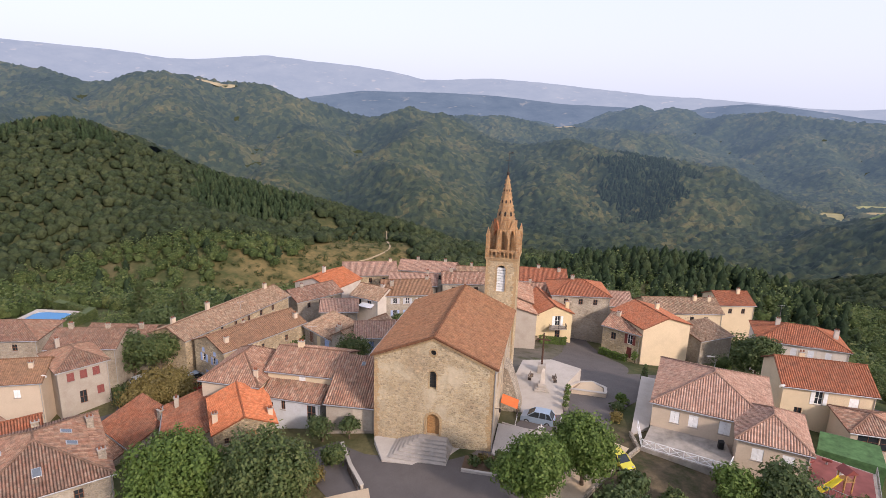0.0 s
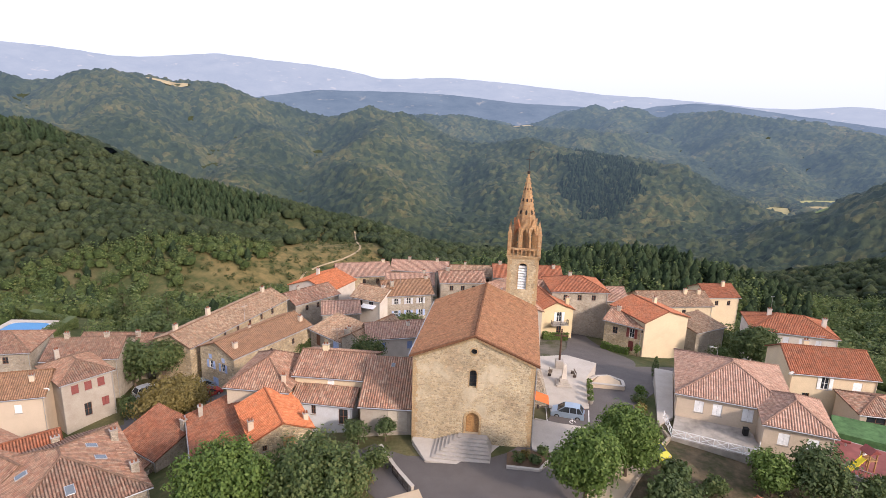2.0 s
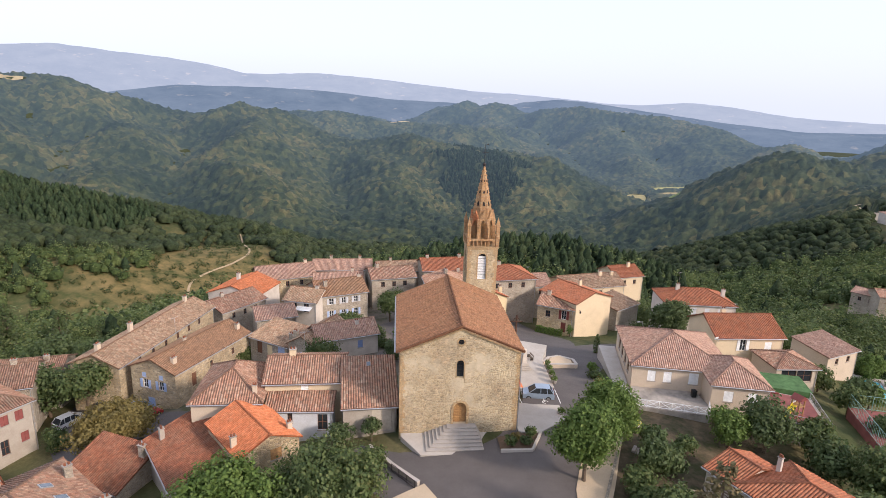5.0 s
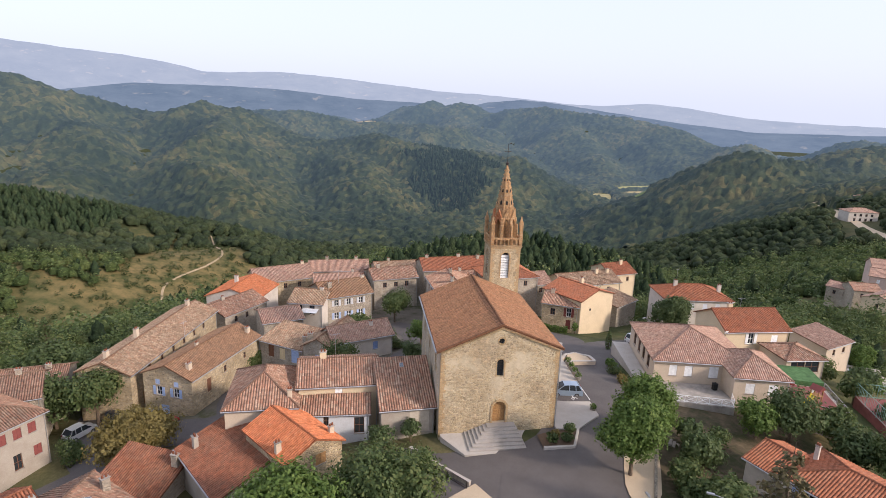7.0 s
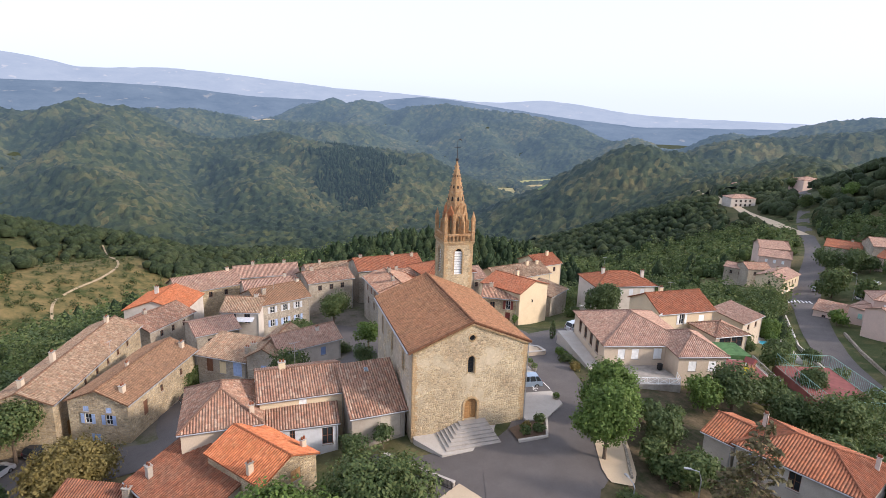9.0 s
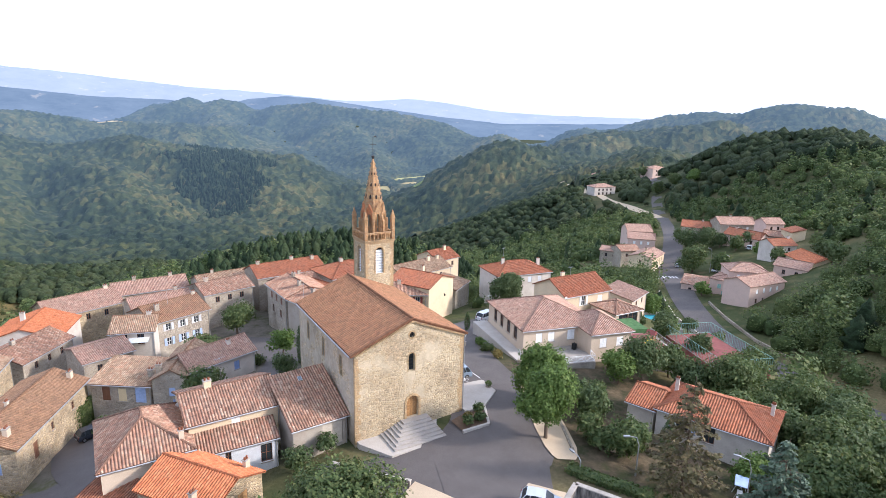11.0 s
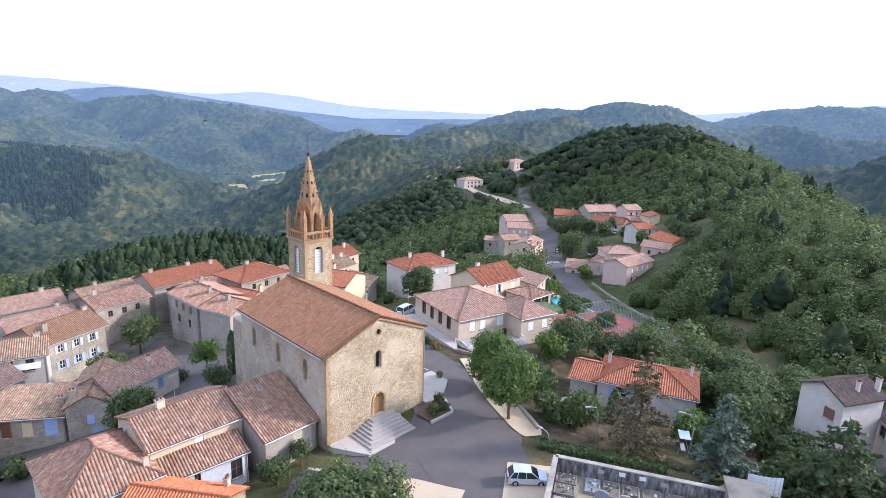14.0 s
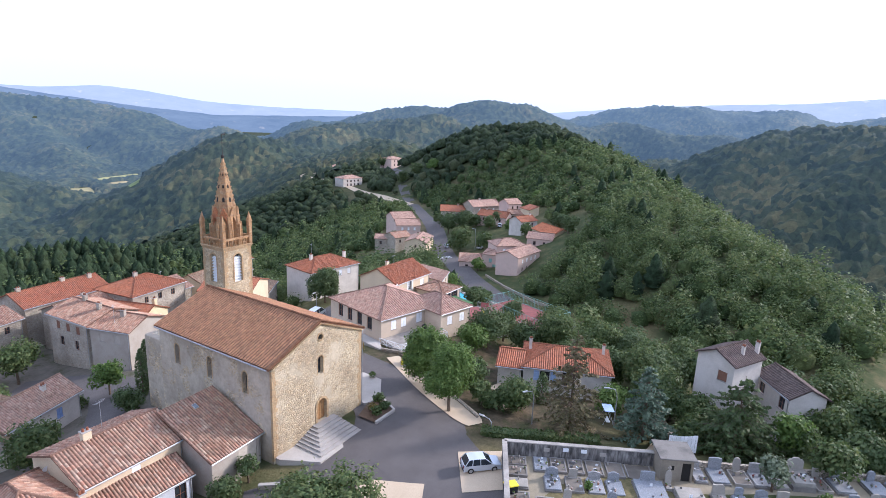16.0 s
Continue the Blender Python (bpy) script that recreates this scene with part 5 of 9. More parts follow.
house((9, 63.0), (18, 64.6), 7, -1.4, 1.4, "gable", M_STONEG, R_OLD, "narrow old house with mixed clay tiles", row(0, 2, -2.0, 0.8, 1.2, DARKW), [(0.6, 0.5, 2.2, 0.3)])
# round the little square behind the church
house((16.2, 53.4), (23.4, 56.2), 12, -2.2, 1.7, "cross", M_YELLOW, R_RED, "yellow rendered house with a balcony and a red roof", [(0, 0.6, -2.6, 1.1, 2.1, ("open", M_WPAINT)), (0, 0.62, -5.6, 1.1, 2.0, DARKW)], [(0.95, 0.2, 1.7)])
house((25.5, 66), (36.5, 68), 9, -3.4, 1.8, "gable", M_STONEG, R_PINK, "old house with a pinkish tile roof", row(0, 3, -2.0, 0.9, 1.2, DARKW), [(0.5, 0.4, 2.6)])
house((29.4, 52.6), (36.0, 49.0), 8.5, -2.6, 1.5, "gable", M_STONE, R_OLD, "stone house with a planted terrace and small balcony", [(0, 0.3, -2.4, 1.0, 1.4, DARKW), (0, 0.75, -2.4, 1.0, 1.9, ("open", M_RPAINT)), (0, 0.75, -5.2, 1.0, 2.1, ("door", M_RPAINT))], [(0.2, 0.4, 2.2)])
house((36.4, 48.7), (45.6, 53.8), 10.5, -1.2, 1.7, "cross", M_CREAM, R_RED, "tall cream rendered house with a red tile roof", [(3, 0.3, -2.1, 0.9, 1.3, DARKW), (3, 0.7, -2.1, 0.9, 1.3, ("open", M_RPAINT)), (3, 0.72, -5.2, 0.9, 2.2, ("door", M_RPAINT)), (3, 0.3, -5.0, 0.9, 1.4, DARKW)], [(0.7, 0.6, 2.4)])
house((40, 68), (56, 72), 9, -4.4, 2.0, "gable", M_CREAM, R_STONE, "cream house with a weathered tile roof", row(0, 4, -2.1, 0.9, 1.2, DARKW), [(0.7, 0.4, 2.8), (0.9, 0.4, 2.6)])
house((58, 82), (66, 84), 9, -5.6, 2.0, "gable", M_CREAM, R_RED, "small cream house with a red tile roof", row(0, 2, -2.1, 0.9, 1.2, DARKW), [(0.7, 0.4, 2.9)])
house((49, 58), (56, 63), 7, -6.0, 1.2, "shed", M_STONEG, R_STONE, "low stone outbuilding with weathered tiles", [], [])
house((57.5, 52.5), (72, 50.5), 10, -2.2, 2.1, "hip", M_WHITE, R_RED, "wide low house with a red hipped roof", row(0, 4, -2.2, 1.0, 1.4, ("closed", M_BLUEW)), [(0.25, 0.5, 2.9), (0.9, 0.4, 2.4)])
house((51.8, 23.2), (63.2, 23.0), 9.5, 2.3, 2.3, "gable", M_CREAM, R_RED, "cream house with a red tile roof and pale shutters", [(0, 0.4, -2.3, 1.0, 1.9, ("open", M_WPAINT)), (0, 0.78, -2.2, 1.2, 1.4, CLOSEDW), (0, 0.2, -5.0, 1.0, 1.9, DARKW)], [(0.3, 0.55, 3.1)])
house((57.5, 15.8), (64, 15.6), 6.5, 0.4, 1.1, "hip", M_BEIGE, R_OLD, "open tiled porch beside the cream house", row(0, 2, -2.2, 2.4, 2.0, ("dark", M_BPAINT)), [])
house((76, 28), (84, 31), 7, -3.6, 1.2, "shed", M_BEIGE, R_PINK, "low outbuilding with pinkish tiles", row(0, 2, -1.8, 0.9, 1.1, DARKW), [])
# the village hall
house((33.0, 12.0), (46.2, 9.0), 14.5, 3.0, 2.6, "hip", M_BEIGE, R_PINK, "low beige village hall with a wide mottled tile roof", [(0, 0.2, -2.3, 1.1, 1.6, CLOSEDW), (0, 0.36, -2.3, 1.1, 1.6, CLOSEDW), (0, 0.62, -2.3, 1.3, 1.7, CLOSEDW)] + row(3, 4, -2.6, 1.3, 2.2, DARKW), [], cat="hall", group="")
house((41.4, 5.8), (48.4, 4.2), 9.0, 3.1, 1.8, "hip", M_BEIGE, R_PINK, "projecting wing of the beige hall with mottled tiles", [(0, 0.3, -2.4, 1.2, 1.5, CLOSEDW), (0, 0.72, -2.4, 1.2, 1.5, CLOSEDW)], [], cat="hall", group="")
# villas to the south-east
house((33.6, -13.2), (38.2, -24.4), 8.6, 2.0, 1.6, "hip", M_WHITE, R_RED, "pale bungalow with a red hipped tile roof", [(0, 0.25, -2.0, 1.5, 1.5, ("open", M_LBLUE)), (0, 0.5, -2.4, 1.2, 2.1, DARKW), (3, 0.5, -2.0, 1.0, 1.3, ("open", M_WPAINT))], [(0.06, 0.62, 2.0, 0.22), (0.94, 0.7, 1.8, 0.2)])
house((32.4, -9.8), (33.5, -12.9), 6.6, 1.6, 1.2, "gable", M_WHITE, R_RED, "lower wing of the bungalow with red tiles", [(3, 0.5, -1.9, 0.9, 1.3, ("open", M_LBLUE))], [])
house((42.6, -34.2), (40.2, -38.9), 6.0, 6.8, 1.3, "cross", M_WHITE, R_SLATE, "tall white house with a dark brown tile roof", [(0, 0.72, -2.6, 1.3, 1.3, ("closed", M_BPAINT))], [(0.8, 0.5, 1.7, 0.2), (0.85, 0.95, 1.9, 0.25)])
house((46.6, -41.3), (40.6, -45.3), 4.6, 4.3, 1.15, "gable", M_WHITE, R_SLATE, "long white wing with a dark brown tile roof", [(0, 0.8, -2.2, 1.2, 1.6, DARKW), (0, 0.2, -2.2, 1.2, 1.4, DARKW)], [])
# the next hamlet along the road
HAM = "houses of the next hamlet"
W2, W3, D2 = row(0, 2, -2.3, 0.9, 1.3, DARKW), row(0, 3, -2.3, 0.9, 1.3, CLOSEDW), row(3, 2, -2.3, 0.9, 1.3, DARKW)
for a in (
    ((127.6, 44.6), (130.0, 36.2), 8, -9.5, 1.2, "hip", M_PINK, R_PINK, "pinkish house with green shutters beside the road", row(0, 2, -2.6, 1.0, 1.3, ("closed", M_GPAINT)) + row(0, 1, -5.2, 1.8, 2.0, ("door", M_GPAINT)), []),
    ((124.5, 51.6), (128.4, 44.6), 7, -12.6, 1.2, "shed", M_PINK, R_OLD, "low pinkish annexe with a tiled lean-to roof", W2, []),
    ((121.4, 28.8), (135.3, 27.6), 8, -7, 1.5, "gable", M_PINK, R_PINK, "tall pinkish house with three rows of windows", row(0, 4, -2.2, 0.8, 1.2, CLOSEDW) + row(0, 4, -4.8, 0.8, 1.2, DARKW) + row(0, 3, -7.2, 0.8, 1.2, DARKW), []),
    ((130.6, 40.9), (138.7, 34.0), 8, -6.8, 1.7, "hip", M_PINK, R_PINK, "upper storey of the pinkish house with a hipped roof", W3, []),
    ((146.6, 37.5), (148.4, 28.9), 7, -6, 1.6, "gable", M_PINK, R_PINK, "narrow pinkish house with a balcony", W2 + row(0, 2, -5, 0.9, 1.8, DARKW), []),
    ((158.5, 41.0), (151.6, 30.2), 9, -5, 1.9, "gable", M_CREAM, R_ORANGE, "cream house with a bright orange tile roof", W3, []),
    ((162.4, 47.2), (169.9, 44.0), 7, -4, 1.5, "gable", M_WHITE, R_RED, "pale house with a red tile roof", row(0, 2, -1.9, 0.9, 1.2, DARKW) + row(0, 2, -4.6, 0.9, 1.8, DARKW), [(0.9, 0.5, 2.2)]),
    ((189.0, 65.8), (195.4, 62.8), 7, -2.5, 1.7, "gable", M_PINK, R_PINK, "small house on the slope with pinkish tiles", W2, []),
    ((189.6, 60.4), (186.5, 54.9), 5, -3.4, 1.2, "shed", M_CREAM, R_RED, "low wing with red tiles on the slope", [], []),
    ((184.7, 81.2), (196.9, 74.0), 9, -5, 2.2, "gable", M_STONEG, R_PINK, "big old house with a wide pinkish roof", W3, [(0.4, 0.5, 2.8)]),
    ((179.1, 75.6), (180.1, 62.5), 7, -7, 2.0, "gable", M_PINK, R_RED, "long house with a reddish tile roof", row(0, 4, -2.2, 0.9, 1.3, DARKW), [(0.2, 0.5, 2.6)]),
    ((180.0, 95.2), (185.8, 86.0), 9, -8, 2.0, "gable", M_STONEG, R_RED, "stone house with a reddish tile roof among trees", W2, [(0.7, 0.5, 2.6)]),
    ((186.0, 85.2), (191.7, 81.6), 5, -9.5, 1.0, "shed", M_STONEG, R_BROWN, "low linking building with brown tiles", row(0, 2, -2.2, 1.2, 1.8, DARKW), []),
    ((185.5, 64.5), (188.5, 57.7), 6, -6, 1.4, "gable", M_GREYP, R_OLD, "grey house with old tiles", W2, []),
    ((139.2, 85.1), (142.4, 77.2), 13, -13.6, 1.5, "cross", M_CREAM, R_PINK, "tall cream house beside the road", row(0, 1, -2.2, 0.8, 1.2, DARKW) + row(1, 4, -2.3, 0.8, 1.2, DARKW) + row(1, 4, -4.8, 0.8, 1.2, CLOSEDW), [(0.4, 0.6, 2.0)]),
    ((145.4, 105.0), (149.5, 98.4), 7, -16.6, 1.2, "gable", M_STONEG, R_PINK, "low stone house below the road", W2, []),
    ((146.3, 95.0), (153.7, 92.6), 8, -15, 1.5, "gable", M_STONEG, R_OLD, "old stone house with mixed tiles", W2, []),
    ((163.3, 107.4), (170.8, 99.7), 9, -14, 1.9, "gable", M_PINK, R_PINK, "roadside house with pinkish tiles", W3 + row(1, 3, -2.3, 0.9, 1.3, DARKW), []),
    ((173.0, 116.2), (182.2, 110.6), 10, -13.6, 2.2, "gable", M_PINK, R_PINK, "roadside house with a wide tiled roof", W3 + row(1, 3, -2.3, 0.9, 1.3, DARKW), []),
    ((383.2, 280.4), (400.5, 279.0), 14, -10, 2.0, "hip", M_PINK, R_PINK, "tall pinkish house on the ridge", row(0, 3, -2.6, 1.4, 1.6, DARKW) + row(0, 3, -6, 1.4, 1.8, DARKW), []),
    ((350.3, 254.6), (368.5, 252.0), 12, -17, 2.2, "gable", M_PINK, R_PINK, "house below the ridge with pinkish tiles", W3, []),
    ((321.6, 210.6), (336.0, 206.3), 9, -12.6, 1.8, "hip", M_CREAM, R_PINK, "low house among trees on the ridge", W3, []),
    ((290.9, 254.6), (308.0, 250.7), 11, -18, 2.0, "hip", M_WHITE, R_PINK, "white villa above the bend of the road", row(0, 4, -2.6, 1.4, 1.5, DARKW) + row(0, 4, -5.6, 1.4, 1.8, DARKW), []),
    ((432, 402), (446, 388), 9, -30, 2.0, "hip", M_CREAM, R_PINK, "cream house below the ridge", W3, []),
):
    house(*a, group=HAM)
    NO_TREES.append((a[0][0] - 6, a[0][1] - 5, 7))
    NO_TREES.append((a[1][0] - 6, a[1][1] - 5, 7))
for x, y in ((91, 8), (96, 18), (106.5, 32), (116, 43), (126, 53), (136, 62), (146, 72), (166, 88), (187, 104), (222, 133), (246, 156), (262, 190), (275, 215), (290, 244), (310, 278)):
    NO_TREES.append((x - 5, y - 4, 8))
    NO_TREES.append((x - 11, y - 9, 6))

for x, y in ((300, 262), (325, 296), (350, 330), (375, 368), (400, 405)):
    NO_TREES.append((x - 8, y - 9, 9))
    NO_TREES.append((x - 18, y - 18, 9))

# ---- the church ----
CW, CL, EZ, AZ = 14.0, 19.6, 10.5, 13.4


def church():
    e = thing("church", pose(7, 10, -0.6), "old rubble stone church with a brown tile roof and a spire", "church")
    B = Vector((7, 10, -0.6))

    def put(name, bm, mat, parent=e, label="", smooth=False):
        bmesh.ops.transform(bm, matrix=Matrix.Translation(-B if parent is e or parent.parent is e else Vector()), verts=bm.verts)
        return part(name, bm, mat, parent, label, smooth)

    def arched_hole_wall(length, top_fn, base, holes, m, thick=0.9):
        """Wall in (x, z), outer face at y = 0, with arched openings cut through; built from strips between the openings."""
        bm = bmesh.new()
        xs = sorted({0.0, length, length / 2, *[v for h in holes for v in (h[0] - h[2] / 2, h[0] + h[2] / 2)]})
        P = lambda x, z, y=0.0: bm.verts.new(m @ Vector((x, y, z)))
        for a, b in zip(xs, xs[1:]):
            mid = (a + b) / 2
            hs = sorted([h for h in holes if abs(h[0] - mid) < h[2] / 2], key=lambda h: h[1])
            if not hs:
                bm.faces.new((P(a, base), P(b, base), P(b, top_fn(b)), P(a, top_fn(a))))
                continue
            n = 6
            for i in range(n):
                x0, x1 = a + (b - a) * i / n, a + (b - a) * (i + 1) / n
                lo0 = lo1 = base
                for c, z0, w, h in hs:
                    r = w / 2
                    arc = lambda x: z0 + h - r + math.sqrt(max(0, r * r - (x - c) ** 2))
                    if z0 > base + 0.01:
                        bm.faces.new((P(x0, lo0), P(x1, lo1), P(x1, z0), P(x0, z0)))
                    bm.faces.new((P(x0, arc(x0)), P(x1, arc(x1)), P(x1, arc(x1), thick), P(x0, arc(x0), thick)))
                    bm.faces.new((P(x0, z0), P(x0, z0, thick), P(x1, z0, thick), P(x1, z0)))
                    lo0, lo1 = arc(x0), arc(x1)
                bm.faces.new((P(x0, lo0), P(x1, lo1), P(x1, top_fn(x1)), P(x0, top_fn(x0))))
            for c, z0, w, h in hs:
                for x in (c - w / 2, c + w / 2):
                    bm.faces.new((P(x, z0), P(x, z0, thick), P(x, z0 + h - w / 2, thick), P(x, z0 + h - w / 2)))
        bmesh.ops.remove_doubles(bm, verts=bm.verts, dist=0.001)
        return bm

    gable = lambda x: EZ + (AZ - EZ) * (1 - abs(x - CW / 2) / (CW / 2)) - 0.12
    front_holes = [(7.15, 1.2, 1.55, 2.75), (7.0, 7.1, 0.85, 2.2), (7.0, 11.2, 0.7, 0.7)]
    put("front_wall", arched_hole_wall(CW, gable, -3.0, front_holes, Matrix()), M_FACADE, label="rubble stone front wall with patches of old render")
    west = Matrix(((0, 1, 0, 0), (-1, 0, 0, CL), (0, 0, 1, 0), (0, 0, 0, 1)))
    side = [(CL - y, 6.3, 0.75, 2.5) for y in (4.2, 10.2, 16.2)]
    put("west_wall", arched_hole_wall(CL, lambda x: EZ, -6.0, side, west), M_NAVE, label="grey rendered side wall, flaking off the stone")
    east = Matrix(((0, -1, 0, CW), (1, 0, 0, 0), (0, 0, 1, 0), (0, 0, 0, 1)))
    side = [(y, 6.3, 0.75, 2.5) for y in (4.2, 10.2, 16.2)]
    put("east_wall", arched_hole_wall(CL, lambda x: EZ, -3.0, side, east), M_NAVE)
    bm = bmesh.new()
    vs = [bm.verts.new(p) for p in ((CW, CL, -6), (0, CL, -6), (0, CL, EZ), (CW / 2, CL, AZ - 0.12), (CW, CL, EZ))]
    bm.faces.new(vs)
    put("rear_wall", bm, M_NAVE)
    put("apse", boxed(1.5, 9.6, CL, CL + 6, -6, 7.2, 0.1), M_NAVE)
    # near-black box paints the unlit inside so that the openings do not shine through
    put("interior", boxed(0.95, CW - 0.95, 0.95, CL - 0.4, -2.0, EZ - 0.4), M_DARK)
    # roof
    o = 0.45
    dz = (AZ - EZ) * o / (CW / 2)
    r0, r1 = (CW / 2, -0.12, AZ + 0.12), (CW / 2, CL + 0.3, AZ + 0.12)
    put("roof", roof_plane((-o, CL + 0.3, EZ - dz + 0.12), (-o, -0.12, EZ - dz + 0.12), r0, r1, 0.2, 0.4, 0.035), R_CHURCH, label="faded brown interlocking tile roof")
    rf = put("roof", roof_plane((CW + o, -0.12, EZ - dz + 0.12), (CW + o, CL + 0.3, EZ - dz + 0.12), r1, r0, 0.2, 0.4, 0.035), R_CHURCH, label="faded brown interlocking tile roof")
    bm = bmesh.new()
    for i in range(46):
        y = -0.1 + i * (CL + 0.4) / 46
        tube(bm, [(CW / 2, y, AZ + 0.16), (CW / 2, y + 0.46, AZ + 0.13)], [0.17, 0.14], 6)
    bmesh.ops.transform(bm, matrix=Matrix.Translation(-B), verts=bm.verts)
    part("ridge_tiles", bm, R_CHURCH, rf)
    bm = bmesh.new()
    for s in (-1, 1):
        for i in range(30):
            t0, t1 = i / 30, (i + 1.05) / 30
            x = lambda t: CW / 2 + s * (CW / 2 + o) * t
            z = lambda t: AZ + 0.17 - (AZ - EZ) * (1 + o / (CW / 2)) * t
            tube(bm, [(x(t0), -0.1, z(t0)), (x(t1), -0.1, z(t1) - 0.02)], [0.12, 0.1], 5)
    bmesh.ops.transform(bm, matrix=Matrix.Translation(-B), verts=bm.verts)
    part("verge_tiles", bm, R_CHURCH, rf)
    # cornice of small bricks along the gable and the eaves
    bm = bmesh.new()
    for s in (-1, 1):
        for i in range(44):
            t = (i + 0.5) / 44
            x, z = CW / 2 + s * (CW / 2) * t, AZ - (AZ - EZ) * t - 0.2
            box(bm, x - 0.06, x + 0.06, -0.2, 0.02, z - 0.12, z + 0.06)
    put("cornice", bm, M_ASHLAR)
    for x0, x1 in ((-0.3, 0.0), (CW, CW + 0.3)):
        put("eaves_moulding", boxed(x0, x1, 0.05, CL, EZ - 0.32, EZ - 0.1, 0.05), M_STEP)
    put("gutter", boxed(-0.66, -0.48, 0.1, CL, EZ - 0.3, EZ - 0.16, 0.03), M_METAL)
    bm = bmesh.new()
    tube(bm, [(CW + 0.1, -0.06, EZ - 0.3), (CW + 0.1, -0.06, 0)], [0.06, 0.06], 6)
    tube(bm, [(CW + 0.5, 0.1, EZ - 0.25), (CW + 0.1, -0.06, EZ - 0.5)], [0.06, 0.06], 6)
    put("downpipe", bm, M_METAL)
    # door, surround, windows
    def arch_ring(c, z0, w, h, t, y0, y1, m=Matrix()):
        stones = []
        r = w / 2
        pts = [(-r, 0.0), (-r, (h - r) * 0.33), (-r, (h - r) * 0.66)] + [(-r * math.cos(math.pi * i / 8), h - r + r * math.sin(math.pi * i / 8)) for i in range(9)] + [(r, (h - r) * 0.66), (r, (h - r) * 0.33), (r, 0.0)]
        for (x0, a), (x1, b) in zip(pts, pts[1:]):
            def outp(x, z):
                if z <= h - r:
                    return (x + math.copysign(t, x), z)
                d = Vector((x, z - (h - r))).normalized()
                return (x + d.x * t, z + d.y * t)
            q = [(x0, a), (x1, b), outp(x1, b), outp(x0, a)]
            g = 0.985
            cx, cz = sum(k[0] for k in q) / 4, sum(k[1] for k in q) / 4
            bm = bmesh.new()
            prism(bm, [(c + cx + (k[0] - cx) * g, z0 + cz + (k[1] - cz) * g) for k in q], y0, y1, m)
            stones.append(bm)
        return stones
    for bm in arch_ring(7.15, 1.2, 1.55, 2.75, 0.28, -0.07, 0.3):
        put("door_surround_stone", bm, M_ASHLAR, label="dressed ochre stone of the door surround")
    bm = bmesh.new()
    prism(bm, [(7.15 + x, 1.2 + z) for x, z in arch_outline(1.53, 2.74)], 0.42, 0.5)
    dr = put("door", bm, M_WOOD, label="arched double door of light brown wood")
    for x0, x1 in ((6.45, 7.1), (7.2, 7.85)):
        for z0, z1 in ((1.3, 1.9), (2.0, 2.7), (2.78, 3.2)):
            part("door_panel", boxed(x0, x1, 0.38, 0.42, z0, z1, 0.015, m=Matrix.Translation(-B)), M_WOOD, dr)
    part("meeting_stile", boxed(7.12, 7.18, 0.37, 0.42, 1.2, 3.9, m=Matrix.Translation(-B)), M_WOOD, dr)
    for c, z0, w, h, m in [(7.0, 7.1, 0.85, 2.2, Matrix()), *[(CL - y, 6.3, 0.75, 2.5, west) for y in (4.2, 10.2, 16.2)], *[(y, 6.3, 0.75, 2.5, east) for y in (4.2, 10.2, 16.2)]]:
        bm = bmesh.new()
        prism(bm, [(c + x, z0 + z) for x, z in arch_outline(w - 0.02, h - 0.01)], 0.45, 0.5, m)
        wd = put("window", bm, M_GLASS, label="narrow round-headed leaded window")
        bm = bmesh.new()
        for k in range(1, 5):
            box(bm, c - w / 2, c + w / 2, 0.42, 0.445, z0 + h * k / 5 - 0.02, z0 + h * k / 5 + 0.02, m=m)
        box(bm, c - 0.02, c + 0.02, 0.42, 0.445, z0, z0 + h - 0.05, m=m)
        bmesh.ops.transform(bm, matrix=Matrix.Translation(-B), verts=bm.verts)
        part("leading", bm, M_IRON, wd)
        for bm in arch_ring(c, z0, w, h, 0.14, -0.03, 0.12, m):
            put("window_surround_stone", bm, M_ASHLAR)
    bm = bmesh.new()
    bmesh.ops.create_circle(bm, cap_ends=True, segments=20, radius=0.36, matrix=Matrix.Translation((7, 0.3, 11.55)) @ Matrix.Rotation(radians(90), 4, 'X'))
    oc = put("oculus", bm, M_GLASS)
    for i in range(16):
        bm = bmesh.new()
        a0, a1 = 2 * math.pi * i / 16, 2 * math.pi * (i + 1) / 16
        prism(bm, [(7 + r * math.cos(a), 11.55 + r * math.sin(a)) for r, a in ((0.35, a0), (0.52, a0), (0.52, a1), (0.35, a1))], -0.05, 0.15)
        put("oculus_stone", bm, M_ASHLAR)
    bm = bmesh.new()
    box(bm, 6.97, 7.03, 0.2, 0.25, 11.2, 11.9)
    box(bm, 6.65, 7.35, 0.2, 0.25, 11.52, 11.58)
    put("oculus_bars", bm, M_IRON)
    # corner stones of the front
    rng = random.Random(4)
    for x, s in ((0, 1), (CW, -1)):
        z = -0.4
        while z < EZ - 0.6:
            h, w = rng.uniform(0.28, 0.42), rng.uniform(0.35, 0.75)
            a, b = sorted((x - s * 0.02, x + s * w))
            put("corner_stone", boxed(a, b, -0.025, 0.3, z, z + h - 0.02, 0.015), M_ASHLAR)
            z += h
    # buttress stump and lean-to on the east side
    bm = bmesh.new()
    prism(bm, [(0, -3), (3.2, -3), (1.6, 2.6), (0.6, 5.2), (0, 5.6)], 11.0, 14.5, Matrix.Translation((CW, 0, 0)))
    put("buttress", bm, M_DRY)
    # ---- tower ----
    tx, ty, hw = 12.0, 22.2, 2.2
    T = Matrix.Translation((tx, ty, 0))
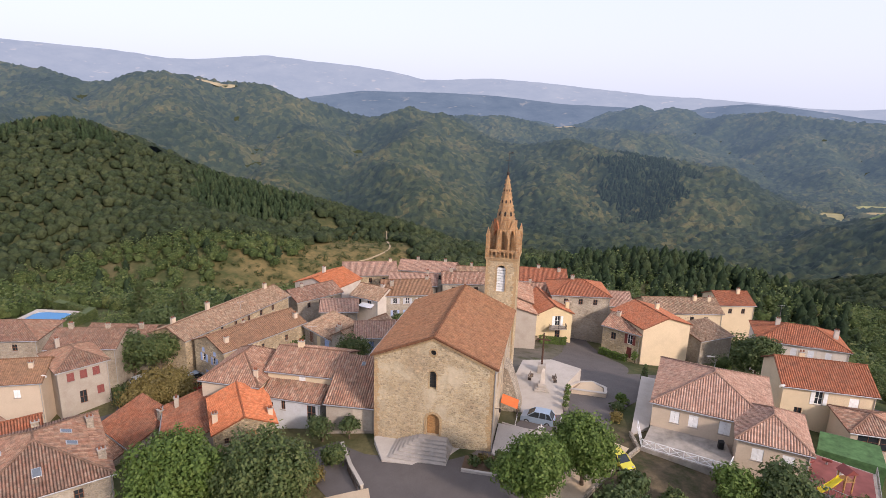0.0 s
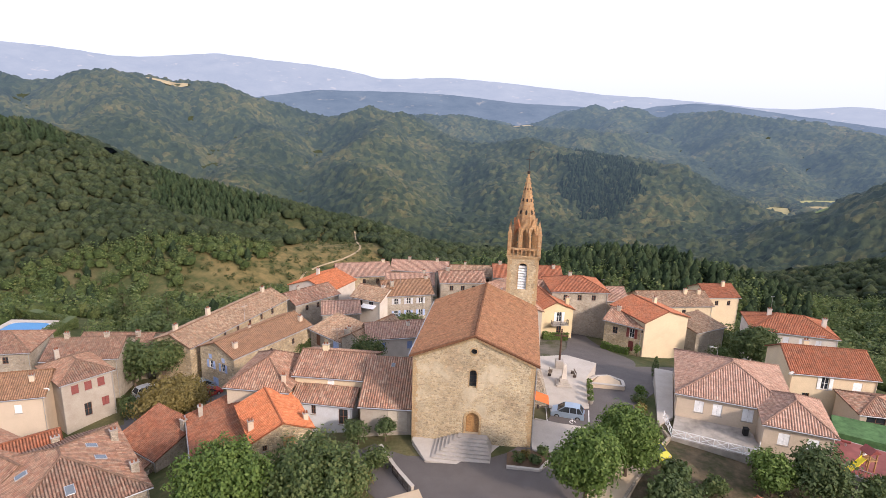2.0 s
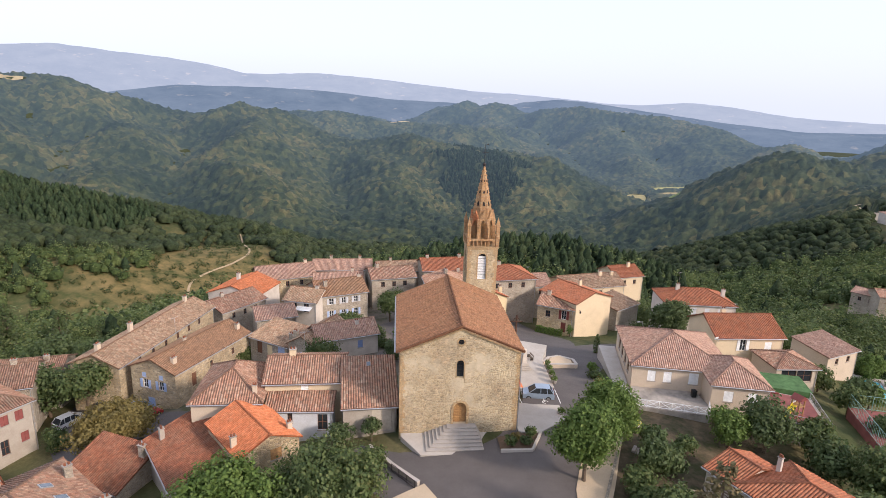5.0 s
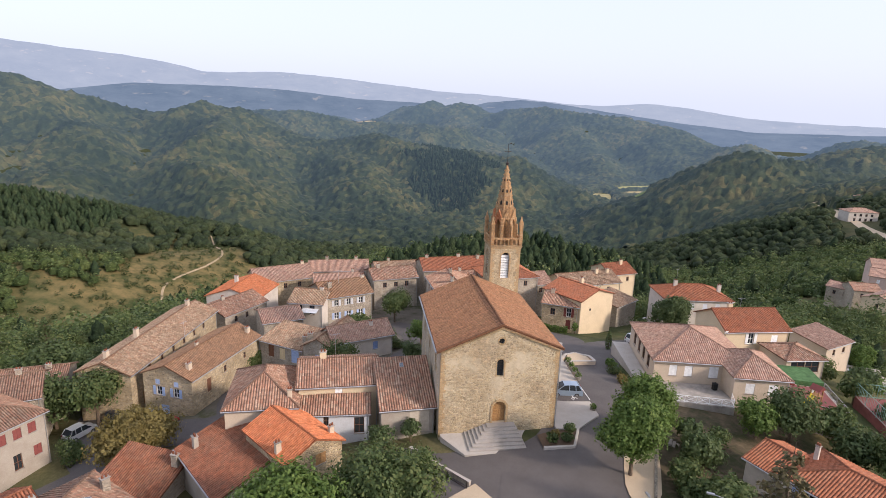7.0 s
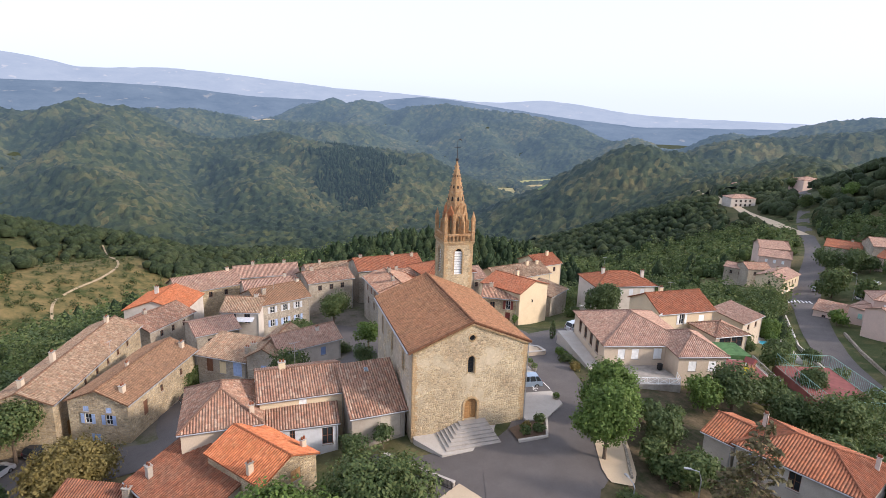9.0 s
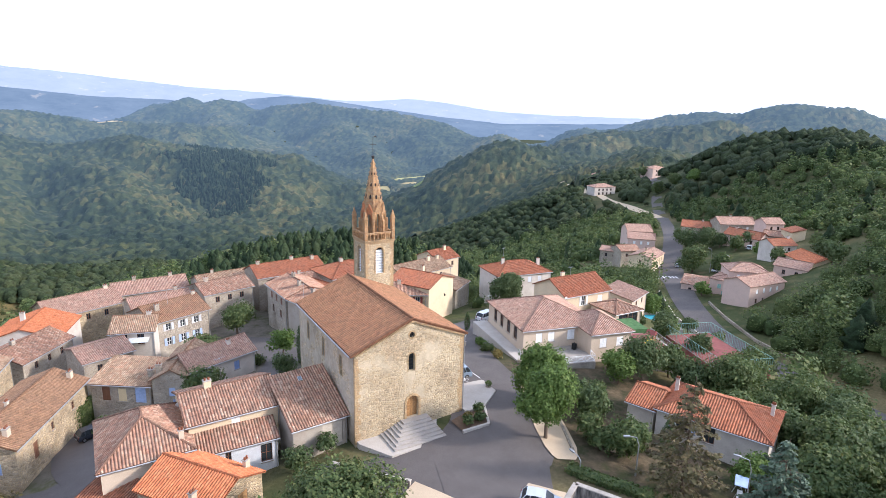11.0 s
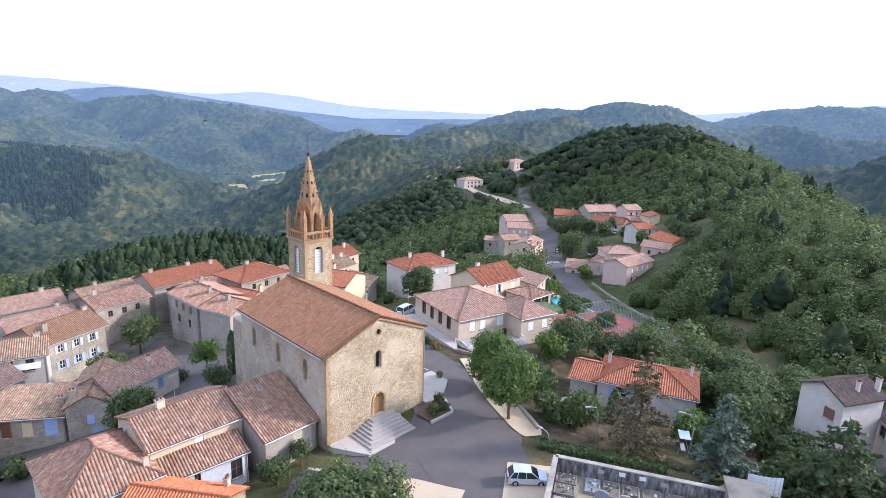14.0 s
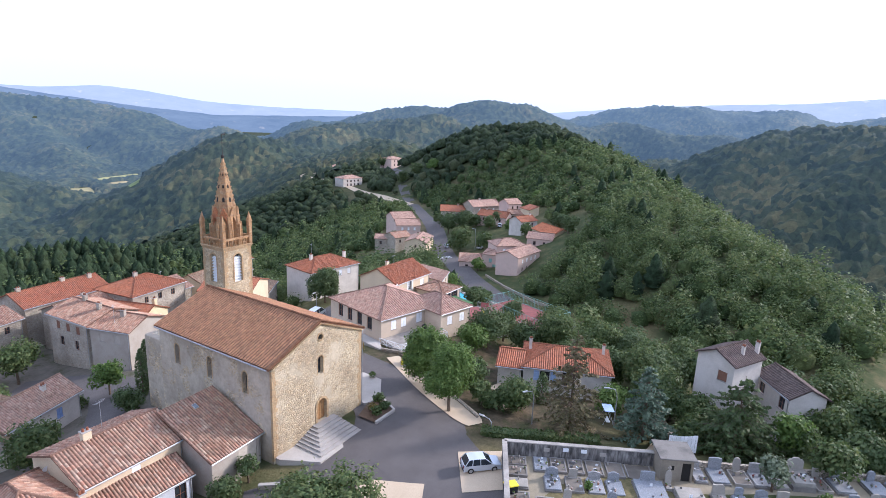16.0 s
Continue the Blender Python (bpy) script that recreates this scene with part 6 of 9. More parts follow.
    for k in range(4):
        m = T @ Matrix.Rotation(radians(90 * k), 4, 'Z') @ Matrix.Translation((-hw, -hw, 0))
        bm = arched_hole_wall(2 * hw, lambda x: 17.6, -6 if k else -6, [(hw, 12.9, 1.25, 3.9)], m, 0.7)
        put("tower_wall", bm, M_TOWER)
        for i in range(9):
            lv = bmesh.new()
            z = 13.0 + i * 0.4
            w = 0.6 if z < 16 else 0.6 * math.sqrt(max(0.1, 1 - ((z - 16.0) / 0.66) ** 2)) if z < 16.6 else 0.25
            for v in box(lv, hw - w, hw + w, -0.02, 0.3, -0.03, 0.03):
                p = v.co.copy()
                v.co = m @ Vector((p.x, p.y + 0.2, z + p.z - (0.3 - p.y) * 0.0 + (p.y - 0.15) * 0.7))
            put("louvre_slat", lv, M_WPAINT, label="pale sound louvre slat of the belfry")
        for bm in arch_ring(hw, 12.9, 1.25, 3.9, 0.2, -0.04, 0.15, m):
            put("opening_surround_stone", bm, M_ASHLAR)
        z = 5.0
        while z < 17.3:
            h, w = rng.uniform(0.3, 0.42), rng.choice((0.35, 0.6))
            put("corner_stone", boxed(-0.02, w, -0.02, 0.25, z, z + h - 0.02, 0.012, m=m), M_ASHLAR)
            put("corner_stone", boxed(2 * hw - w, 2 * hw - 0.03, -0.021, 0.25, z + 0.1, z + h + 0.08, 0.012, m=m), M_ASHLAR)
            z += h
    # near-black core stands for the shade behind the louvres
    put("belfry_core", boxed(tx - hw + 0.75, tx + hw - 0.75, ty - hw + 0.75, ty + hw - 0.75, 8, 17.3), M_DARK)
    bm = bmesh.new()
    for z, d, h in ((17.35, 0.06, 0.18), (17.53, 0.14, 0.2), (17.73, 0.22, 0.16)):
        box(bm, tx - hw - d, tx + hw + d, ty - hw - d, ty + hw + d, z, z + h - 0.004, 0.03)
    put("tower_cornice", bm, M_ASHLAR)
    # parapet with small arches
    R = hw + 0.06
    for k in range(4):
        m = T @ Matrix.Rotation(radians(90 * k), 4, 'Z')
        for i in range(8):
            bm = bmesh.new()
            x = -R + 0.25 + i * (2 * R - 0.5) / 7
            tube(bm, [m @ Vector((x, -R + 0.05, 17.9)), m @ Vector((x, -R + 0.05, 18.75))], [0.1, 0.085], 6)
            put("baluster", bm, M_SPIRE)
        for i in range(7):
            bm = bmesh.new()
            x = -R + 0.25 + (i + 0.5) * (2 * R - 0.5) / 7
            w = (2 * R - 0.5) / 14
            out = [(x - w, 18.6), (x - w, 18.86), (x + w, 18.86), (x + w, 18.6)] + [(x + 0.8 * w * math.cos(math.pi * j / 6), 18.58 + 0.8 * w * math.sin(math.pi * j / 6) * 0.8) for j in range(7)]
            prism(bm, out, -R - 0.03, -R + 0.13, m)
            put("balustrade_arch", bm, M_SPIRE)
        put("parapet_rail", boxed(-R - 0.05, R - 0.3, -R - 0.06, -R + 0.18, 18.864, 19.02, 0.02, m=m), M_SPIRE)
        # corner pinnacle
        bm = bmesh.new()
        pm = m @ Matrix.Translation((-R + 0.15, -R + 0.15, 0))
        box(bm, -0.26, 0.26, -0.26, 0.26, 17.9, 20.9, 0.04, m=pm)
        box(bm, -0.31, 0.31, -0.31, 0.31, 20.9, 21.05, 0.02, m=pm)
        tip = [bm.verts.new(pm @ Vector((x, y, 21.05))) for x, y in ((-0.28, -0.28), (0.28, -0.28), (0.28, 0.28), (-0.28, 0.28))]
        ap = bm.verts.new(pm @ Vector((0, 0, 22.3)))
        for i in range(4):
            bm.faces.new((tip[i], tip[(i + 1) % 4], ap))
        put("pinnacle", bm, M_SPIRE)
    # open octagonal lantern with gables, then the spire
    def oc_pt(r, k, z):
        a = math.pi / 8 + k * math.pi / 4
        return Vector((tx + r * math.cos(a), ty + r * math.sin(a), z))
    for k in range(8):
        bm = bmesh.new()
        a = math.pi / 8 + k * math.pi / 4
        pm = T @ Matrix.Translation((1.62 * math.cos(a), 1.62 * math.sin(a), 0)) @ Matrix.Rotation(a, 4, 'Z')
        box(bm, -0.42, 0.24, -0.22, 0.22, 17.9, 21.8, 0.03, m=pm)
        box(bm, 0.24, 0.5, -0.14, 0.14, 17.9, 20.8, 0.03, m=pm)
        put("lantern_pier", bm, M_SPIRE)
        # pointed gable over each opening
        b = a + math.pi / 8
        gm = T @ Matrix.Translation((1.5 * math.cos(b), 1.5 * math.sin(b), 0)) @ Matrix.Rotation(b + math.pi / 2, 4, 'Z')
        bm = bmesh.new()
        prism(bm, [(-0.66, 20.6), (-0.66, 21.6), (0, 23.0), (0.66, 21.6), (0.66, 20.6), (0.42, 20.6), (0.3, 21.2), (0, 21.75), (-0.3, 21.2), (-0.42, 20.6)], -0.16, 0.16, gm)
        fresh = k in (3, 4)
        put("lantern_gable", bm, M_FRESH if fresh else M_SPIRE, label="renewed orange stone gable of the lantern" if fresh else "")
    put("lantern_core", boxed(tx - 0.45, tx + 0.45, ty - 0.45, ty + 0.45, 17.9, 22.0), M_SPIRE)
    # fluted spire with crockets; small dark plates laid on it paint the shade of its openings
    bm = bmesh.new()
    lev = 14
    rings = []
    for j in range(lev + 1):
        t = j / lev
        z, r = 21.6 + t * 7.8, 1.55 * (1 - t) + 0.1
        rings.append([bm.verts.new(oc_pt(r, k, z)) for k in range(8)])
    for j in range(lev):
        for k in range(8):
            bm.faces.new((rings[j][k], rings[j][(k + 1) % 8], rings[j + 1][(k + 1) % 8], rings[j + 1][k]))
    bm.faces.new(rings[-1])
    sp = put("spire", bm, M_SPIRE, label="octagonal stone spire with crockets and dark plates for openings")
    for k in range(8):
        for j in range(12):
            t = (j + 0.6) / 13
            p = oc_pt(1.55 * (1 - t) + 0.13, k, 21.6 + t * 7.8) - B
            part("crocket", boxed(p.x - 0.065, p.x + 0.065, p.y - 0.065, p.y + 0.065, p.z - 0.08, p.z + 0.1, 0.02), M_SPIRE, sp)
    for k in range(8):
        for t in (0.3, 0.52, 0.72):
            b = (k + 1) * math.pi / 4
            r = (1.55 * (1 - t) + 0.1) * math.cos(math.pi / 8) + 0.012
            w = 0.34 * (1 - t) + 0.05
            gm = T @ Matrix.Translation((r * math.cos(b), r * math.sin(b), 21.6 + t * 7.8)) @ Matrix.Rotation(b + math.pi / 2, 4, 'Z') @ Matrix.Rotation(radians(-11), 4, 'X')
            bm = bmesh.new()
            prism(bm, [(-w / 2, -w), (w / 2, -w), (w / 2, w * 0.6), (0, w * 1.4), (-w / 2, w * 0.6)], -0.01, 0.02, gm)
            bmesh.ops.transform(bm, matrix=Matrix.Translation(-B), verts=bm.verts)
            part("opening_shade", bm, M_DARK, sp)
    bm = bmesh.new()
    tube(bm, [(tx, ty, 29.3), (tx, ty, 29.7), (tx, ty, 29.75)], [0.2, 0.24, 0.08], 8)
    tube(bm, [(tx, ty, 29.5), (tx, ty, 32.4)], [0.045, 0.03], 5)
    tube(bm, [(tx - 0.5, ty, 31.3), (tx + 0.5, ty, 31.3)], [0.035, 0.035], 5)
    tube(bm, [(tx, ty, 32.3), (tx + 0.5, ty + 0.1, 32.45), (tx + 0.6, ty + 0.1, 32.2)], [0.03, 0.1, 0.02], 5)
    put("weather_vane", bm, M_IRON)


church()


def slab(name, outline, z0, z1, material, label, category, kind="", bevel=0.0):
    bm = bmesh.new()
    a = [bm.verts.new((x, y, z0)) for x, y in outline]
    b = [bm.verts.new((x, y, z1)) for x, y in outline]
    if sum((p[0] - q[0]) * (p[1] + q[1]) for p, q in zip(outline, outline[1:] + outline[:1])) > 0:
        pass
    bm.faces.new(b)
    bm.faces.new(a[::-1])
    for i in range(len(a)):
        j = (i + 1) % len(a)
        bm.faces.new((a[i], a[j], b[j], b[i]))
    bmesh.ops.recalc_face_normals(bm, faces=bm.faces)
    return tagged(mesh_object(name, bm, material), label, category, kind=kind)


# terrace, steps and planter before the church
slab("terrace", [(0.2, 0.3), (0.2, -0.6), (2.4, -4.4), (11.2, -4.5), (11.2, -1.4), (14.2, -0.8), (14.2, 0.3)], -1.6, 0.02, M_PAVE, "pale paved terrace along the church front", "terrace", "structure")
st = thing("steps", pose(6.6, -1.8, 0), "worn stone steps up to the church door", "steps")
for i in range(7):
    k = i / 6.0
    bm = boxed(3.0 + 2.6 * k - 6.6, 9.6 - 0.6 * k - 6.6, -3.9 + 3.0 * k + 1.8, 0.0 + 1.8 - 0.01, 0.02 + 0.17 * i + (0.002 if i else 0), 0.02 + 0.17 * (i + 1), 0.02)
    part("step", bm, M_STEP, st)
pl = thing("planter", pose(13.6, -2.6, 0), "low walled flower bed with shrubs beside the terrace", "planter")
bm = bmesh.new()
for a, b in (((-2.2, -1.9), (1.4, -1.9)), ((1.4, -1.9), (3.2, 1.7)), ((3.2, 1.7), (0.8, 1.7))):
    d = Vector(b) - Vector(a)
    m = Matrix.Translation((*a, 0)) @ Matrix.Rotation(math.atan2(d.y, d.x), 4, 'Z')
    box(bm, 0, d.length, -0.15, 0.15, -1.2, 0.62, 0.03, m=m)
part("kerb", bm, M_PAVE, pl)
bm = bmesh.new()
vs = [bm.verts.new(p) for p in ((-2.2, -1.9, 0.45), (1.4, -1.9, 0.45), (3.2, 1.7, 0.45), (0.5, 1.7, 0.45), (-2.2, 0.8, 0.45))]
bm.faces.new(vs)
part("soil", bm, plain("soil", (0.12, 0.08, 0.05), 0.95), pl)

# ---- trees and shrubs ----


def leaf_mesh(name, centres, normals, size, material, rng, parent):
    """Leaves as small bent quads at the given places, facing roughly along the normals."""
    n = len(centres)
    nv = normals + rng.normal(0, 0.55, (n, 3))
    nv /= np.linalg.norm(nv, axis=1)[:, None] + 1e-9
    ref = np.where(np.abs(nv[:, 2:3]) < 0.9, np.array([[0, 0, 1.0]]), np.array([[1.0, 0, 0]]))
    a = np.cross(nv, ref)
    a /= np.linalg.norm(a, axis=1)[:, None] + 1e-9
    b = np.cross(nv, a)
    t = rng.uniform(0, 2 * np.pi, (n, 1))
    p, q = a * np.cos(t) + b * np.sin(t), b * np.cos(t) - a * np.sin(t)
    s = (size * rng.uniform(0.6, 1.3, n))[:, None]
    v = np.stack([centres - p * s, centres - q * s * 0.6 + nv * s * 0.15, centres + p * s, centres + q * s * 0.6 + nv * s * 0.15], 1).reshape(-1, 3)
    f = np.arange(4 * n).reshape(-1, 4)
    ob = from_arrays(name, v, f, material, smooth=False)
    ob.parent = parent
    return ob


def tree(x, y, h, r, material, label, seed, trunk=0.28, leaf=0.23, lobes=11, density=0.6, category="tree", z=None, flat=0.8, name="tree"):
    """A broadleaf tree: tapered trunk with limbs, and a crown of many leaves in uneven lobes."""
    rng = np.random.RandomState(seed)
    gz = ground_z(x, y) if z is None else z
    e = thing(name, pose(x, y, gz), label, category)
    NO_TREES.append((x, y, r * 0.8))
    base = h * trunk
    ch = h - base
    cs, rs = [], []
    for i in range(lobes):
        t = rng.uniform(0, 2 * np.pi)
        k = rng.uniform(0.1, 0.62) if i else 0.0
        zz = base + ch * rng.uniform(0.25, 0.78) if i else base + ch * 0.55
        lr = r * rng.uniform(0.36, 0.58) if i else r * 0.72
        taper = 1 - 0.55 * max(0, (zz - base) / ch - 0.45)
        cs.append((k * 1.1 * r * math.cos(t) * taper, k * r * math.sin(t) * taper, min(zz, h - lr * flat)))
        rs.append(lr)
    # trunk and limbs
    bm = bmesh.new()
    bend = rng.uniform(-0.15, 0.15, 2) * r * 0.3
    tube(bm, [(0, 0, -0.4), (bend[0] * 0.4, bend[1] * 0.4, base * 0.6), (bend[0], bend[1], base + ch * 0.35), (0, 0, base + ch * 0.7)], [0.055 * r + 0.06, 0.045 * r + 0.04, 0.03 * r + 0.03, 0.02], 7)
    for c in cs[1:6]:
        st_ = Vector((bend[0] * 0.8, bend[1] * 0.8, base + ch * 0.1))
        tube(bm, [st_, st_.lerp(Vector(c), 0.5) + Vector((0, 0, 0.15)), c], [0.025 * r + 0.03, 0.018 * r + 0.02, 0.02], 5)
    part("trunk", bm, M_BARK, e)
    pts, nrm = [], []
    for c, lr in zip(cs, rs):
        n = int(density * 26 * lr * lr / (leaf * leaf * 2.2))
        d = rng.normal(0, 1, (n, 3))
        d /= np.linalg.norm(d, axis=1)[:, None]
        lump = 1 + 0.3 * np.sin(d[:, 0] * 7 + c[0] * 5) * np.sin(d[:, 1] * 6 + c[1] * 3) + 0.14 * np.sin(d[:, 2] * 9 + c[2])
        rad = lr * rng.uniform(0.72, 1.06, n) * lump
        p = np.array(c) + d * rad[:, None] * np.array([1, 1, flat])
        ok = p[:, 2] > base * 0.7
        pts.append(p[ok])
        nrm.append(d[ok] + np.array([0, 0, 0.3]))
    leaf_mesh("crown", np.concatenate(pts), np.concatenate(nrm), leaf, material, rng, e)
    return e


def cypress(x, y, h, r, label, seed, material=None, z=None):
    rng = np.random.RandomState(seed)
    gz = ground_z(x, y) if z is None else z
    e = thing("cypress", pose(x, y, gz), label, "tree")
    bm = bmesh.new()
    tube(bm, [(0, 0, -0.3), (0, 0, h * 0.8)], [0.14, 0.04], 6)
    part("trunk", bm, M_BARK, e)
    n = int(900 * h * r / 4)
    t = rng.uniform(0.03, 1, n)
    rad = r * np.sin(np.pi * np.clip(t * 0.86 + 0.14, 0, 1)) ** 0.6 * rng.uniform(0.8, 1.1, n)
    a = rng.uniform(0, 2 * np.pi, n)
    p = np.stack([rad * np.cos(a), rad * np.sin(a), t * h], 1)
    leaf_mesh("crown", p, np.stack([np.cos(a), np.sin(a), np.full(n, 0.5)], 1), 0.16, material or L_DARK, rng, e)


def spruce(x, y, h, r, material, label, seed, sparse=1.0, z=None):
    """A conifer with whorls of drooping boughs, each a fan of needle sprays."""
    rng = np.random.RandomState(seed)
    gz = ground_z(x, y) if z is None else z
    e = thing("conifer", pose(x, y, gz), label, "tree")
    NO_TREES.append((x, y, r * 0.8))
    bm = bmesh.new()
    tube(bm, [(0, 0, -0.4), (0.05, 0, h * 0.5), (0, 0, h)], [0.2, 0.12, 0.02], 7)
    pts, nrm = [], []
    whorls = int(h * 2.1)
    for k in range(whorls):
        t = 0.1 + 0.89 * k / whorls
        ln = r * (1 - t) ** 0.8 * rng.uniform(0.85, 1.12) + 0.15
        for j in range(rng.randint(6, 9)):
            if rng.rand() > sparse + 0.25:
                continue
            a = rng.uniform(0, 2 * np.pi)
            l = ln * rng.uniform(0.7, 1.1)
            zb = t * h + rng.uniform(-0.15, 0.15)
            d = np.array([math.cos(a), math.sin(a)])
            n = max(6, int(l * 16 * sparse))
            s = np.sqrt(rng.uniform(0.03, 1, n))
            drop = -0.12 * l * s - 0.28 * l * s * s + 0.22 * l * s ** 4
            side = rng.normal(0, 0.16, n) * l * (1.1 - s)
            pts.append(np.stack([d[0] * s * l - d[1] * side, d[1] * s * l + d[0] * side, zb + drop - rng.uniform(0, 0.18, n)], 1))
            nrm.append(np.tile([d[0] * 0.25, d[1] * 0.25, 1.0], (n, 1)))
            if l > 1.0:
                tube(bm, [(0, 0, zb), (d[0] * l * 0.55, d[1] * l * 0.55, zb - 0.13 * l), (d[0] * l, d[1] * l, zb - 0.2 * l)], [0.035, 0.025, 0.01], 4, False)
    part("trunk", bm, M_BARK, e)
    leaf_mesh("foliage", np.concatenate(pts), np.concatenate(nrm), 0.26, material, rng, e)


def shrub(x, y, h, r, material, label, seed, z=None, category="shrub", name="shrub"):
    return tree(x, y, h, r, material, label, seed, trunk=0.05, leaf=0.17, lobes=6, category=category, z=z, name=name)


def hedge(p0, p1, w, h, material, label, seed, z=None):
    rng = np.random.RandomState(seed)
    a, b = np.array(p0, float), np.array(p1, float)
    L = np.linalg.norm(b - a)
    u = (b - a) / L
    nn = np.array([-u[1], u[0]])
    n = int(L * (w + 2 * h) * 34)
    s, side = rng.uniform(0, L, n), rng.randint(0, 3, n)
    off = np.where(side == 0, -w / 2, np.where(side == 1, w / 2, rng.uniform(-w / 2, w / 2, n)))
    zz = np.where(side == 2, h, rng.uniform(0, h, n)) * (1 + 0.12 * np.sin(s * 1.9) * np.sin(s * 0.7 + 1))
    xy = a + u * s[:, None] + nn * (off + rng.normal(0, 0.08, n))[:, None]
    mid = (a + b) / 2
    gz = ground_z(*mid) if z is None else z
    e = thing("hedge", pose(mid[0], mid[1], gz), label, "hedge")
    g = land(xy[:, 0], xy[:, 1]) if z is None else np.full(n, gz)
    p = np.column_stack([xy - mid, zz + g - gz])
    nr = np.where((side == 2)[:, None], [0, 0, 1.0], np.column_stack([nn * np.sign(off)[:, None], np.full(n, 0.3)]))
    leaf_mesh("leaves", p, nr, 0.18, material, rng, e)
    m = Matrix.Translation((a[0] - mid[0], a[1] - mid[1], 0)) @ Matrix.Rotation(math.atan2(u[1], u[0]), 4, 'Z')
    part("branchwork", boxed(0.1, L - 0.1, -w / 2 + 0.15, w / 2 - 0.15, -0.5, h - 0.2, m=m), L_DARK, e)


tree(19.2, -9.8, 10.4, 3.8, L_BRIGHT, "tall bright green lime tree on the gravel strip", 1, 0.1, 0.17, 16, 0.85)
tree(24.2, -3.2, 9.2, 3.9, L_BRIGHT, "round green lime tree on the gravel strip", 2, 0.12, 0.17, 15, 0.85)
tree(-7.4, -13.0, 9.6, 5.6, L_GREEN, "broad dark green tree below the square", 3, 0.12, 0.19, 18, 1.0, z=-2.4)
tree(-14.6, -15.0, 9.4, 5.2, L_BRIGHT, "broad bright green tree below the square", 4, 0.12, 0.19, 17, 0.95, z=-3.0)
shrub(-3.2, 0.2, 3.4, 1.5, L_DARK, "dark shrub beside the outbuilding", 5)
shrub(-6.4, -0.6, 3.4, 2.0, L_DARK, "dark shrub beside the outbuilding", 6)
shrub(-2.6, -5.5, 2.4, 1.8, L_GREEN, "low shrubs on the bank beside the square", 7)
shrub(-4.2, -9.0, 2.2, 2.0, L_RUST, "yellowing shrubs on the bank", 8)
tree(-37.8, 10.4, 6.2, 5.2, L_RUST, "broad yellow-brown flowering tree in the street", 9, 0.12, 0.2, 14, 0.7, flat=0.6)
tree(-47.2, 22.4, 9.0, 4.2, L_GREEN, "dark green leafy street tree", 10, 0.2, 0.24)
tree(-53.5, 23.5, 9.0, 3.8, L_DARK, "dark tree behind the houses", 11, 0.2, 0.3)
tree(-51, 33, 9.0, 4.2, L_GREEN, "tree behind the long stone house", 12, 0.15, 0.24)
tree(-54, 40, 9.5, 4.4, L_DARK, "dark tree behind the long stone house", 157, 0.15, 0.24)
tree(-49.5, 45, 8.5, 4.0, L_GREEN, "tree on the slope behind the long house", 158, 0.15, 0.24)
tree(-50, 28.5, 8.0, 3.4, L_DARK, "dark tree beside the long stone house", 159, 0.15, 0.24)
tree(-46, 53, 8.0, 4.0, L_GREEN, "tree on the slope behind the long house", 160, 0.15, 0.24)
tree(-62, 40, 10, 4.6, L_DARK, "dark leafy tree on the slope", 13, 0.2, 0.3)
shrub(-46.5, 12.5, 3.0, 2.0, L_GREEN, "yellow-green shrub by the street", 14)
shrub(-24.4, 26.8, 3.0, 2.0, L_DARK, "clipped round shrub in the courtyard", 15)
tree(-12.6, 25.2, 6.0, 3.3, L_GREEN, "spreading tree before the small white house", 16, 0.2, 0.22)
hedge((-29.8, 31.5), (-25.5, 38.0), 1.4, 3.4, L_GREEN, "ivy hanging over the end of the long house", 17)
tree(1.6, 36.0, 5.2, 2.3, L_BRIGHT, "small bright green tree in the yard", 18)
tree(-1.8, 56.8, 7.0, 3.4, L_GREEN, "green leafy tree behind the yard", 19)
tree(-9.5, 47.0, 5.0, 3.2, L_GREEN, "green leafy tree between the old houses", 20)
shrub(-15, 42, 3.0, 3.0, L_BRIGHT, "bright green garden shrubs", 21)
shrub(-19, 40, 2.6, 2.6, L_BRIGHT, "bright green garden shrubs", 22)
shrub(-4.5, 42, 3.4, 2.4, L_GREEN, "garden shrubs by the yard", 23)
shrub(-0.6, 27.0, 3.6, 2.2, L_DARK, "dark shrub against the church wall", 24)
cypress(4.6, 31.4, 7.6, 0.8, "slender dark cypress behind the church", 25)
cypress(3.0, 29.8, 7.0, 0.8, "slender dark cypress behind the church", 26)
shrub(-3.0, 36.4, 2.0, 1.6, L_GREEN, "low shrubs in the yard", 27)
tree(56.0, 46.6, 8.2, 3.9, L_DARK, "round dense dark green tree by the lane", 28, 0.12, 0.24, 14, 1.3)
tree(66, 43, 5.5, 2.0, L_DARK, "small dark green tree by the house", 29)
for i, (x, y, h, r) in enumerate(((70, 22, 5, 2.6), (72, 16, 5.5, 3), (77, 19, 4.6, 2.5), (67, 12, 5, 2.6), (84, 36, 6, 3), (90, 34, 5.5, 2.8), (80, 10, 4.5, 2.2), (88, 22, 4, 2.2))):
    tree(x, y, h, r, (L_GREEN, L_DARK, L_BRIGHT)[i % 3], "leafy garden tree beside the swimming pool", 30 + i)
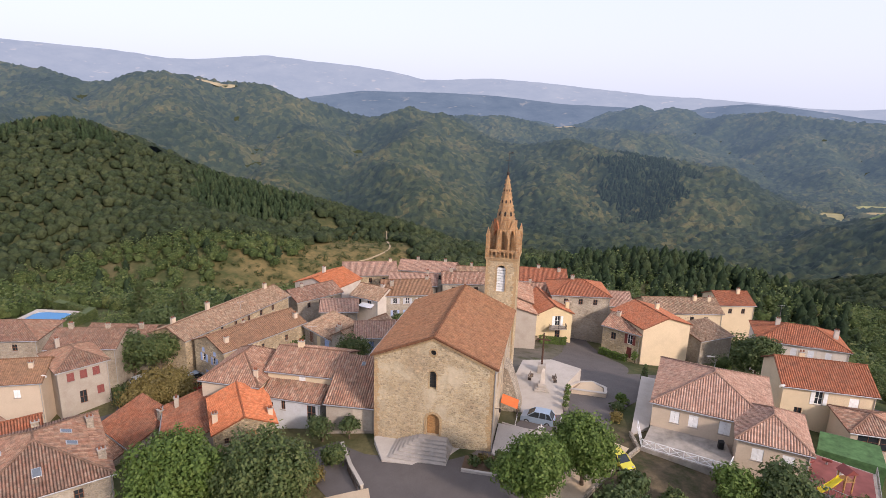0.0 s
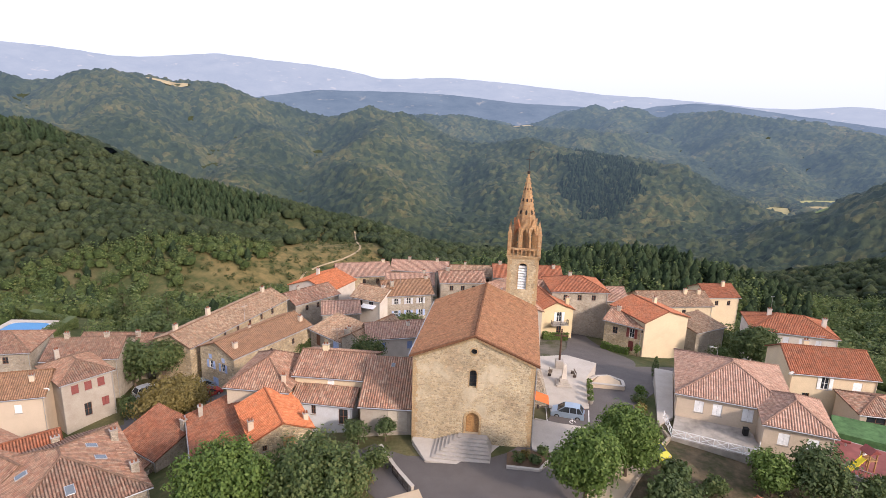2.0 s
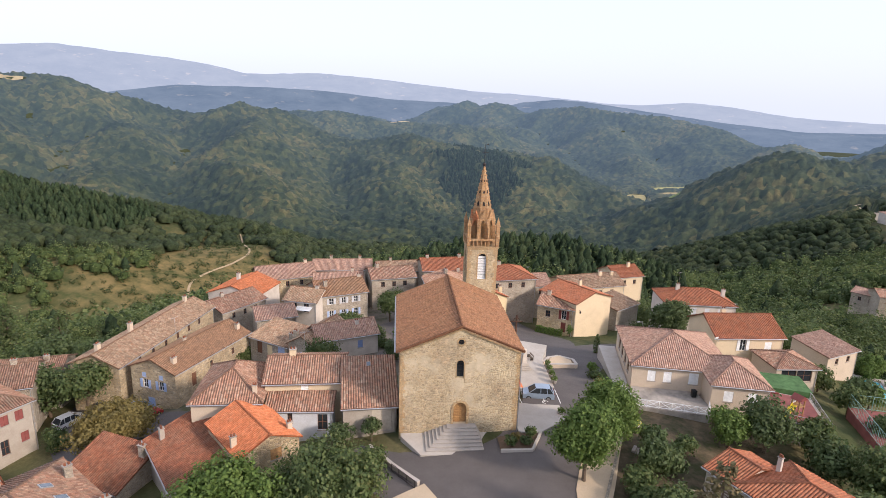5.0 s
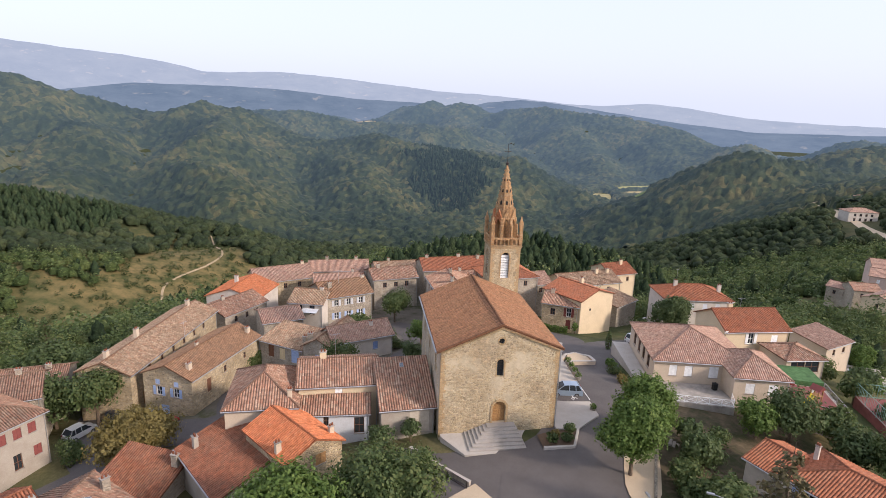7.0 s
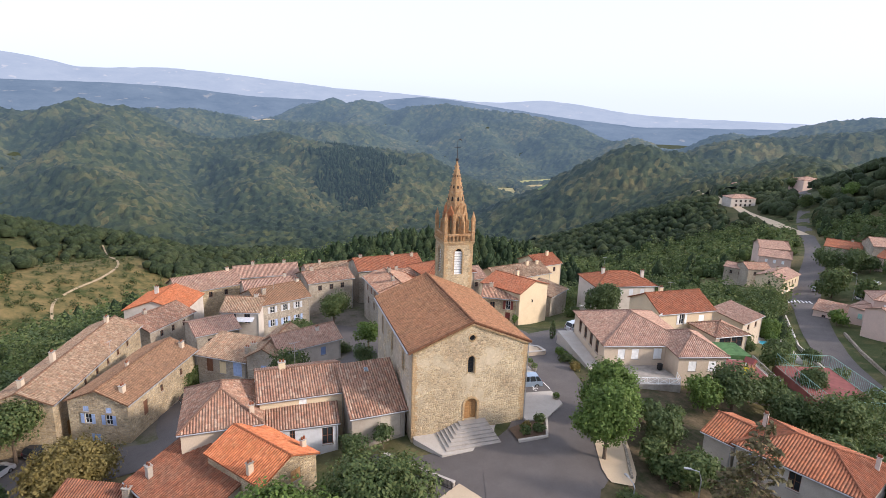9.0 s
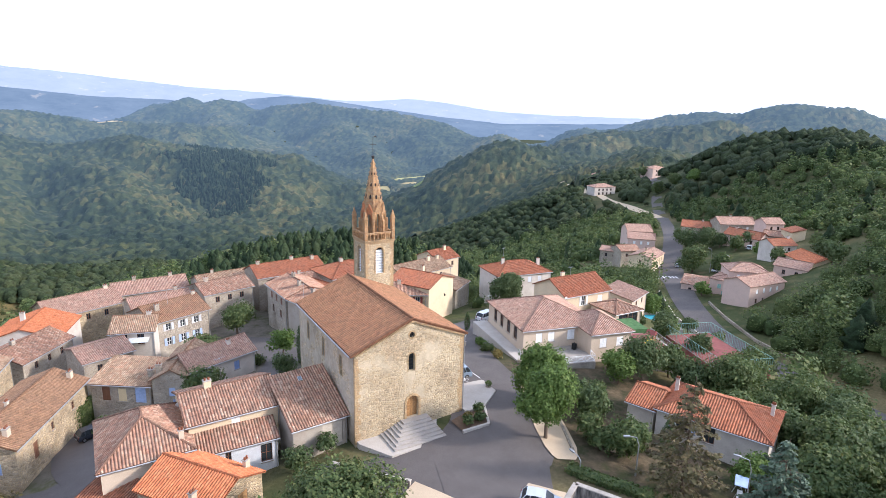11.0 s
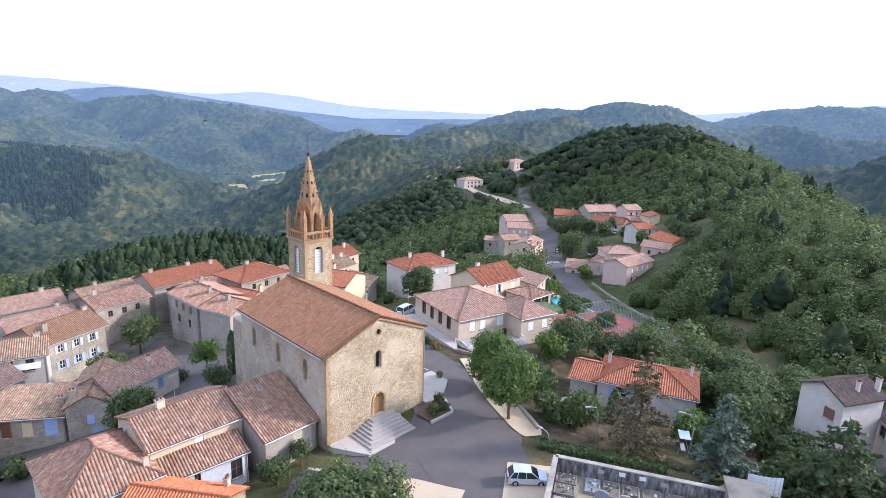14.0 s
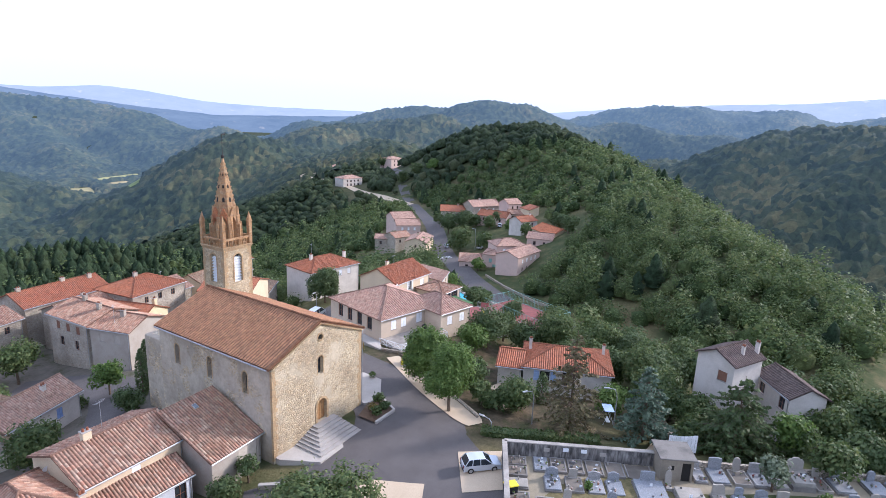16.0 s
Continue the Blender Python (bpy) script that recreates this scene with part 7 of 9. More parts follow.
# gardens between the hall and the cemetery
tree(40.0, -1.4, 5.4, 2.9, L_BRIGHT, "yellow-green garden tree below the hall", 40, 0.12, 0.2)
tree(44.6, -1.6, 8.2, 3.7, L_DARK, "dark garden tree beside the hall", 41, 0.15, 0.22)
shrub(33.4, -3.4, 2.2, 1.7, L_GREEN, "low garden shrub below the hall terrace", 42)
tree(27.2, -8.6, 4.8, 2.4, L_DARK, "dark garden tree by the gravel strip", 43, 0.12, 0.22)
tree(29.6, -7.4, 3.2, 2.0, L_DARK, "dark shrubby tree in the garden", 44, 0.1, 0.2)
tree(26.0, -15.8, 4.8, 2.9, L_GREEN, "yellowish green leafy garden tree", 45, 0.15, 0.2)
spruce(25.4, -23.2, 12.6, 4.9, L_NEEDLE, "tall half-dry brownish spruce in the garden", 46, 0.52)
spruce(27.4, -31.4, 9.8, 4.3, L_BLUE, "blue spruce in the garden", 47)
spruce(32.2, -40.6, 9.8, 7.2, L_DARK, "broad green spruce before the white house", 48)
cypress(30.6, -17.4, 4.6, 0.85, "dark clipped cypress before the bungalow", 49)
tree(33.6, -25.6, 4.2, 2.4, L_BRIGHT, "bright green garden shrub tree", 50, 0.1, 0.2)
tree(52.5, -10.5, 8.6, 4.4, L_GREEN, "feathery acacia below the road", 51, 0.25, 0.22, 12, 0.6)
tree(36.6, -31.0, 4.6, 2.8, L_GREEN, "leafy garden tree by the path", 52)
tree(24.4, -11.4, 3.0, 1.8, L_GREEN, "low green garden shrub", 53)
tree(35.2, -46.0, 5.4, 2.6, L_BRIGHT, "bright young tree before the white house", 54)
tree(30.0, -50.0, 5.0, 2.6, L_GREEN, "leafy tree behind the cemetery wall", 55)
tree(38.6, -30.0, 6.4, 3.4, L_GREEN, "leafy tree between the bungalow and the white house", 56, 0.12, 0.22)
tree(37.4, -35.4, 5.2, 2.8, L_GREEN, "leafy tree before the white house", 156, 0.1, 0.2)
tree(46, -15.5, 6.0, 3.2, L_GREEN, "green leafy tree behind the bungalow", 57)
tree(48, -26, 7.5, 3.8, L_GREEN, "green leafy tree on the slope", 58)
tree(54, -34, 8.5, 4.4, L_GREEN, "green leafy tree on the slope", 59)
tree(52, -45, 8.0, 4.2, L_DARK, "tree behind the white house", 60)
tree(46, -57, 8.0, 4.4, L_GREEN, "leafy tree beyond the cemetery wall", 61)
tree(38, -58, 7.0, 3.8, L_DARK, "leafy tree beyond the cemetery wall", 62)
tree(58, -22, 7.5, 4.0, L_DARK, "green leafy tree on the slope", 63)
tree(62, -8, 6.5, 3.4, L_GREEN, "green leafy tree below the road", 64)
tree(24.1, -44.8, 3.7, 1.75, L_OLIVE, "small rounded olive tree in the cemetery", 65, z=1.15)
hedge((17.4, -15.4), (23.6, -27.6), 1.5, 0.7, L_GREEN, "rambling green hedge above the cemetery wall", 66)
shrub(12.6, -3.6, 1.3, 0.9, L_GREEN, "clipped green shrub in the planter", 67, z=0.42)
shrub(14.4, -3.4, 1.1, 0.8, L_DARK, "dark shrub in the planter", 68, z=0.42)
shrub(15.4, -1.8, 1.4, 0.9, L_GREEN, "green shrub in the planter", 69, z=0.42)
shrub(13.4, -2.4, 0.9, 0.7, L_RUST, "dry shrub in the planter", 70, z=0.42)
GARDEN_LABELS = {L_DARK: "dark green leafy tree in the sloping gardens", L_GREEN: "green leafy tree in the sloping gardens", L_BRIGHT: "bright green leafy tree in the gardens"}
for i, (x, y, h, r, mat) in enumerate(((37.8, -32.6, 4.2, 2.4, L_DARK), (44, -29.5, 6, 3.4, L_GREEN), (50, -30, 7, 3.8, L_DARK), (36.6, -36.8, 3.4, 2.2, L_GREEN), (55, -27, 8, 4.2, L_GREEN), (49, -21.5, 6.5, 3.4, L_DARK), (51, -17, 7, 3.6, L_GREEN), (49.5, -6, 6, 3, L_DARK), (51, -1.5, 5.5, 2.8, L_GREEN), (28.8, -14.2, 2.6, 1.8, L_DARK), (23.6, -13.4, 2.2, 1.6, L_GREEN), (36.4, -40, 3.6, 2.4, L_DARK), (35.6, -46.6, 4.6, 2.6, L_DARK), (42, -50, 6, 3.2, L_GREEN), (36, -53, 5, 3, L_DARK), (34.4, -36.4, 3, 2.2, L_GREEN), (36.8, -41.6, 4.8, 2.6, L_GREEN), (29.4, -3.6, 3.4, 2, L_DARK), (47.4, -29.2, 7, 3.2, L_DARK), (57, -16, 8, 4.2, L_GREEN), (64, -20, 8, 4.2, L_DARK), (62, -30, 9, 4.6, L_GREEN), (60, -40, 9, 4.6, L_DARK), (56, -50, 9, 4.4, L_GREEN), (68, -4, 6.5, 3.4, L_GREEN), (66, 4, 5, 2.6, L_DARK), (70, -13, 7, 3.6, L_GREEN), (74, -2, 6, 3.2, L_DARK), (35.6, -28.8, 3.4, 2.2, L_BRIGHT), (31.4, -35.8, 2.6, 1.8, L_GREEN), (45, -52, 7, 3.6, L_DARK))):
    tree(x, y, h, r, mat, GARDEN_LABELS[mat], 200 + i, 0.1, 0.24, 10, 0.6)
for i, (x, y) in enumerate(((29.4, 16.5), (29.0, 13.2), (30.2, 20))):
    shrub(x, y, 1.4, 1.1, (L_GREEN, L_RUST, L_BRIGHT)[i], "low shrubs in the bed beside the hall", 71 + i)
hedge((29.0, 51.6), (34.0, 48.8), 0.9, 1.4, L_BRIGHT, "clipped green hedge before the stone house", 75)
hedge((17.2, 51.6), (22.6, 53.8), 0.8, 1.5, L_BRIGHT, "green hedge before the yellow house", 76)
shrub(35.4, 48.2, 3.2, 0.9, L_BRIGHT, "vine climbing beside the red door", 77)
cypress(34.6, 30.6, 3.6, 0.5, "narrow young cypress by the lane", 78)
for i, (x, y, h, r) in enumerate(((148.8, 65.8, 9.8, 5.2), (169.9, 84.6, 9.2, 4.8), (173.7, 79.3, 9.2, 4.8), (150.2, 56.2, 6.8, 3.6), (123.6, 43.9, 4.5, 2.4), (174.1, 67.1, 6.3, 3.3), (181.2, 67.4, 5.5, 2.9), (177.3, 75.6, 5.5, 2.9), (188.9, 102.0, 5.1, 2.7), (169.0, 55.2, 5.2, 2.7), (158.7, 43.4, 5.7, 3.0), (164.1, 33.0, 6.5, 3.4), (153.5, 25.2, 6.9, 3.6), (299.3, 192.6, 10.8, 5.7), (301.4, 179.9, 9.9, 5.2), (294.9, 201.8, 9.3, 4.9), (383.4, 289.8, 10.0, 5.3), (250.7, 129.6, 7.5, 4.0), (243.6, 116.1, 6.0, 3.2), (216.3, 64.6, 6.2, 3.2), (239.3, 93.9, 6.9, 3.6), (154.7, 103.2, 7.4, 3.9), (148.5, 106.7, 8.2, 4.3))):
    tree(x, y, h, r, (L_GREEN, L_DARK, L_DARK, L_GREEN, L_BRIGHT)[i % 5], "leafy tree among the houses of the hamlet", 80 + i, 0.1, 0.4)
hedge((-108, 60), (-94, 57), 2.2, 2.2, L_GREEN, "clipped hedge round the swimming pool", 100)
hedge((-94, 57), (-92, 47), 2.2, 2.2, L_GREEN, "clipped hedge round the swimming pool", 101)
spruce(-84, 62, 13, 4.0, L_DARK, "tall dark conifer on the slope", 102)
spruce(-78, 70, 12, 3.8, L_DARK, "tall dark conifer on the slope", 103)
spruce(-92, 72, 12, 4.0, L_DARK, "tall dark conifer on the slope", 104)

# ---- vehicles ----


def car(x, y, heading, paint, label, kind="hatch", z=None):
    """A parked car: body with arches and bonnet, glass, wheels, lamps."""
    L, W, H = {"hatch": (4.1, 1.75, 1.5), "mpv": (4.25, 1.8, 1.75), "van": (4.9, 1.9, 1.95), "small": (3.6, 1.6, 1.5)}[kind]
    gz = ground_z(x, y) + 0.1 if z is None else z
    e = thing("car" if kind != "van" else "van", pose(x, y, gz, 0, 0, heading), label, "car" if kind != "van" else "van", "parked cars")
    l, w = L / 2, W / 2
    hood = {"hatch": (0.52, 0.2), "mpv": (0.62, 0.24), "van": (0.74, 0.42), "small": (0.56, 0.2)}[kind]
    prof = [(-l, 0.35), (-l * 0.99, H * 0.55), (-l * 0.95, H * 0.6), (l * hood[0], H * 0.6), (l * 0.95, H * 0.48), (l, H * 0.38), (l * 0.99, 0.3)]
    under = []
    for cx in (l * 0.62, -l * 0.62):
        under += [(cx + 0.36 * math.cos(math.pi * i / 8), 0.28 + 0.36 * math.sin(math.pi * i / 8)) for i in range(9)]
    out = prof[:6] + [(l * 0.99, 0.28)] + under + [(-l, 0.28)]
    bm = bmesh.new()
    prism(bm, out, -w, w)
    bmesh.ops.recalc_face_normals(bm, faces=bm.faces)
    body = part("body", bm, paint, e)
    rear = -l * 0.93
    cab = [(rear, H * 0.6), (rear + 0.12 * L * (0.5 if kind == "van" else 1), H * 0.97), (-l * 0.3, H), (l * hood[1] - 0.1, H * 0.97), (l * hood[0], H * 0.6)]
    bm = bmesh.new()
    a = [bm.verts.new((px, -w * (0.97 if pz < H * 0.7 else 0.78), pz)) for px, pz in cab]
    b = [bm.verts.new((px, w * (0.97 if pz < H * 0.7 else 0.78), pz)) for px, pz in cab]
    bm.faces.new(a)
    bm.faces.new(b[::-1])
    for i in range(len(a)):
        j = (i + 1) % len(a)
        bm.faces.new((a[j], a[i], b[i], b[j]))
    bmesh.ops.recalc_face_normals(bm, faces=bm.faces)
    part("cabin_glass", bm, M_GLASS, e, "dark car glass")
    bm = bmesh.new()
    top = [(rear + 0.11 * L * (0.5 if kind == "van" else 1), H * 0.975), (-l * 0.3, H + 0.015), (l * hood[1] - 0.08, H * 0.975)]
    for (p, q), (r, s) in zip(top, top[1:]):
        quad(bm, (p, -w * 0.8, q), (r, -w * 0.8, s), (r, w * 0.8, s), (p, w * 0.8, q))
    for sy in (-1, 1):
        for px, pz, qx, qz in ((rear, H * 0.6, top[0][0], top[0][1]), (l * hood[0], H * 0.6, top[2][0], top[2][1]), (-l * 0.12, H * 0.6, -l * 0.12, H * 0.99), (-l * 0.55, H * 0.6, -l * 0.5, H * 0.99)):
            tube(bm, [(px, sy * w * 0.975, pz), (qx, sy * w * 0.79, qz)], [0.05, 0.05], 4)
    part("roof_frame", bm, paint, e)
    for i, (cx, sy) in enumerate(((l * 0.62, -1), (l * 0.62, 1), (-l * 0.62, -1), (-l * 0.62, 1))):
        m = Matrix.Translation((cx, sy * (w - 0.1), 0.31)) @ Matrix.Rotation(radians(90), 4, 'X')
        bm = bmesh.new()
        bmesh.ops.create_cone(bm, cap_ends=True, segments=14, radius1=0.31, radius2=0.31, depth=0.2, matrix=m)
        wh = part("wheel", bm, M_RUBBER, e)
        bm = bmesh.new()
        bmesh.ops.create_cone(bm, cap_ends=True, segments=12, radius1=0.19, radius2=0.19, depth=0.215, matrix=m)
        part("rim", bm, M_METAL, wh)
    for sy in (-1, 1):
        part("headlight", boxed(l * 0.93, l * 1.0, sy * w * 0.62 - 0.17, sy * w * 0.62 + 0.17, H * 0.4, H * 0.5, 0.02), M_METAL, e)
        part("tail_light", boxed(-l * 1.005, -l * 0.96, sy * w * 0.8 - 0.12, sy * w * 0.8 + 0.12, H * 0.42, H * 0.62, 0.02), M_RPAINT, e)
    for nm, px in (("bumper", l * 0.98), ("bumper", -l * 0.98)):
        part(nm, boxed(px - 0.06, px + 0.06, -w * 0.95, w * 0.95, 0.3, 0.5, 0.03), M_RUBBER, e)
    for sx in (l * 1.045, -l * 1.045):
        part("plate", boxed(sx - 0.008, sx + 0.008, -0.26, 0.26, 0.42, 0.53), M_WPAINT, e)


def paint(name, c):
    n = Nodes(name, 0.35, 0.3, 0.5)
    n.b.inputs["Coat Weight"].default_value = 0.6
    f = n.noise(n.coords(), 1.5)
    return n.color(n.ramp(f, [(0.3, tuple(v * 0.92 for v in c)), (0.7, c)]))


P_SILVER, P_BLUEG, P_RED = paint("silver_paint", (0.55, 0.57, 0.6)), paint("blue_grey_paint", (0.30, 0.38, 0.48)), paint("red_car_paint", (0.42, 0.03, 0.03))
P_WHITE, P_NIGHT, P_YEL = paint("white_car_paint", (0.75, 0.75, 0.75)), paint("dark_car_paint", (0.03, 0.035, 0.05)), paint("yellow_car_paint", (0.62, 0.55, 0.03))
car(11.0, -18.9, -45, P_SILVER, "silver hatchback parked on the pale pad", "hatch")
car(18.9, 9.2, 172, P_BLUEG, "blue-grey people carrier parked beside the church", "mpv", z=-0.55)
car(28.4, 2.2, -55, P_YEL, "small yellow car parked on the gravel", "small")
car(43.8, 37.4, 15, P_WHITE, "white van parked in the lane", "van")
car(-39.6, 20.6, 60, P_BLUEG, "grey-blue van parked by the blue-shuttered house", "van")
car(-36.9, 18.6, 55, P_RED, "red hatchback parked by the house", "hatch")
car(-48.4, 19.4, 60, P_WHITE, "white van parked in the street", "mpv")
car(-45.0, 24.4, 55, P_NIGHT, "dark blue car parked at the house corner", "hatch")
car(-26.2, 28.8, 20, P_NIGHT, "black car under the courtyard shrub", "small")
car(152.8, 74.6, 45, P_SILVER, "grey car on the road", "hatch")
for i, (x, y, a) in enumerate(((164.8, 64.4, 20), (155.2, 56.1, 30), (176.4, 63.4, 25), (151.3, 58.4, 10))):
    car(x, y, a, (P_WHITE, P_NIGHT, P_SILVER, P_WHITE)[i], "car parked among the houses of the hamlet", "hatch")

# ---- the square: pads, walls, monument, furniture ----


def pad(name, outline, material, label, category, lift=0.13, kind="structure"):
    """A flat pad laid on the ground, following it loosely."""
    bm = bmesh.new()
    vs = [bm.verts.new((x, y, ground_z(x, y) + lift)) for x, y in outline]
    f = bm.faces.new(vs)
    bmesh.ops.triangulate(bm, faces=[f])
    bmesh.ops.subdivide_edges(bm, edges=bm.edges, cuts=5, use_grid_fill=True)
    for v in bm.verts:
        v.co.z = ground_z(v.co.x, v.co.y) + lift
    bmesh.ops.recalc_face_normals(bm, faces=bm.faces)
    ob = mesh_object(name, bm, material)
    return tagged(ob, label, category, kind=kind)


def low_wall(name, pts, h, t, material, label, category="wall", cap=None, kind="", sink=1.2, top=None):
    """A wall through the points, its top h over the ground (or at the height top)."""
    c = Vector(pts[0])
    e = thing(name, pose(c.x, c.y, ground_z(*c)), label, category, kind=kind)
    for a, b in zip(pts, pts[1:]):
        a, b = Vector(a), Vector(b)
        d = b - a
        za, zb = (ground_z(*a), ground_z(*b))
        ta, tb = (za + h, zb + h) if top is None else (top, top)
        g = ground_z(*c)
        bm = bmesh.new()
        vs = box(bm, 0, d.length, -t / 2, t / 2, 0, 1)
        for v in vs:
            k = v.co.x / d.length
            lo, hi = min(za, zb) - sink - g, ta + (tb - ta) * k - g
            v.co.z = lo if v.co.z < 0.5 else hi
        m = Matrix.Translation((a.x - c.x, a.y - c.y, 0)) @ Matrix.Rotation(math.atan2(d.y, d.x), 4, 'Z')
        bmesh.ops.transform(bm, matrix=m, verts=bm.verts)
        part("masonry", bm, material, e)
        if cap:
            bm = bmesh.new()
            vs = box(bm, -0.02, d.length + 0.02, -t / 2 - 0.06, t / 2 + 0.06, 0, 0.1)
            for v in vs:
                k = min(1, max(0, v.co.x / d.length))
                v.co.z += ta + (tb - ta) * k - g + 0.003
            bmesh.ops.transform(bm, matrix=m, verts=bm.verts)
            part("coping", bm, cap, e)
    return e


def railing(name, pts, h, material, label, cross=False, z=None, gap=1.6, category="railing"):
    c = Vector(pts[0])
    z0 = ground_z(*c) if z is None else z
    e = thing(name, pose(c.x, c.y, z0), label, category)
    for a, b in zip(pts, pts[1:]):
        a, b = Vector(a) - c, Vector(b) - c
        n = max(1, round((b - a).length / gap))
        za = 0 if z is not None else ground_z(*(a + c)) - z0
        zb = 0 if z is not None else ground_z(*(b + c)) - z0
        P = lambda t, zz: (*a.lerp(b, t), za + (zb - za) * t + zz)
        for i in range(n + 1):
            bm = bmesh.new()
            tube(bm, [P(i / n, -0.1), P(i / n, h)], [0.045, 0.045], 5)
            part("post", bm, material, e)
        for zz in (h - 0.02, 0.15):
            bm = bmesh.new()
            tube(bm, [P(0, zz), P(1, zz)], [0.035, 0.035], 5)
            part("rail", bm, material, e)
        for i in range(n):
            bm = bmesh.new()
            if cross:
                tube(bm, [P(i / n, 0.15), P((i + 1) / n, h)], [0.03, 0.03], 4)
                tube(bm, [P(i / n, h), P((i + 1) / n, 0.15)], [0.03, 0.03], 4)
            else:
                for k in range(1, 8):
                    tube(bm, [P((i + k / 8) / n, 0.15), P((i + k / 8) / n, h)], [0.014, 0.014], 4)
            part("infill", bm, material, e)
    return e


pad("parking_pad_1", [(12.2, -15.4), (15.2, -19.4), (9.2, -23.4), (6.4, -19.4)], M_GRAVEL, "sandy parking pad edged with pale stone", "parking pad", 0.16)
pad("parking_pad_2", [(2.6, -9.4), (5.6, -15.5), (0.0, -18.6), (-3.2, -12.6)], M_GRAVEL, "sandy pad beside the square", "parking pad", 0.16)
ribbon("gravel_strip", [(29, 6.5, 1.0), (25.5, 0, 1.6), (22.6, -5.5, 1.9), (19.6, -12, 1.8), (18.6, -14, 1.0)], M_GRAVEL, "sandy strip under the lime trees", "gravel", 0.15)
low_wall("parapet_wall", [(-3.4, -1.6), (-0.6, -6.2), (2.0, -9.6)], 0.55, 0.3, M_GREYP, "low rendered wall on the edge of the square", cap=M_PAVE)
railing("handrail", [(-0.8, -6.6), (1.6, -10.0)], 1.0, M_IRON, "dark metal railing beside the square", gap=1.4)
# paved monument place east of the church
slab("monument_place", [(14.6, 12.0), (17.2, 11.0), (22.0, 12.2), (22.4, 21.0), (24.6, 26.8), (20.0, 29.0), (15.5, 27.5), (14.6, 20)], -3.5, -0.62, M_PAVE, "pale paved place with the war memorial", "pavement", "structure")
slab("side_terrace", [(14.2, -0.6), (16.9, -0.8), (20.6, 2.0), (20.8, 5.2), (14.2, 6.0)], -3.0, 0.42, M_PAVE, "pale concrete terrace beside the church", "pavement", "structure")
low_wall("curved_wall", [(22.8, 22.0), (24.4, 24.6), (26.4, 25.6), (28.2, 23.6), (28.0, 21.0), (23.2, 20.8)], 0.7, 0.35, M_BEIGE, "low pale wall round a raised bed", cap=M_PAVE)
ob = thing("war_memorial", pose(19.0, 18.6, -0.62), "pale stone obelisk on a stepped base", "monument")
for w, z0, z1 in ((1.1, 0, 0.22), (0.85, 0.222, 0.42), (0.6, 0.422, 0.95)):
    part("base", boxed(-w, w, -w, w, z0, z1, 0.03), M_PAVE, ob)
bm = bmesh.new()
lo = [bm.verts.new((x, y, 0.952)) for x, y in ((-0.36, -0.36), (0.36, -0.36), (0.36, 0.36), (-0.36, 0.36))]
hi = [bm.verts.new((x * 0.62, y * 0.62, 2.9)) for x, y in ((-0.36, -0.36), (0.36, -0.36), (0.36, 0.36), (-0.36, 0.36))]
tip = bm.verts.new((0, 0, 3.25))
for i in range(4):
    bm.faces.new((lo[i], lo[(i + 1) % 4], hi[(i + 1) % 4], hi[i]))
    bm.faces.new((hi[i], hi[(i + 1) % 4], tip))
part("obelisk", bm, M_WHITE, ob)
ob = thing("wayside_cross", pose(18.6, 24.0, -0.62), "tall rusty iron cross on a stone pedestal", "cross")
part("pedestal", boxed(-0.6, 0.6, -0.6, 0.6, 0, 1.3, 0.05), M_STEP, ob)
bm = bmesh.new()
tube(bm, [(0, 0, 1.3), (0, 0, 6.4)], [0.16, 0.12], 6)
tube(bm, [(-1.0, 0, 5.3), (1.0, 0, 5.3)], [0.12, 0.12], 6)
for s in (-1, 1):
    tube(bm, [(s * 0.6, 0, 5.3), (s * 0.35, 0, 5.8), (0, 0, 5.95)], [0.05, 0.05, 0.05], 5)
part("cross", bm, plain("rusted_iron", (0.09, 0.05, 0.035), 0.85, 0.2, 0.3), ob)
ob = thing("awning", pose(15.2, 8.4, -0.3), "orange canvas awning over a side door", "awning")
bm = bmesh.new()
for s in range(8):
    y0, y1 = -1.2 + s * 0.3, -0.9 + s * 0.3
    quad(bm, (-1.0, y0, 2.9), (1.1, y0, 2.3 + 0.02 * (s % 2)), (1.1, y1, 2.3 + 0.02 * ((s + 1) % 2)), (-1.0, y1, 2.9))
    quad(bm, (1.1, y0, 2.3 + 0.02 * (s % 2)), (1.1, y0, 2.05), (1.1, y1, 2.05), (1.1, y1, 2.3 + 0.02 * ((s + 1) % 2)))
part("canvas", bm, M_ORANGEC, ob)
bm = bmesh.new()
for y in (-1.15, 1.15):
    tube(bm, [(1.05, y, 0), (1.05, y, 2.3)], [0.035, 0.035], 5)
part("frame", bm, M_IRON, ob)
low_wall("ramp_wall", [(14.6, 6.4), (17.4, 5.6), (20.8, 5.4)], 0.5, 0.25, M_PAVE, "low pale wall beside the ramp", sink=1.5)
for a, b in (((16.2, 6.6), (16.2, 11.6)), ((21.4, 6.8), (21.9, 11.6))):
    bm = bmesh.new()
    n = 8
    for i in range(n):
        p, q = Vector(a).lerp(Vector(b), i / n), Vector(a).lerp(Vector(b), (i + 1) / n)
        quad(bm, (p.x - 0.06, p.y, ground_z(*p) + 0.12), (p.x + 0.06, p.y, ground_z(*p) + 0.12), (q.x + 0.06, q.y, ground_z(*q) + 0.12), (q.x - 0.06, q.y, ground_z(*q) + 0.12))
    tagged(mesh_object("bay_marking", bm, M_MARK), "white painted line of the parking bay", "road marking", kind="structure")
bm = bmesh.new()
cx, cy = 20.0, 4.0
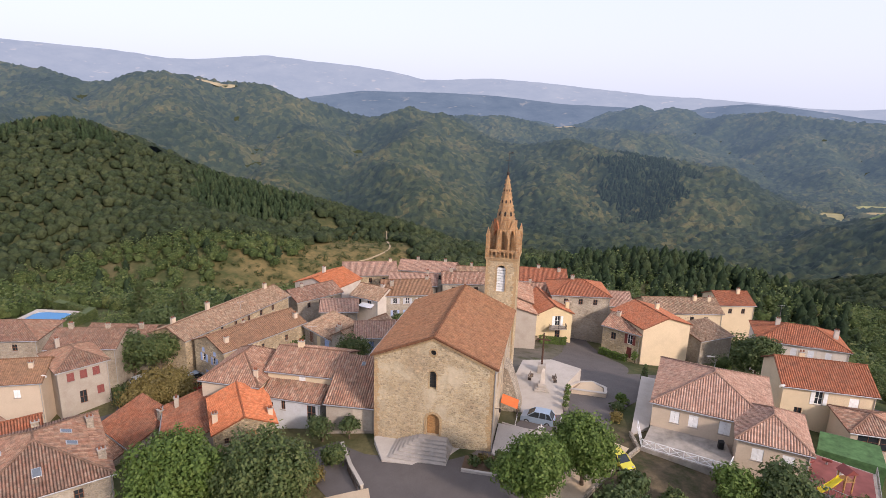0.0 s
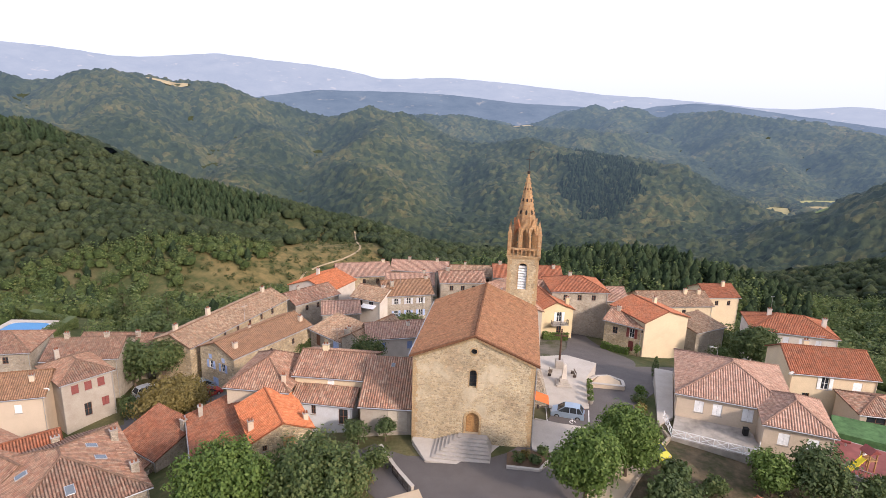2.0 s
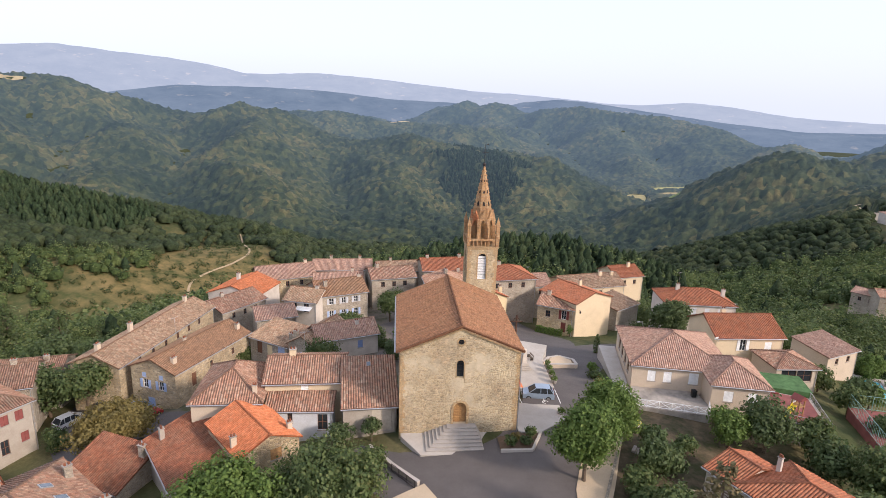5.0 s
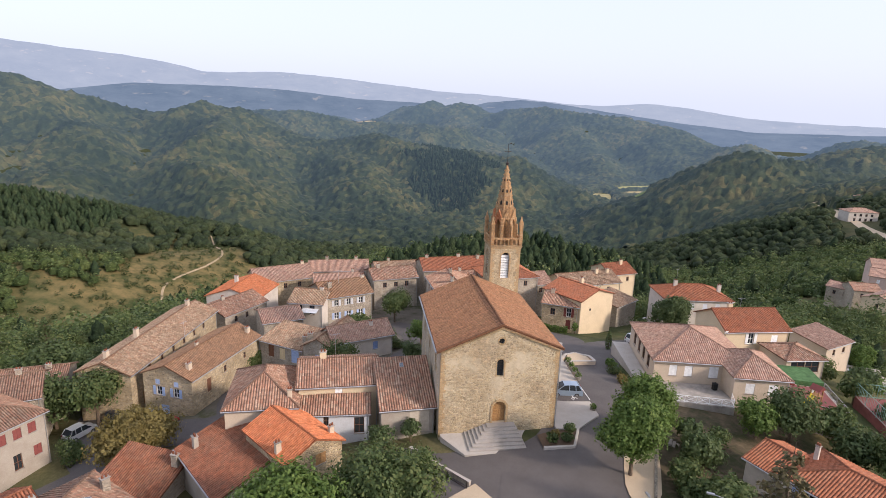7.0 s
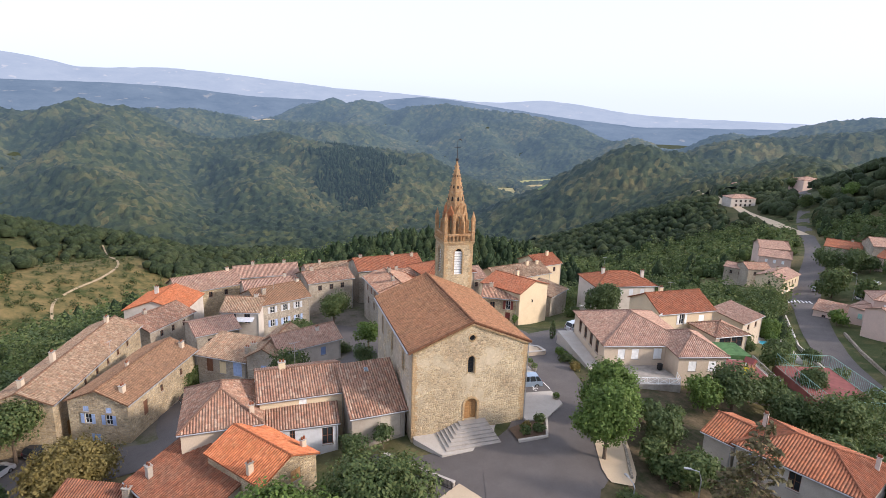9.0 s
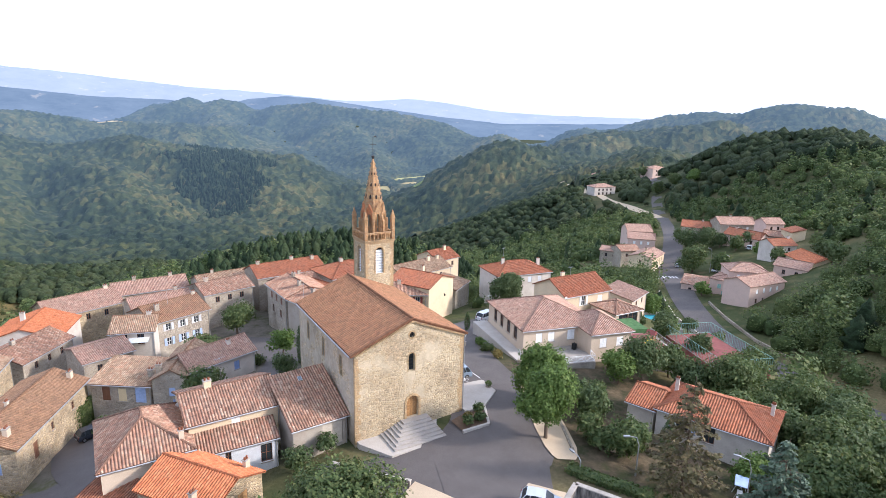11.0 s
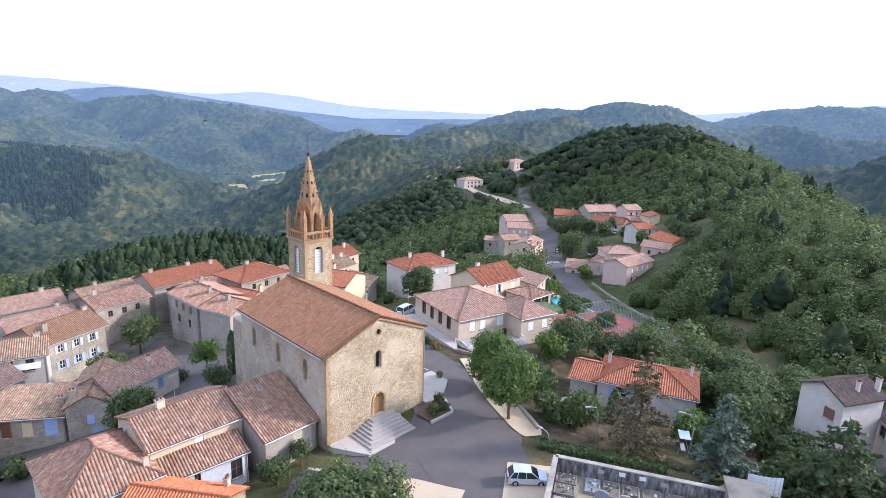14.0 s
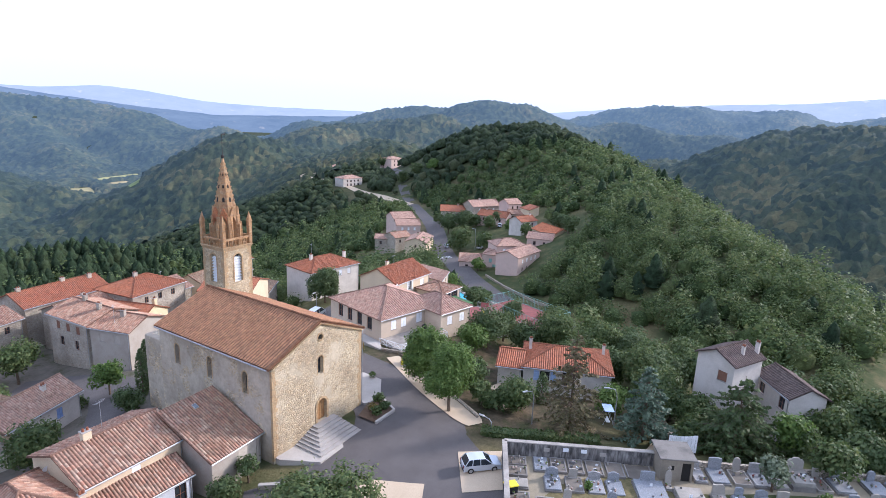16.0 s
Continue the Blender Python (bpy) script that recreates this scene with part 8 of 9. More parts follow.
for i in range(18):
    a0, a1 = 2 * math.pi * i / 18 * 0.75, 2 * math.pi * (i + 0.9) / 18 * 0.75
    quad(bm, *[(19.4 + r * math.cos(a), 7.2 + r * math.sin(a), ground_z(19.4, 7.2) + 0.12) for r, a in ((0.3, a0), (0.42, a0), (0.42, a1), (0.3, a1))])
box(bm, 19.34, 19.46, 7.3, 8.2, ground_z(19.4, 7.7) + 0.1, ground_z(19.4, 7.7) + 0.125)
tagged(mesh_object("bay_symbol", bm, M_MARK), "white painted wheelchair symbol on the asphalt", "road marking", kind="structure")
for i, (x, y) in enumerate(((22.3, 13.5), (22.4, 15.2), (22.5, 16.9), (22.6, 18.6), (20.4, 3.4))):
    ob = thing("flower_tub", pose(x, y, ground_z(x, y) + 0.08 if i == 4 else -0.62), "round concrete tub with green plants", "flower tub", "flower tubs")
    bm = bmesh.new()
    tube(bm, [(0, 0, 0), (0, 0, 0.5)], [0.32, 0.45], 12)
    part("tub", bm, M_CONC, ob)
    rng = np.random.RandomState(i)
    d = rng.normal(0, 1, (160, 3))
    d /= np.linalg.norm(d, axis=1)[:, None]
    leaf_mesh("foliage", d * 0.45 * rng.uniform(0.6, 1.1, (160, 1)) + np.array([0, 0, 0.75]), d, 0.12, L_BRIGHT, rng, ob)


def lamp_post(x, y, h, a, label="grey metal street lamp"):
    z = ground_z(x, y)
    e = thing("street_lamp", pose(x, y, z, 0, 0, a), label, "street lamp", "street lamps")
    bm = bmesh.new()
    tube(bm, [(0, 0, -0.3), (0, 0, h * 0.8), (0.3, 0, h), (1.2, 0, h + 0.15)], [0.08, 0.06, 0.05, 0.04], 6)
    part("pole", bm, M_METAL, e)
    part("lantern", boxed(1.0, 1.7, -0.12, 0.12, h + 0.06, h + 0.22, 0.03), M_METAL, e)


lamp_post(23.4, -19.2, 4.5, 150)
lamp_post(29.5, -27.5, 5, 120)
lamp_post(150, 60, 8, 90)
lamp_post(47.5, 41, 5, 200)
lamp_post(18.4, -16.2, 1.6, 90, "short grey lamp on the garden wall")
for x, y, zz, fx, fy in ((14.35, 2.0, 4.6, 1, 0), (33.3, 37.2, 1.6, 0, -1)):
    ob = thing("wall_lantern", pose(x, y, zz), "black iron wall lantern", "lantern", "wall lanterns")
    bm = bmesh.new()
    tube(bm, [(-0.3 * fx, -0.3 * fy, 0), (0.3 * fx, 0.3 * fy, 0.1)], [0.03, 0.03], 5)
    part("bracket", bm, M_IRON, ob)
    bm = bmesh.new()
    tube(bm, [(0.3 * fx, 0.3 * fy, -0.4), (0.3 * fx, 0.3 * fy, -0.05), (0.3 * fx, 0.3 * fy, 0.08)], [0.1, 0.17, 0.03], 6)
    part("lantern_head", bm, M_IRON, ob)

# the hall's terrace, walk and courts
slab("hall_terrace", [(31.2, 6.4), (40.4, 3.6), (41.6, 6.4), (41.6, 10.0), (33.1, 12.0)], -4.5, -0.35, M_CONC, "raised concrete terrace before the hall", "terrace", "structure")
railing("terrace_railing", [(31.3, 11.0), (31.3, 6.5), (40.3, 3.7), (41.2, 5.6)], 1.05, M_WPAINT, "white railing with crossed bars round the hall terrace", True, -0.35)
slab("hall_walk", [(30.4, 9.6), (32.9, 12.2), (36.2, 26.6), (33.6, 27.2)], -3.5, -0.75, M_PAVE, "pale concrete walk along the hall", "pavement", "structure")
low_wall("retaining_wall_1", [(27.6, 0.6), (31.0, 6.2), (30.4, 9.8)], 0.5, 0.35, M_DRY, "stone retaining wall below the hall", sink=3)
low_wall("retaining_wall_2", [(20.2, -13.4), (24.0, -6.2), (27.6, 0.6)], 0.35, 0.3, M_DRY, "low stone wall along the garden", sink=3)
ob = thing("bin", pose(40.6, 8.6, -0.35), "dark plastic wheeled bin on the terrace", "bin")
part("body", boxed(-0.3, 0.3, -0.3, 0.3, 0.05, 0.95, 0.05), M_RUBBER, ob)
part("lid", boxed(-0.33, 0.33, -0.34, 0.32, 0.953, 1.03, 0.03), M_RUBBER, ob)
ob = thing("waste_container", pose(8.4, -23.6, ground_z(8.4, -23.6) + 0.12, 0, 0, -40), "dark waste container with a yellow lid", "bin")
part("body", boxed(-0.6, 0.6, -0.45, 0.45, 0.08, 1.1, 0.06), M_RUBBER, ob)
part("lid", boxed(-0.65, 0.65, -0.5, 0.5, 1.103, 1.25, 0.05), M_YPAINT, ob, "yellow lid")
slab("playground", [(47.4, 2.6), (53.4, -1.2), (56.4, 7.0), (49.6, 10.4)], -6.5, 0.1, M_CONC, "raised playground with pale retaining walls", "playground", "structure")
slab("play_surface", [(47.7, 2.8), (53.2, -0.8), (56.0, 6.9), (49.8, 10.0)], 0.102, 0.15, M_COURT, "red rubber playground surface", "play surface", "structure")
slab("turf", [(52.2, 11.6), (58.6, 9.2), (60.2, 14.4), (54.2, 16.2)], -4, -0.3, M_TURF, "green artificial turf beside the porch", "turf", "structure")
slab("sports_court", [(60.6, -4.0), (69.0, -7.2), (74.4, 8.0), (66.0, 11.0)], -8, -3.6, M_COURT, "faded red sports court below the road", "sports court", "structure")
railing("court_fence", [(60.6, -4.0), (69.0, -7.2), (74.4, 8.0), (66.0, 11.0), (60.6, -4.0)], 2.2, M_GPAINT, "green wire fence round the sports court", False, -3.6, 3.0, "fence")
railing("playground_fence", [(47.5, 2.7), (53.3, -1.1), (56.3, 6.9)], 1.0, M_METAL, "grey metal playground fence", False, 0.1, 2.0, "fence")
ob = thing("slide", pose(51.4, 2.8, 0.15, 0, 0, 200), "yellow slide with a small red and white play tower", "slide")
bm = bmesh.new()
for i in range(6):
    t0, t1 = i / 6, (i + 1) / 6
    z = lambda t: 1.4 * (1 - t) ** 1.4 + 0.12
    quad(bm, (0.6 + 2.2 * t0, -0.3, z(t0)), (0.6 + 2.2 * t1, -0.3, z(t1)), (0.6 + 2.2 * t1, 0.3, z(t1)), (0.6 + 2.2 * t0, 0.3, z(t0)))
    for s in (-0.3, 0.3):
        quad(bm, (0.6 + 2.2 * t0, s, z(t0)), (0.6 + 2.2 * t1, s, z(t1)), (0.6 + 2.2 * t1, s * 1.15, z(t1) + 0.25), (0.6 + 2.2 * t0, s * 1.15, z(t0) + 0.25))
part("chute", bm, M_YPAINT, ob)
for x, y in ((-0.5, -0.5), (0.5, -0.5), (0.5, 0.5), (-0.5, 0.5)):
    part("post", boxed(x - 0.06, x + 0.06, y - 0.06, y + 0.06, 0, 2.3), M_WOOD, ob)
part("platform", boxed(-0.6, 0.6, -0.6, 0.6, 1.38, 1.46), M_WOOD, ob)
part("panel", boxed(-0.58, 0.58, -0.62, -0.565, 1.464, 2.1), M_WPAINT, ob)
bm = bmesh.new()
prism(bm, [(-0.8, 2.3), (0.8, 2.3), (0, 2.9)], -0.7, 0.7)
part("roof", bm, M_RPAINT, ob)
for x, y, r in ((49.6, 6.8, 30), (51.6, 7.6, -20)):
    ob = thing("spring_rider", pose(x, y, 0.15, 0, 0, r), "small red spring rider", "play equipment", "spring riders")
    bm = bmesh.new()
    tube(bm, [(0, 0, 0), (0, 0, 0.4)], [0.12, 0.12], 8)
    part("spring", bm, M_METAL, ob)
    part("seat", boxed(-0.5, 0.5, -0.15, 0.15, 0.402, 0.7, 0.06), M_RPAINT, ob)


def pool(x, y, w, d, a, water, label):
    z = ground_z(x, y) + 0.35
    e = thing("swimming_pool", pose(x, y, z, 0, 0, a), label, "swimming pool")
    bm = bmesh.new()
    for r in ((-w - 1.4, w + 1.4, -d - 1.4, -d), (-w - 1.4, w + 1.4, d, d + 1.4), (-w - 1.4, -w, -d, d), (w, w + 1.4, -d, d)):
        box(bm, *r, -2.5, 0.0, 0.0)
    part("surround", bm, M_PAVE, e)
    bm = bmesh.new()
    vs = [bm.verts.new((w * 1.0 * math.copysign(abs(math.cos(t)) ** 0.5, math.cos(t)), d * math.copysign(abs(math.sin(t)) ** 0.5, math.sin(t)), -0.15)) for t in [2 * math.pi * i / 32 for i in range(32)]]
    bm.faces.new(vs)
    part("water", bm, water, e)
    part("basin", boxed(-w, w, -d, d, -2.4, -0.2), M_BLUEW, e)


pool(-102, 51.5, 4.6, 3.0, 10, M_POOLB, "garden pool under a blue cover with pale paving")
pool(86.5, 29.0, 4.2, 2.2, 60, M_POOL, "turquoise garden pool with pale paving")
low_wall("road_wall", [(86, 10), (92, 22), (102, 36), (118, 54)], 0.8, 0.3, M_WHITE, "low white wall beside the road", sink=1)
low_wall("bank_wall", [(96, 4), (101, 14), (112, 29), (120, 39)], 0.6, 0.4, M_DRY, "stone wall along the road", sink=1)
for i in range(7):
    t = i / 6
    x, y = 134 + 4.2 * t, 67.4 + -4.2 * t
    bm = bmesh.new()
    m = pose(x, y, ground_z(x, y) + 0.16, 0, 0, 60)
    quad(bm, *[m @ Vector(p) for p in ((-2, -0.25, 0), (2, -0.25, 0), (2, 0.25, 0), (-2, 0.25, 0))])
    tagged(mesh_object("crossing_stripe", bm, M_MARK), "white stripe of a zebra crossing", "road marking", kind="structure")

# ---- garden of the bungalow ----
ob = thing("garden_table", pose(29.2, -12.6, ground_z(29.2, -12.6)), "round white garden table", "table")
bm = bmesh.new()
tube(bm, [(0, 0, 0.7), (0, 0, 0.75)], [0.55, 0.55], 16)
part("tabletop", bm, M_WPAINT, ob)
bm = bmesh.new()
tube(bm, [(0, 0, 0), (0, 0, 0.7)], [0.25, 0.05], 8)
part("leg", bm, M_WPAINT, ob)
ob = thing("garden_swing", pose(30.2, -26.4, ground_z(30.2, -26.4), 0, 0, 30), "white metal garden swing seat", "swing")
for s in (-0.9, 0.9):
    bm = bmesh.new()
    tube(bm, [(s, -0.7, 0), (s, 0, 2.0), (s, 0.7, 0)], [0.04, 0.04, 0.04], 6)
    part("frame", bm, M_WPAINT, ob)
part("canopy", boxed(-1.0, 1.0, -0.6, 0.6, 2.0, 2.06, 0.02), M_LBLUE, ob)
part("seat", boxed(-0.8, 0.8, -0.25, 0.25, 0.45, 0.55, 0.03), M_WPAINT, ob)
ribbon("garden_path", [(24.6, -14.8, 0.5), (27.4, -12.4, 0.6), (30.4, -10.6, 0.6), (33.2, -11.4, 0.8)], M_GRAVEL, "pale garden path to the bungalow", "path", 0.12)
ribbon("garden_track", [(24.5, -33.5, 1.2), (29, -33.8, 1.4), (34, -32, 1.3), (39, -30.4, 1.1)], M_GRAVEL, "sandy track to the white house", "path", 0.12)

# ---- cemetery ----
CEM_Z = 1.0
D = Vector((7.4, -13.8)).normalized()
S = Vector((-D.y, D.x)) * -1
if S.x > 0:
    S = -S
C0 = Vector((14.2, -20.3))


def cem(a, b):
    return C0 + D * a + S * b


def streaked_wall():
    """Old grey render with dark runs and pale lime streaks from the coping down."""
    m = bpy.data.materials.new("streaked_wall")
    m.use_nodes = True
    n, l = m.node_tree.nodes, m.node_tree.links
    bs = n["Principled BSDF"]
    bs.inputs["Roughness"].default_value = 0.95
    tc = n.new("ShaderNodeTexCoord")
    mp = n.new("ShaderNodeMapping")
    mp.inputs["Scale"].default_value = (2.0, 2.0, 0.45)
    runs = n.new("ShaderNodeTexNoise")
    runs.inputs["Scale"].default_value = 1.6
    runs.inputs["Detail"].default_value = 6.0
    blot = n.new("ShaderNodeTexNoise")
    blot.inputs["Scale"].default_value = 0.7
    blot.inputs["Detail"].default_value = 5.0
    r1 = n.new("ShaderNodeValToRGB")
    r1.color_ramp.elements[0].position, r1.color_ramp.elements[0].color = 0.36, (0.075, 0.07, 0.066, 1)
    r1.color_ramp.elements[1].position, r1.color_ramp.elements[1].color = 0.7, (0.38, 0.355, 0.32, 1)
    mid = r1.color_ramp.elements.new(0.5)
    mid.color = (0.19, 0.175, 0.16, 1)
    r2 = n.new("ShaderNodeValToRGB")
    r2.color_ramp.elements[0].position, r2.color_ramp.elements[0].color = 0.35, (0.6, 0.58, 0.56, 1)
    r2.color_ramp.elements[1].position, r2.color_ramp.elements[1].color = 0.65, (1, 1, 1, 1)
    mx = n.new("ShaderNodeMix")
    mx.data_type, mx.blend_type = 'RGBA', 'MULTIPLY'
    mx.inputs[0].default_value = 1.0
    bump = n.new("ShaderNodeBump")
    bump.inputs["Distance"].default_value = 0.03
    bump.inputs["Strength"].default_value = 0.5
    l.new(tc.outputs["Object"], mp.inputs["Vector"])
    l.new(mp.outputs["Vector"], runs.inputs["Vector"])
    l.new(tc.outputs["Object"], blot.inputs["Vector"])
    l.new(runs.outputs["Fac"], r1.inputs["Fac"])
    l.new(blot.outputs["Fac"], r2.inputs["Fac"])
    l.new(r1.outputs["Color"], mx.inputs[6])
    l.new(r2.outputs["Color"], mx.inputs[7])
    l.new(mx.outputs[2], bs.inputs["Base Color"])
    l.new(blot.outputs["Fac"], bump.inputs["Height"])
    l.new(bump.outputs["Normal"], bs.inputs["Normal"])
    return m


M_STREAK = streaked_wall()
M_HUT = plaster("hut_render", (0.31, 0.265, 0.2), (0.13, 0.115, 0.09), 0.7)
M_BED = plaster("grave_gravel", (0.20, 0.17, 0.135), (0.09, 0.08, 0.065), 0.7)
M_LIMEST = plaster("worn_limestone", (0.37, 0.335, 0.285), (0.16, 0.145, 0.12), 0.7)
# slight blue in the base colour stands for sky reflected in polished granite
M_SKYGRAN = plain("sky_tinted_granite", (0.235, 0.24, 0.25), 0.42, 0, 0.25, 8)
M_KERB = plaster("grave_kerb", (0.27, 0.245, 0.215), (0.09, 0.083, 0.075), 0.7)
M_POT = plain("terracotta_pot", (0.30, 0.16, 0.10), 0.8)
slab("cemetery_ground", [tuple(cem(-0.2, -0.1)), tuple(cem(42, -0.1)), tuple(cem(42, 26)), tuple(cem(-0.2, 26))], -3.5, CEM_Z, plaster("cemetery_gravel", (0.30, 0.25, 0.17), (0.16, 0.145, 0.09), 0.7), "sandy gravel of the cemetery", "cemetery ground", "structure")
low_wall("cemetery_wall", [tuple(cem(-0.3, 26)), tuple(cem(-0.3, 0)), tuple(cem(15.4, 0))], 0, 0.4, M_STREAK, "grey streaked wall round the cemetery", cap=M_CONC, top=2.55, sink=1.5)
low_wall("cemetery_wall_low", [tuple(cem(18.8, -0.3)), tuple(cem(42, -0.3))], 0, 0.35, M_DRY, "low stone wall of the cemetery", top=1.75, sink=1.5)
D_ANG = math.degrees(math.atan2(D.y, D.x))
for a, z, mat, label in ((4.2, 1.75, M_CONC, "grey stone plaque on the cemetery wall"), (6.2, 1.9, M_WPAINT, "white marble plaque on the cemetery wall"), (8.1, 1.9, M_WPAINT, "white marble plaque on the cemetery wall"), (10.1, 1.7, M_CONC, "grey stone plaque on the cemetery wall")):
    e = thing("wall_plaque", pose(*cem(a, 0.23), z, 0, 0, D_ANG), label, "plaque", "plaques on the wall")
    part("tablet", boxed(-0.3, 0.3, -0.03, 0.03, 0, 0.42, 0.008), mat, e)
hz = thing("cemetery_hut", pose(*cem(17.0, 1.0), CEM_Z, 0, 0, D_ANG), "small beige rendered hut with a flat stained roof", "hut")
bm = bmesh.new()
for r in ((-1.6, 0.5, -1.5, -1.3, 0, 2.5), (1.4, 1.6, -1.5, -1.3, 0, 2.5), (0.5, 1.4, -1.5, -1.3, 2.1, 2.5), (-1.6, 1.6, 1.3, 1.5, 0, 2.5), (-1.6, -1.4, -1.3, 1.3, 0, 2.5), (1.4, 1.6, -1.3, 1.3, 0, 2.5)):
    box(bm, *r)
part("wall", bm, M_HUT, hz)
part("roof", boxed(-1.85, 1.85, -1.8, 1.75, 2.503, 2.65, 0.03), M_WALLC, hz, "stained concrete roof slab")
# near-black panels paint the shade inside the open doorway and the slit
part("door", boxed(0.52, 1.38, -1.36, -1.32, 0, 2.08), M_DARK, hz, "dark panel for the shade in the open doorway")
part("window", boxed(-0.55, -0.3, -1.53, -1.502, 1.25, 1.75), M_DARK, hz, "dark plate for the shade in a narrow slit window")
ob = thing("white_sheet", pose(*cem(17.9, -3.2), 0.9, 0, 0, D_ANG), "white corrugated sheet fence behind the hut", "fence")
for i in range(15):
    sag = 0.12 * math.sin(math.pi * i / 14)
    part("panel", boxed(i * 0.205, i * 0.205 + 0.19, -0.03 + 0.05 * (i % 2), 0.02 + 0.05 * (i % 2), 0, 1.95 - sag + 0.012 * i), M_WPAINT, ob)
for x in (-0.06, 3.1):
    bm = bmesh.new()
    tube(bm, [(x, 0.12, -0.2), (x, 0.12, 2.1)], [0.04, 0.04], 6)
    part("post", bm, M_BARK, ob)
rng = random.Random(12)
ang = math.degrees(math.atan2(S.y, S.x))
HEADS = {"shoulder": ((-0.5, 0), (0.5, 0), (0.5, 0.72), (0.42, 0.84), (0.3, 0.84), (0.2, 0.97), (0, 1), (-0.2, 0.97), (-0.3, 0.84), (-0.42, 0.84), (-0.5, 0.72)),
         "round": ((-0.5, 0), (0.5, 0), (0.5, 0.7), (0.43, 0.86), (0.25, 0.97), (0, 1), (-0.25, 0.97), (-0.43, 0.86), (-0.5, 0.7)),
         "flat": ((-0.5, 0), (0.5, 0), (0.5, 0.94), (0.2, 1), (-0.2, 1), (-0.5, 0.94)),
         "slant": ((-0.5, 0), (0.5, 0), (0.5, 0.7), (0.25, 1), (-0.2, 0.9), (-0.5, 0.95))}
STONE = {M_GRAN: "grey granite", M_GRAND: "dark granite", M_CONC: "weathered concrete", M_LIMEST: "worn limestone", M_SKYGRAN: "sky-tinted polished granite", M_PAVE: "pale stone"}
FLOWERS = (M_WPAINT, M_PINK, M_RPAINT, L_GREEN, L_BRIGHT, L_DARK)


def tomb(a, b, w, l, h, stone, head, hh, hw, bed, pots, turn=0.0):
    """A grave with its head at (a, b): kerb, slab or gravel bed, headstone, pots and tablets."""
    p = cem(a, b)
    e = thing("grave", pose(p.x, p.y, CEM_Z, 0, 0, ang + turn), STONE[stone] + " grave " + ("with a gravel bed and flower pots" if bed else "slab with tablets and flower pots"), "grave", "graves")
    if bed:
        for r in ((0, l, -w, -w + 0.14), (0, l, w - 0.14, w), (0, 0.14, -w + 0.14, w - 0.14), (l - 0.14, l, -w + 0.14, w - 0.14)):
            part("kerb", boxed(*r, 0, h, 0.02), M_KERB if stone is M_CONC else stone, e)
        part("gravel_bed", boxed(0.143, l - 0.143, -w + 0.143, w - 0.143, 0, h - 0.06), M_BED, e)
        top = h - 0.06
    else:
        part("kerb", boxed(0, l, -w, w, 0, h * 0.55, 0.02), M_KERB, e)
        part("slab", boxed(0.1, l - 0.08, -w + 0.09, w - 0.09, h * 0.55 + 0.003, h, 0.03), stone, e)
        top = h
    if head:
        bm = bmesh.new()
        kind = "round" if head == "cross" else head
        prism(bm, [(x * hw, z * hh) for x, z in HEADS[kind]], -0.09, 0.09, Matrix.Translation((0.12, 0, top + 0.06)) @ Matrix.Rotation(radians(90), 4, 'Z'))
        bmesh.ops.recalc_face_normals(bm, faces=bm.faces)
        part("headstone", bm, stone if stone is not M_CONC else M_LIMEST, e)
        part("plinth", boxed(0.0, 0.3, -hw * 0.56, hw * 0.56, top + 0.002, top + 0.06), stone, e)
        if head == "cross":
            bm = bmesh.new()
            z = top + 0.05 + hh
            box(bm, 0.07, 0.17, -0.05, 0.05, z, z + 0.5)
            box(bm, 0.07, 0.17, -0.18, 0.18, z + 0.24, z + 0.34)
            part("cross", bm, stone, e)
    for k in range(pots):
        x, y = rng.uniform(0.4, l - 0.25), rng.uniform(-w * 0.72, w * 0.72)
        s = rng.uniform(0.07, 0.13)
        bm = bmesh.new()
        if rng.random() < 0.4:
            box(bm, x - 0.025, x + 0.025, y - s * 1.3, y + s * 1.3, top + 0.002, top + 2.6 * s, 0.01)
            part("tablet", bm, rng.choice((M_WPAINT, M_GRAND, M_GRAND, M_PAVE)), e)
        else:
            tube(bm, [(x, y, top + 0.002), (x, y, top + 1.4 * s)], [s * 0.7, s], 7)
            pot = part("flower_pot", bm, rng.choice((M_POT, M_GRAND, M_CONC)), e)
            bm = bmesh.new()
            for q in range(6):
                t = rng.uniform(0, 6.28)
                r = s * rng.uniform(0.2, 0.9)
                bmesh.ops.create_icosphere(bm, subdivisions=1, radius=s * rng.uniform(0.35, 0.6), matrix=Matrix.Translation((x + r * math.cos(t), y + r * math.sin(t), top + s * rng.uniform(1.5, 2.4))))
            part("flowers", bm, rng.choice(FLOWERS), pot)


# the row along the streaked wall, most without headstones
for a, w, st_, head, bed, n in ((3.5, 0.8, M_SKYGRAN, "", False, 8), (5.3, 0.8, M_CONC, "", True, 10), (7.1, 0.8, M_CONC, "", True, 12), (9.0, 0.85, M_CONC, "", True, 8), (11.1, 0.9, M_CONC, "", True, 1)):
    tomb(a, 0.45, w, 2.45, 0.3, st_, head, 0.6, 0.9, bed, n)
part_bay = thing("empty_plot", pose(*cem(13.6, 1.5), CEM_Z, 0, 0, ang), "empty sunken grave plot edged with concrete", "grave plot", "graves")
part("kerb", boxed(-1.1, 1.2, -1.35, -1.2, 0, 0.18, 0.02), M_CONC, part_bay)
part("kerb", boxed(-1.1, 1.2, 1.2, 1.35, 0, 0.18, 0.02), M_CONC, part_bay)
part("floor_slab", boxed(-1.1, 1.2, -1.19, 1.19, 0, 0.05), M_BED, part_bay)
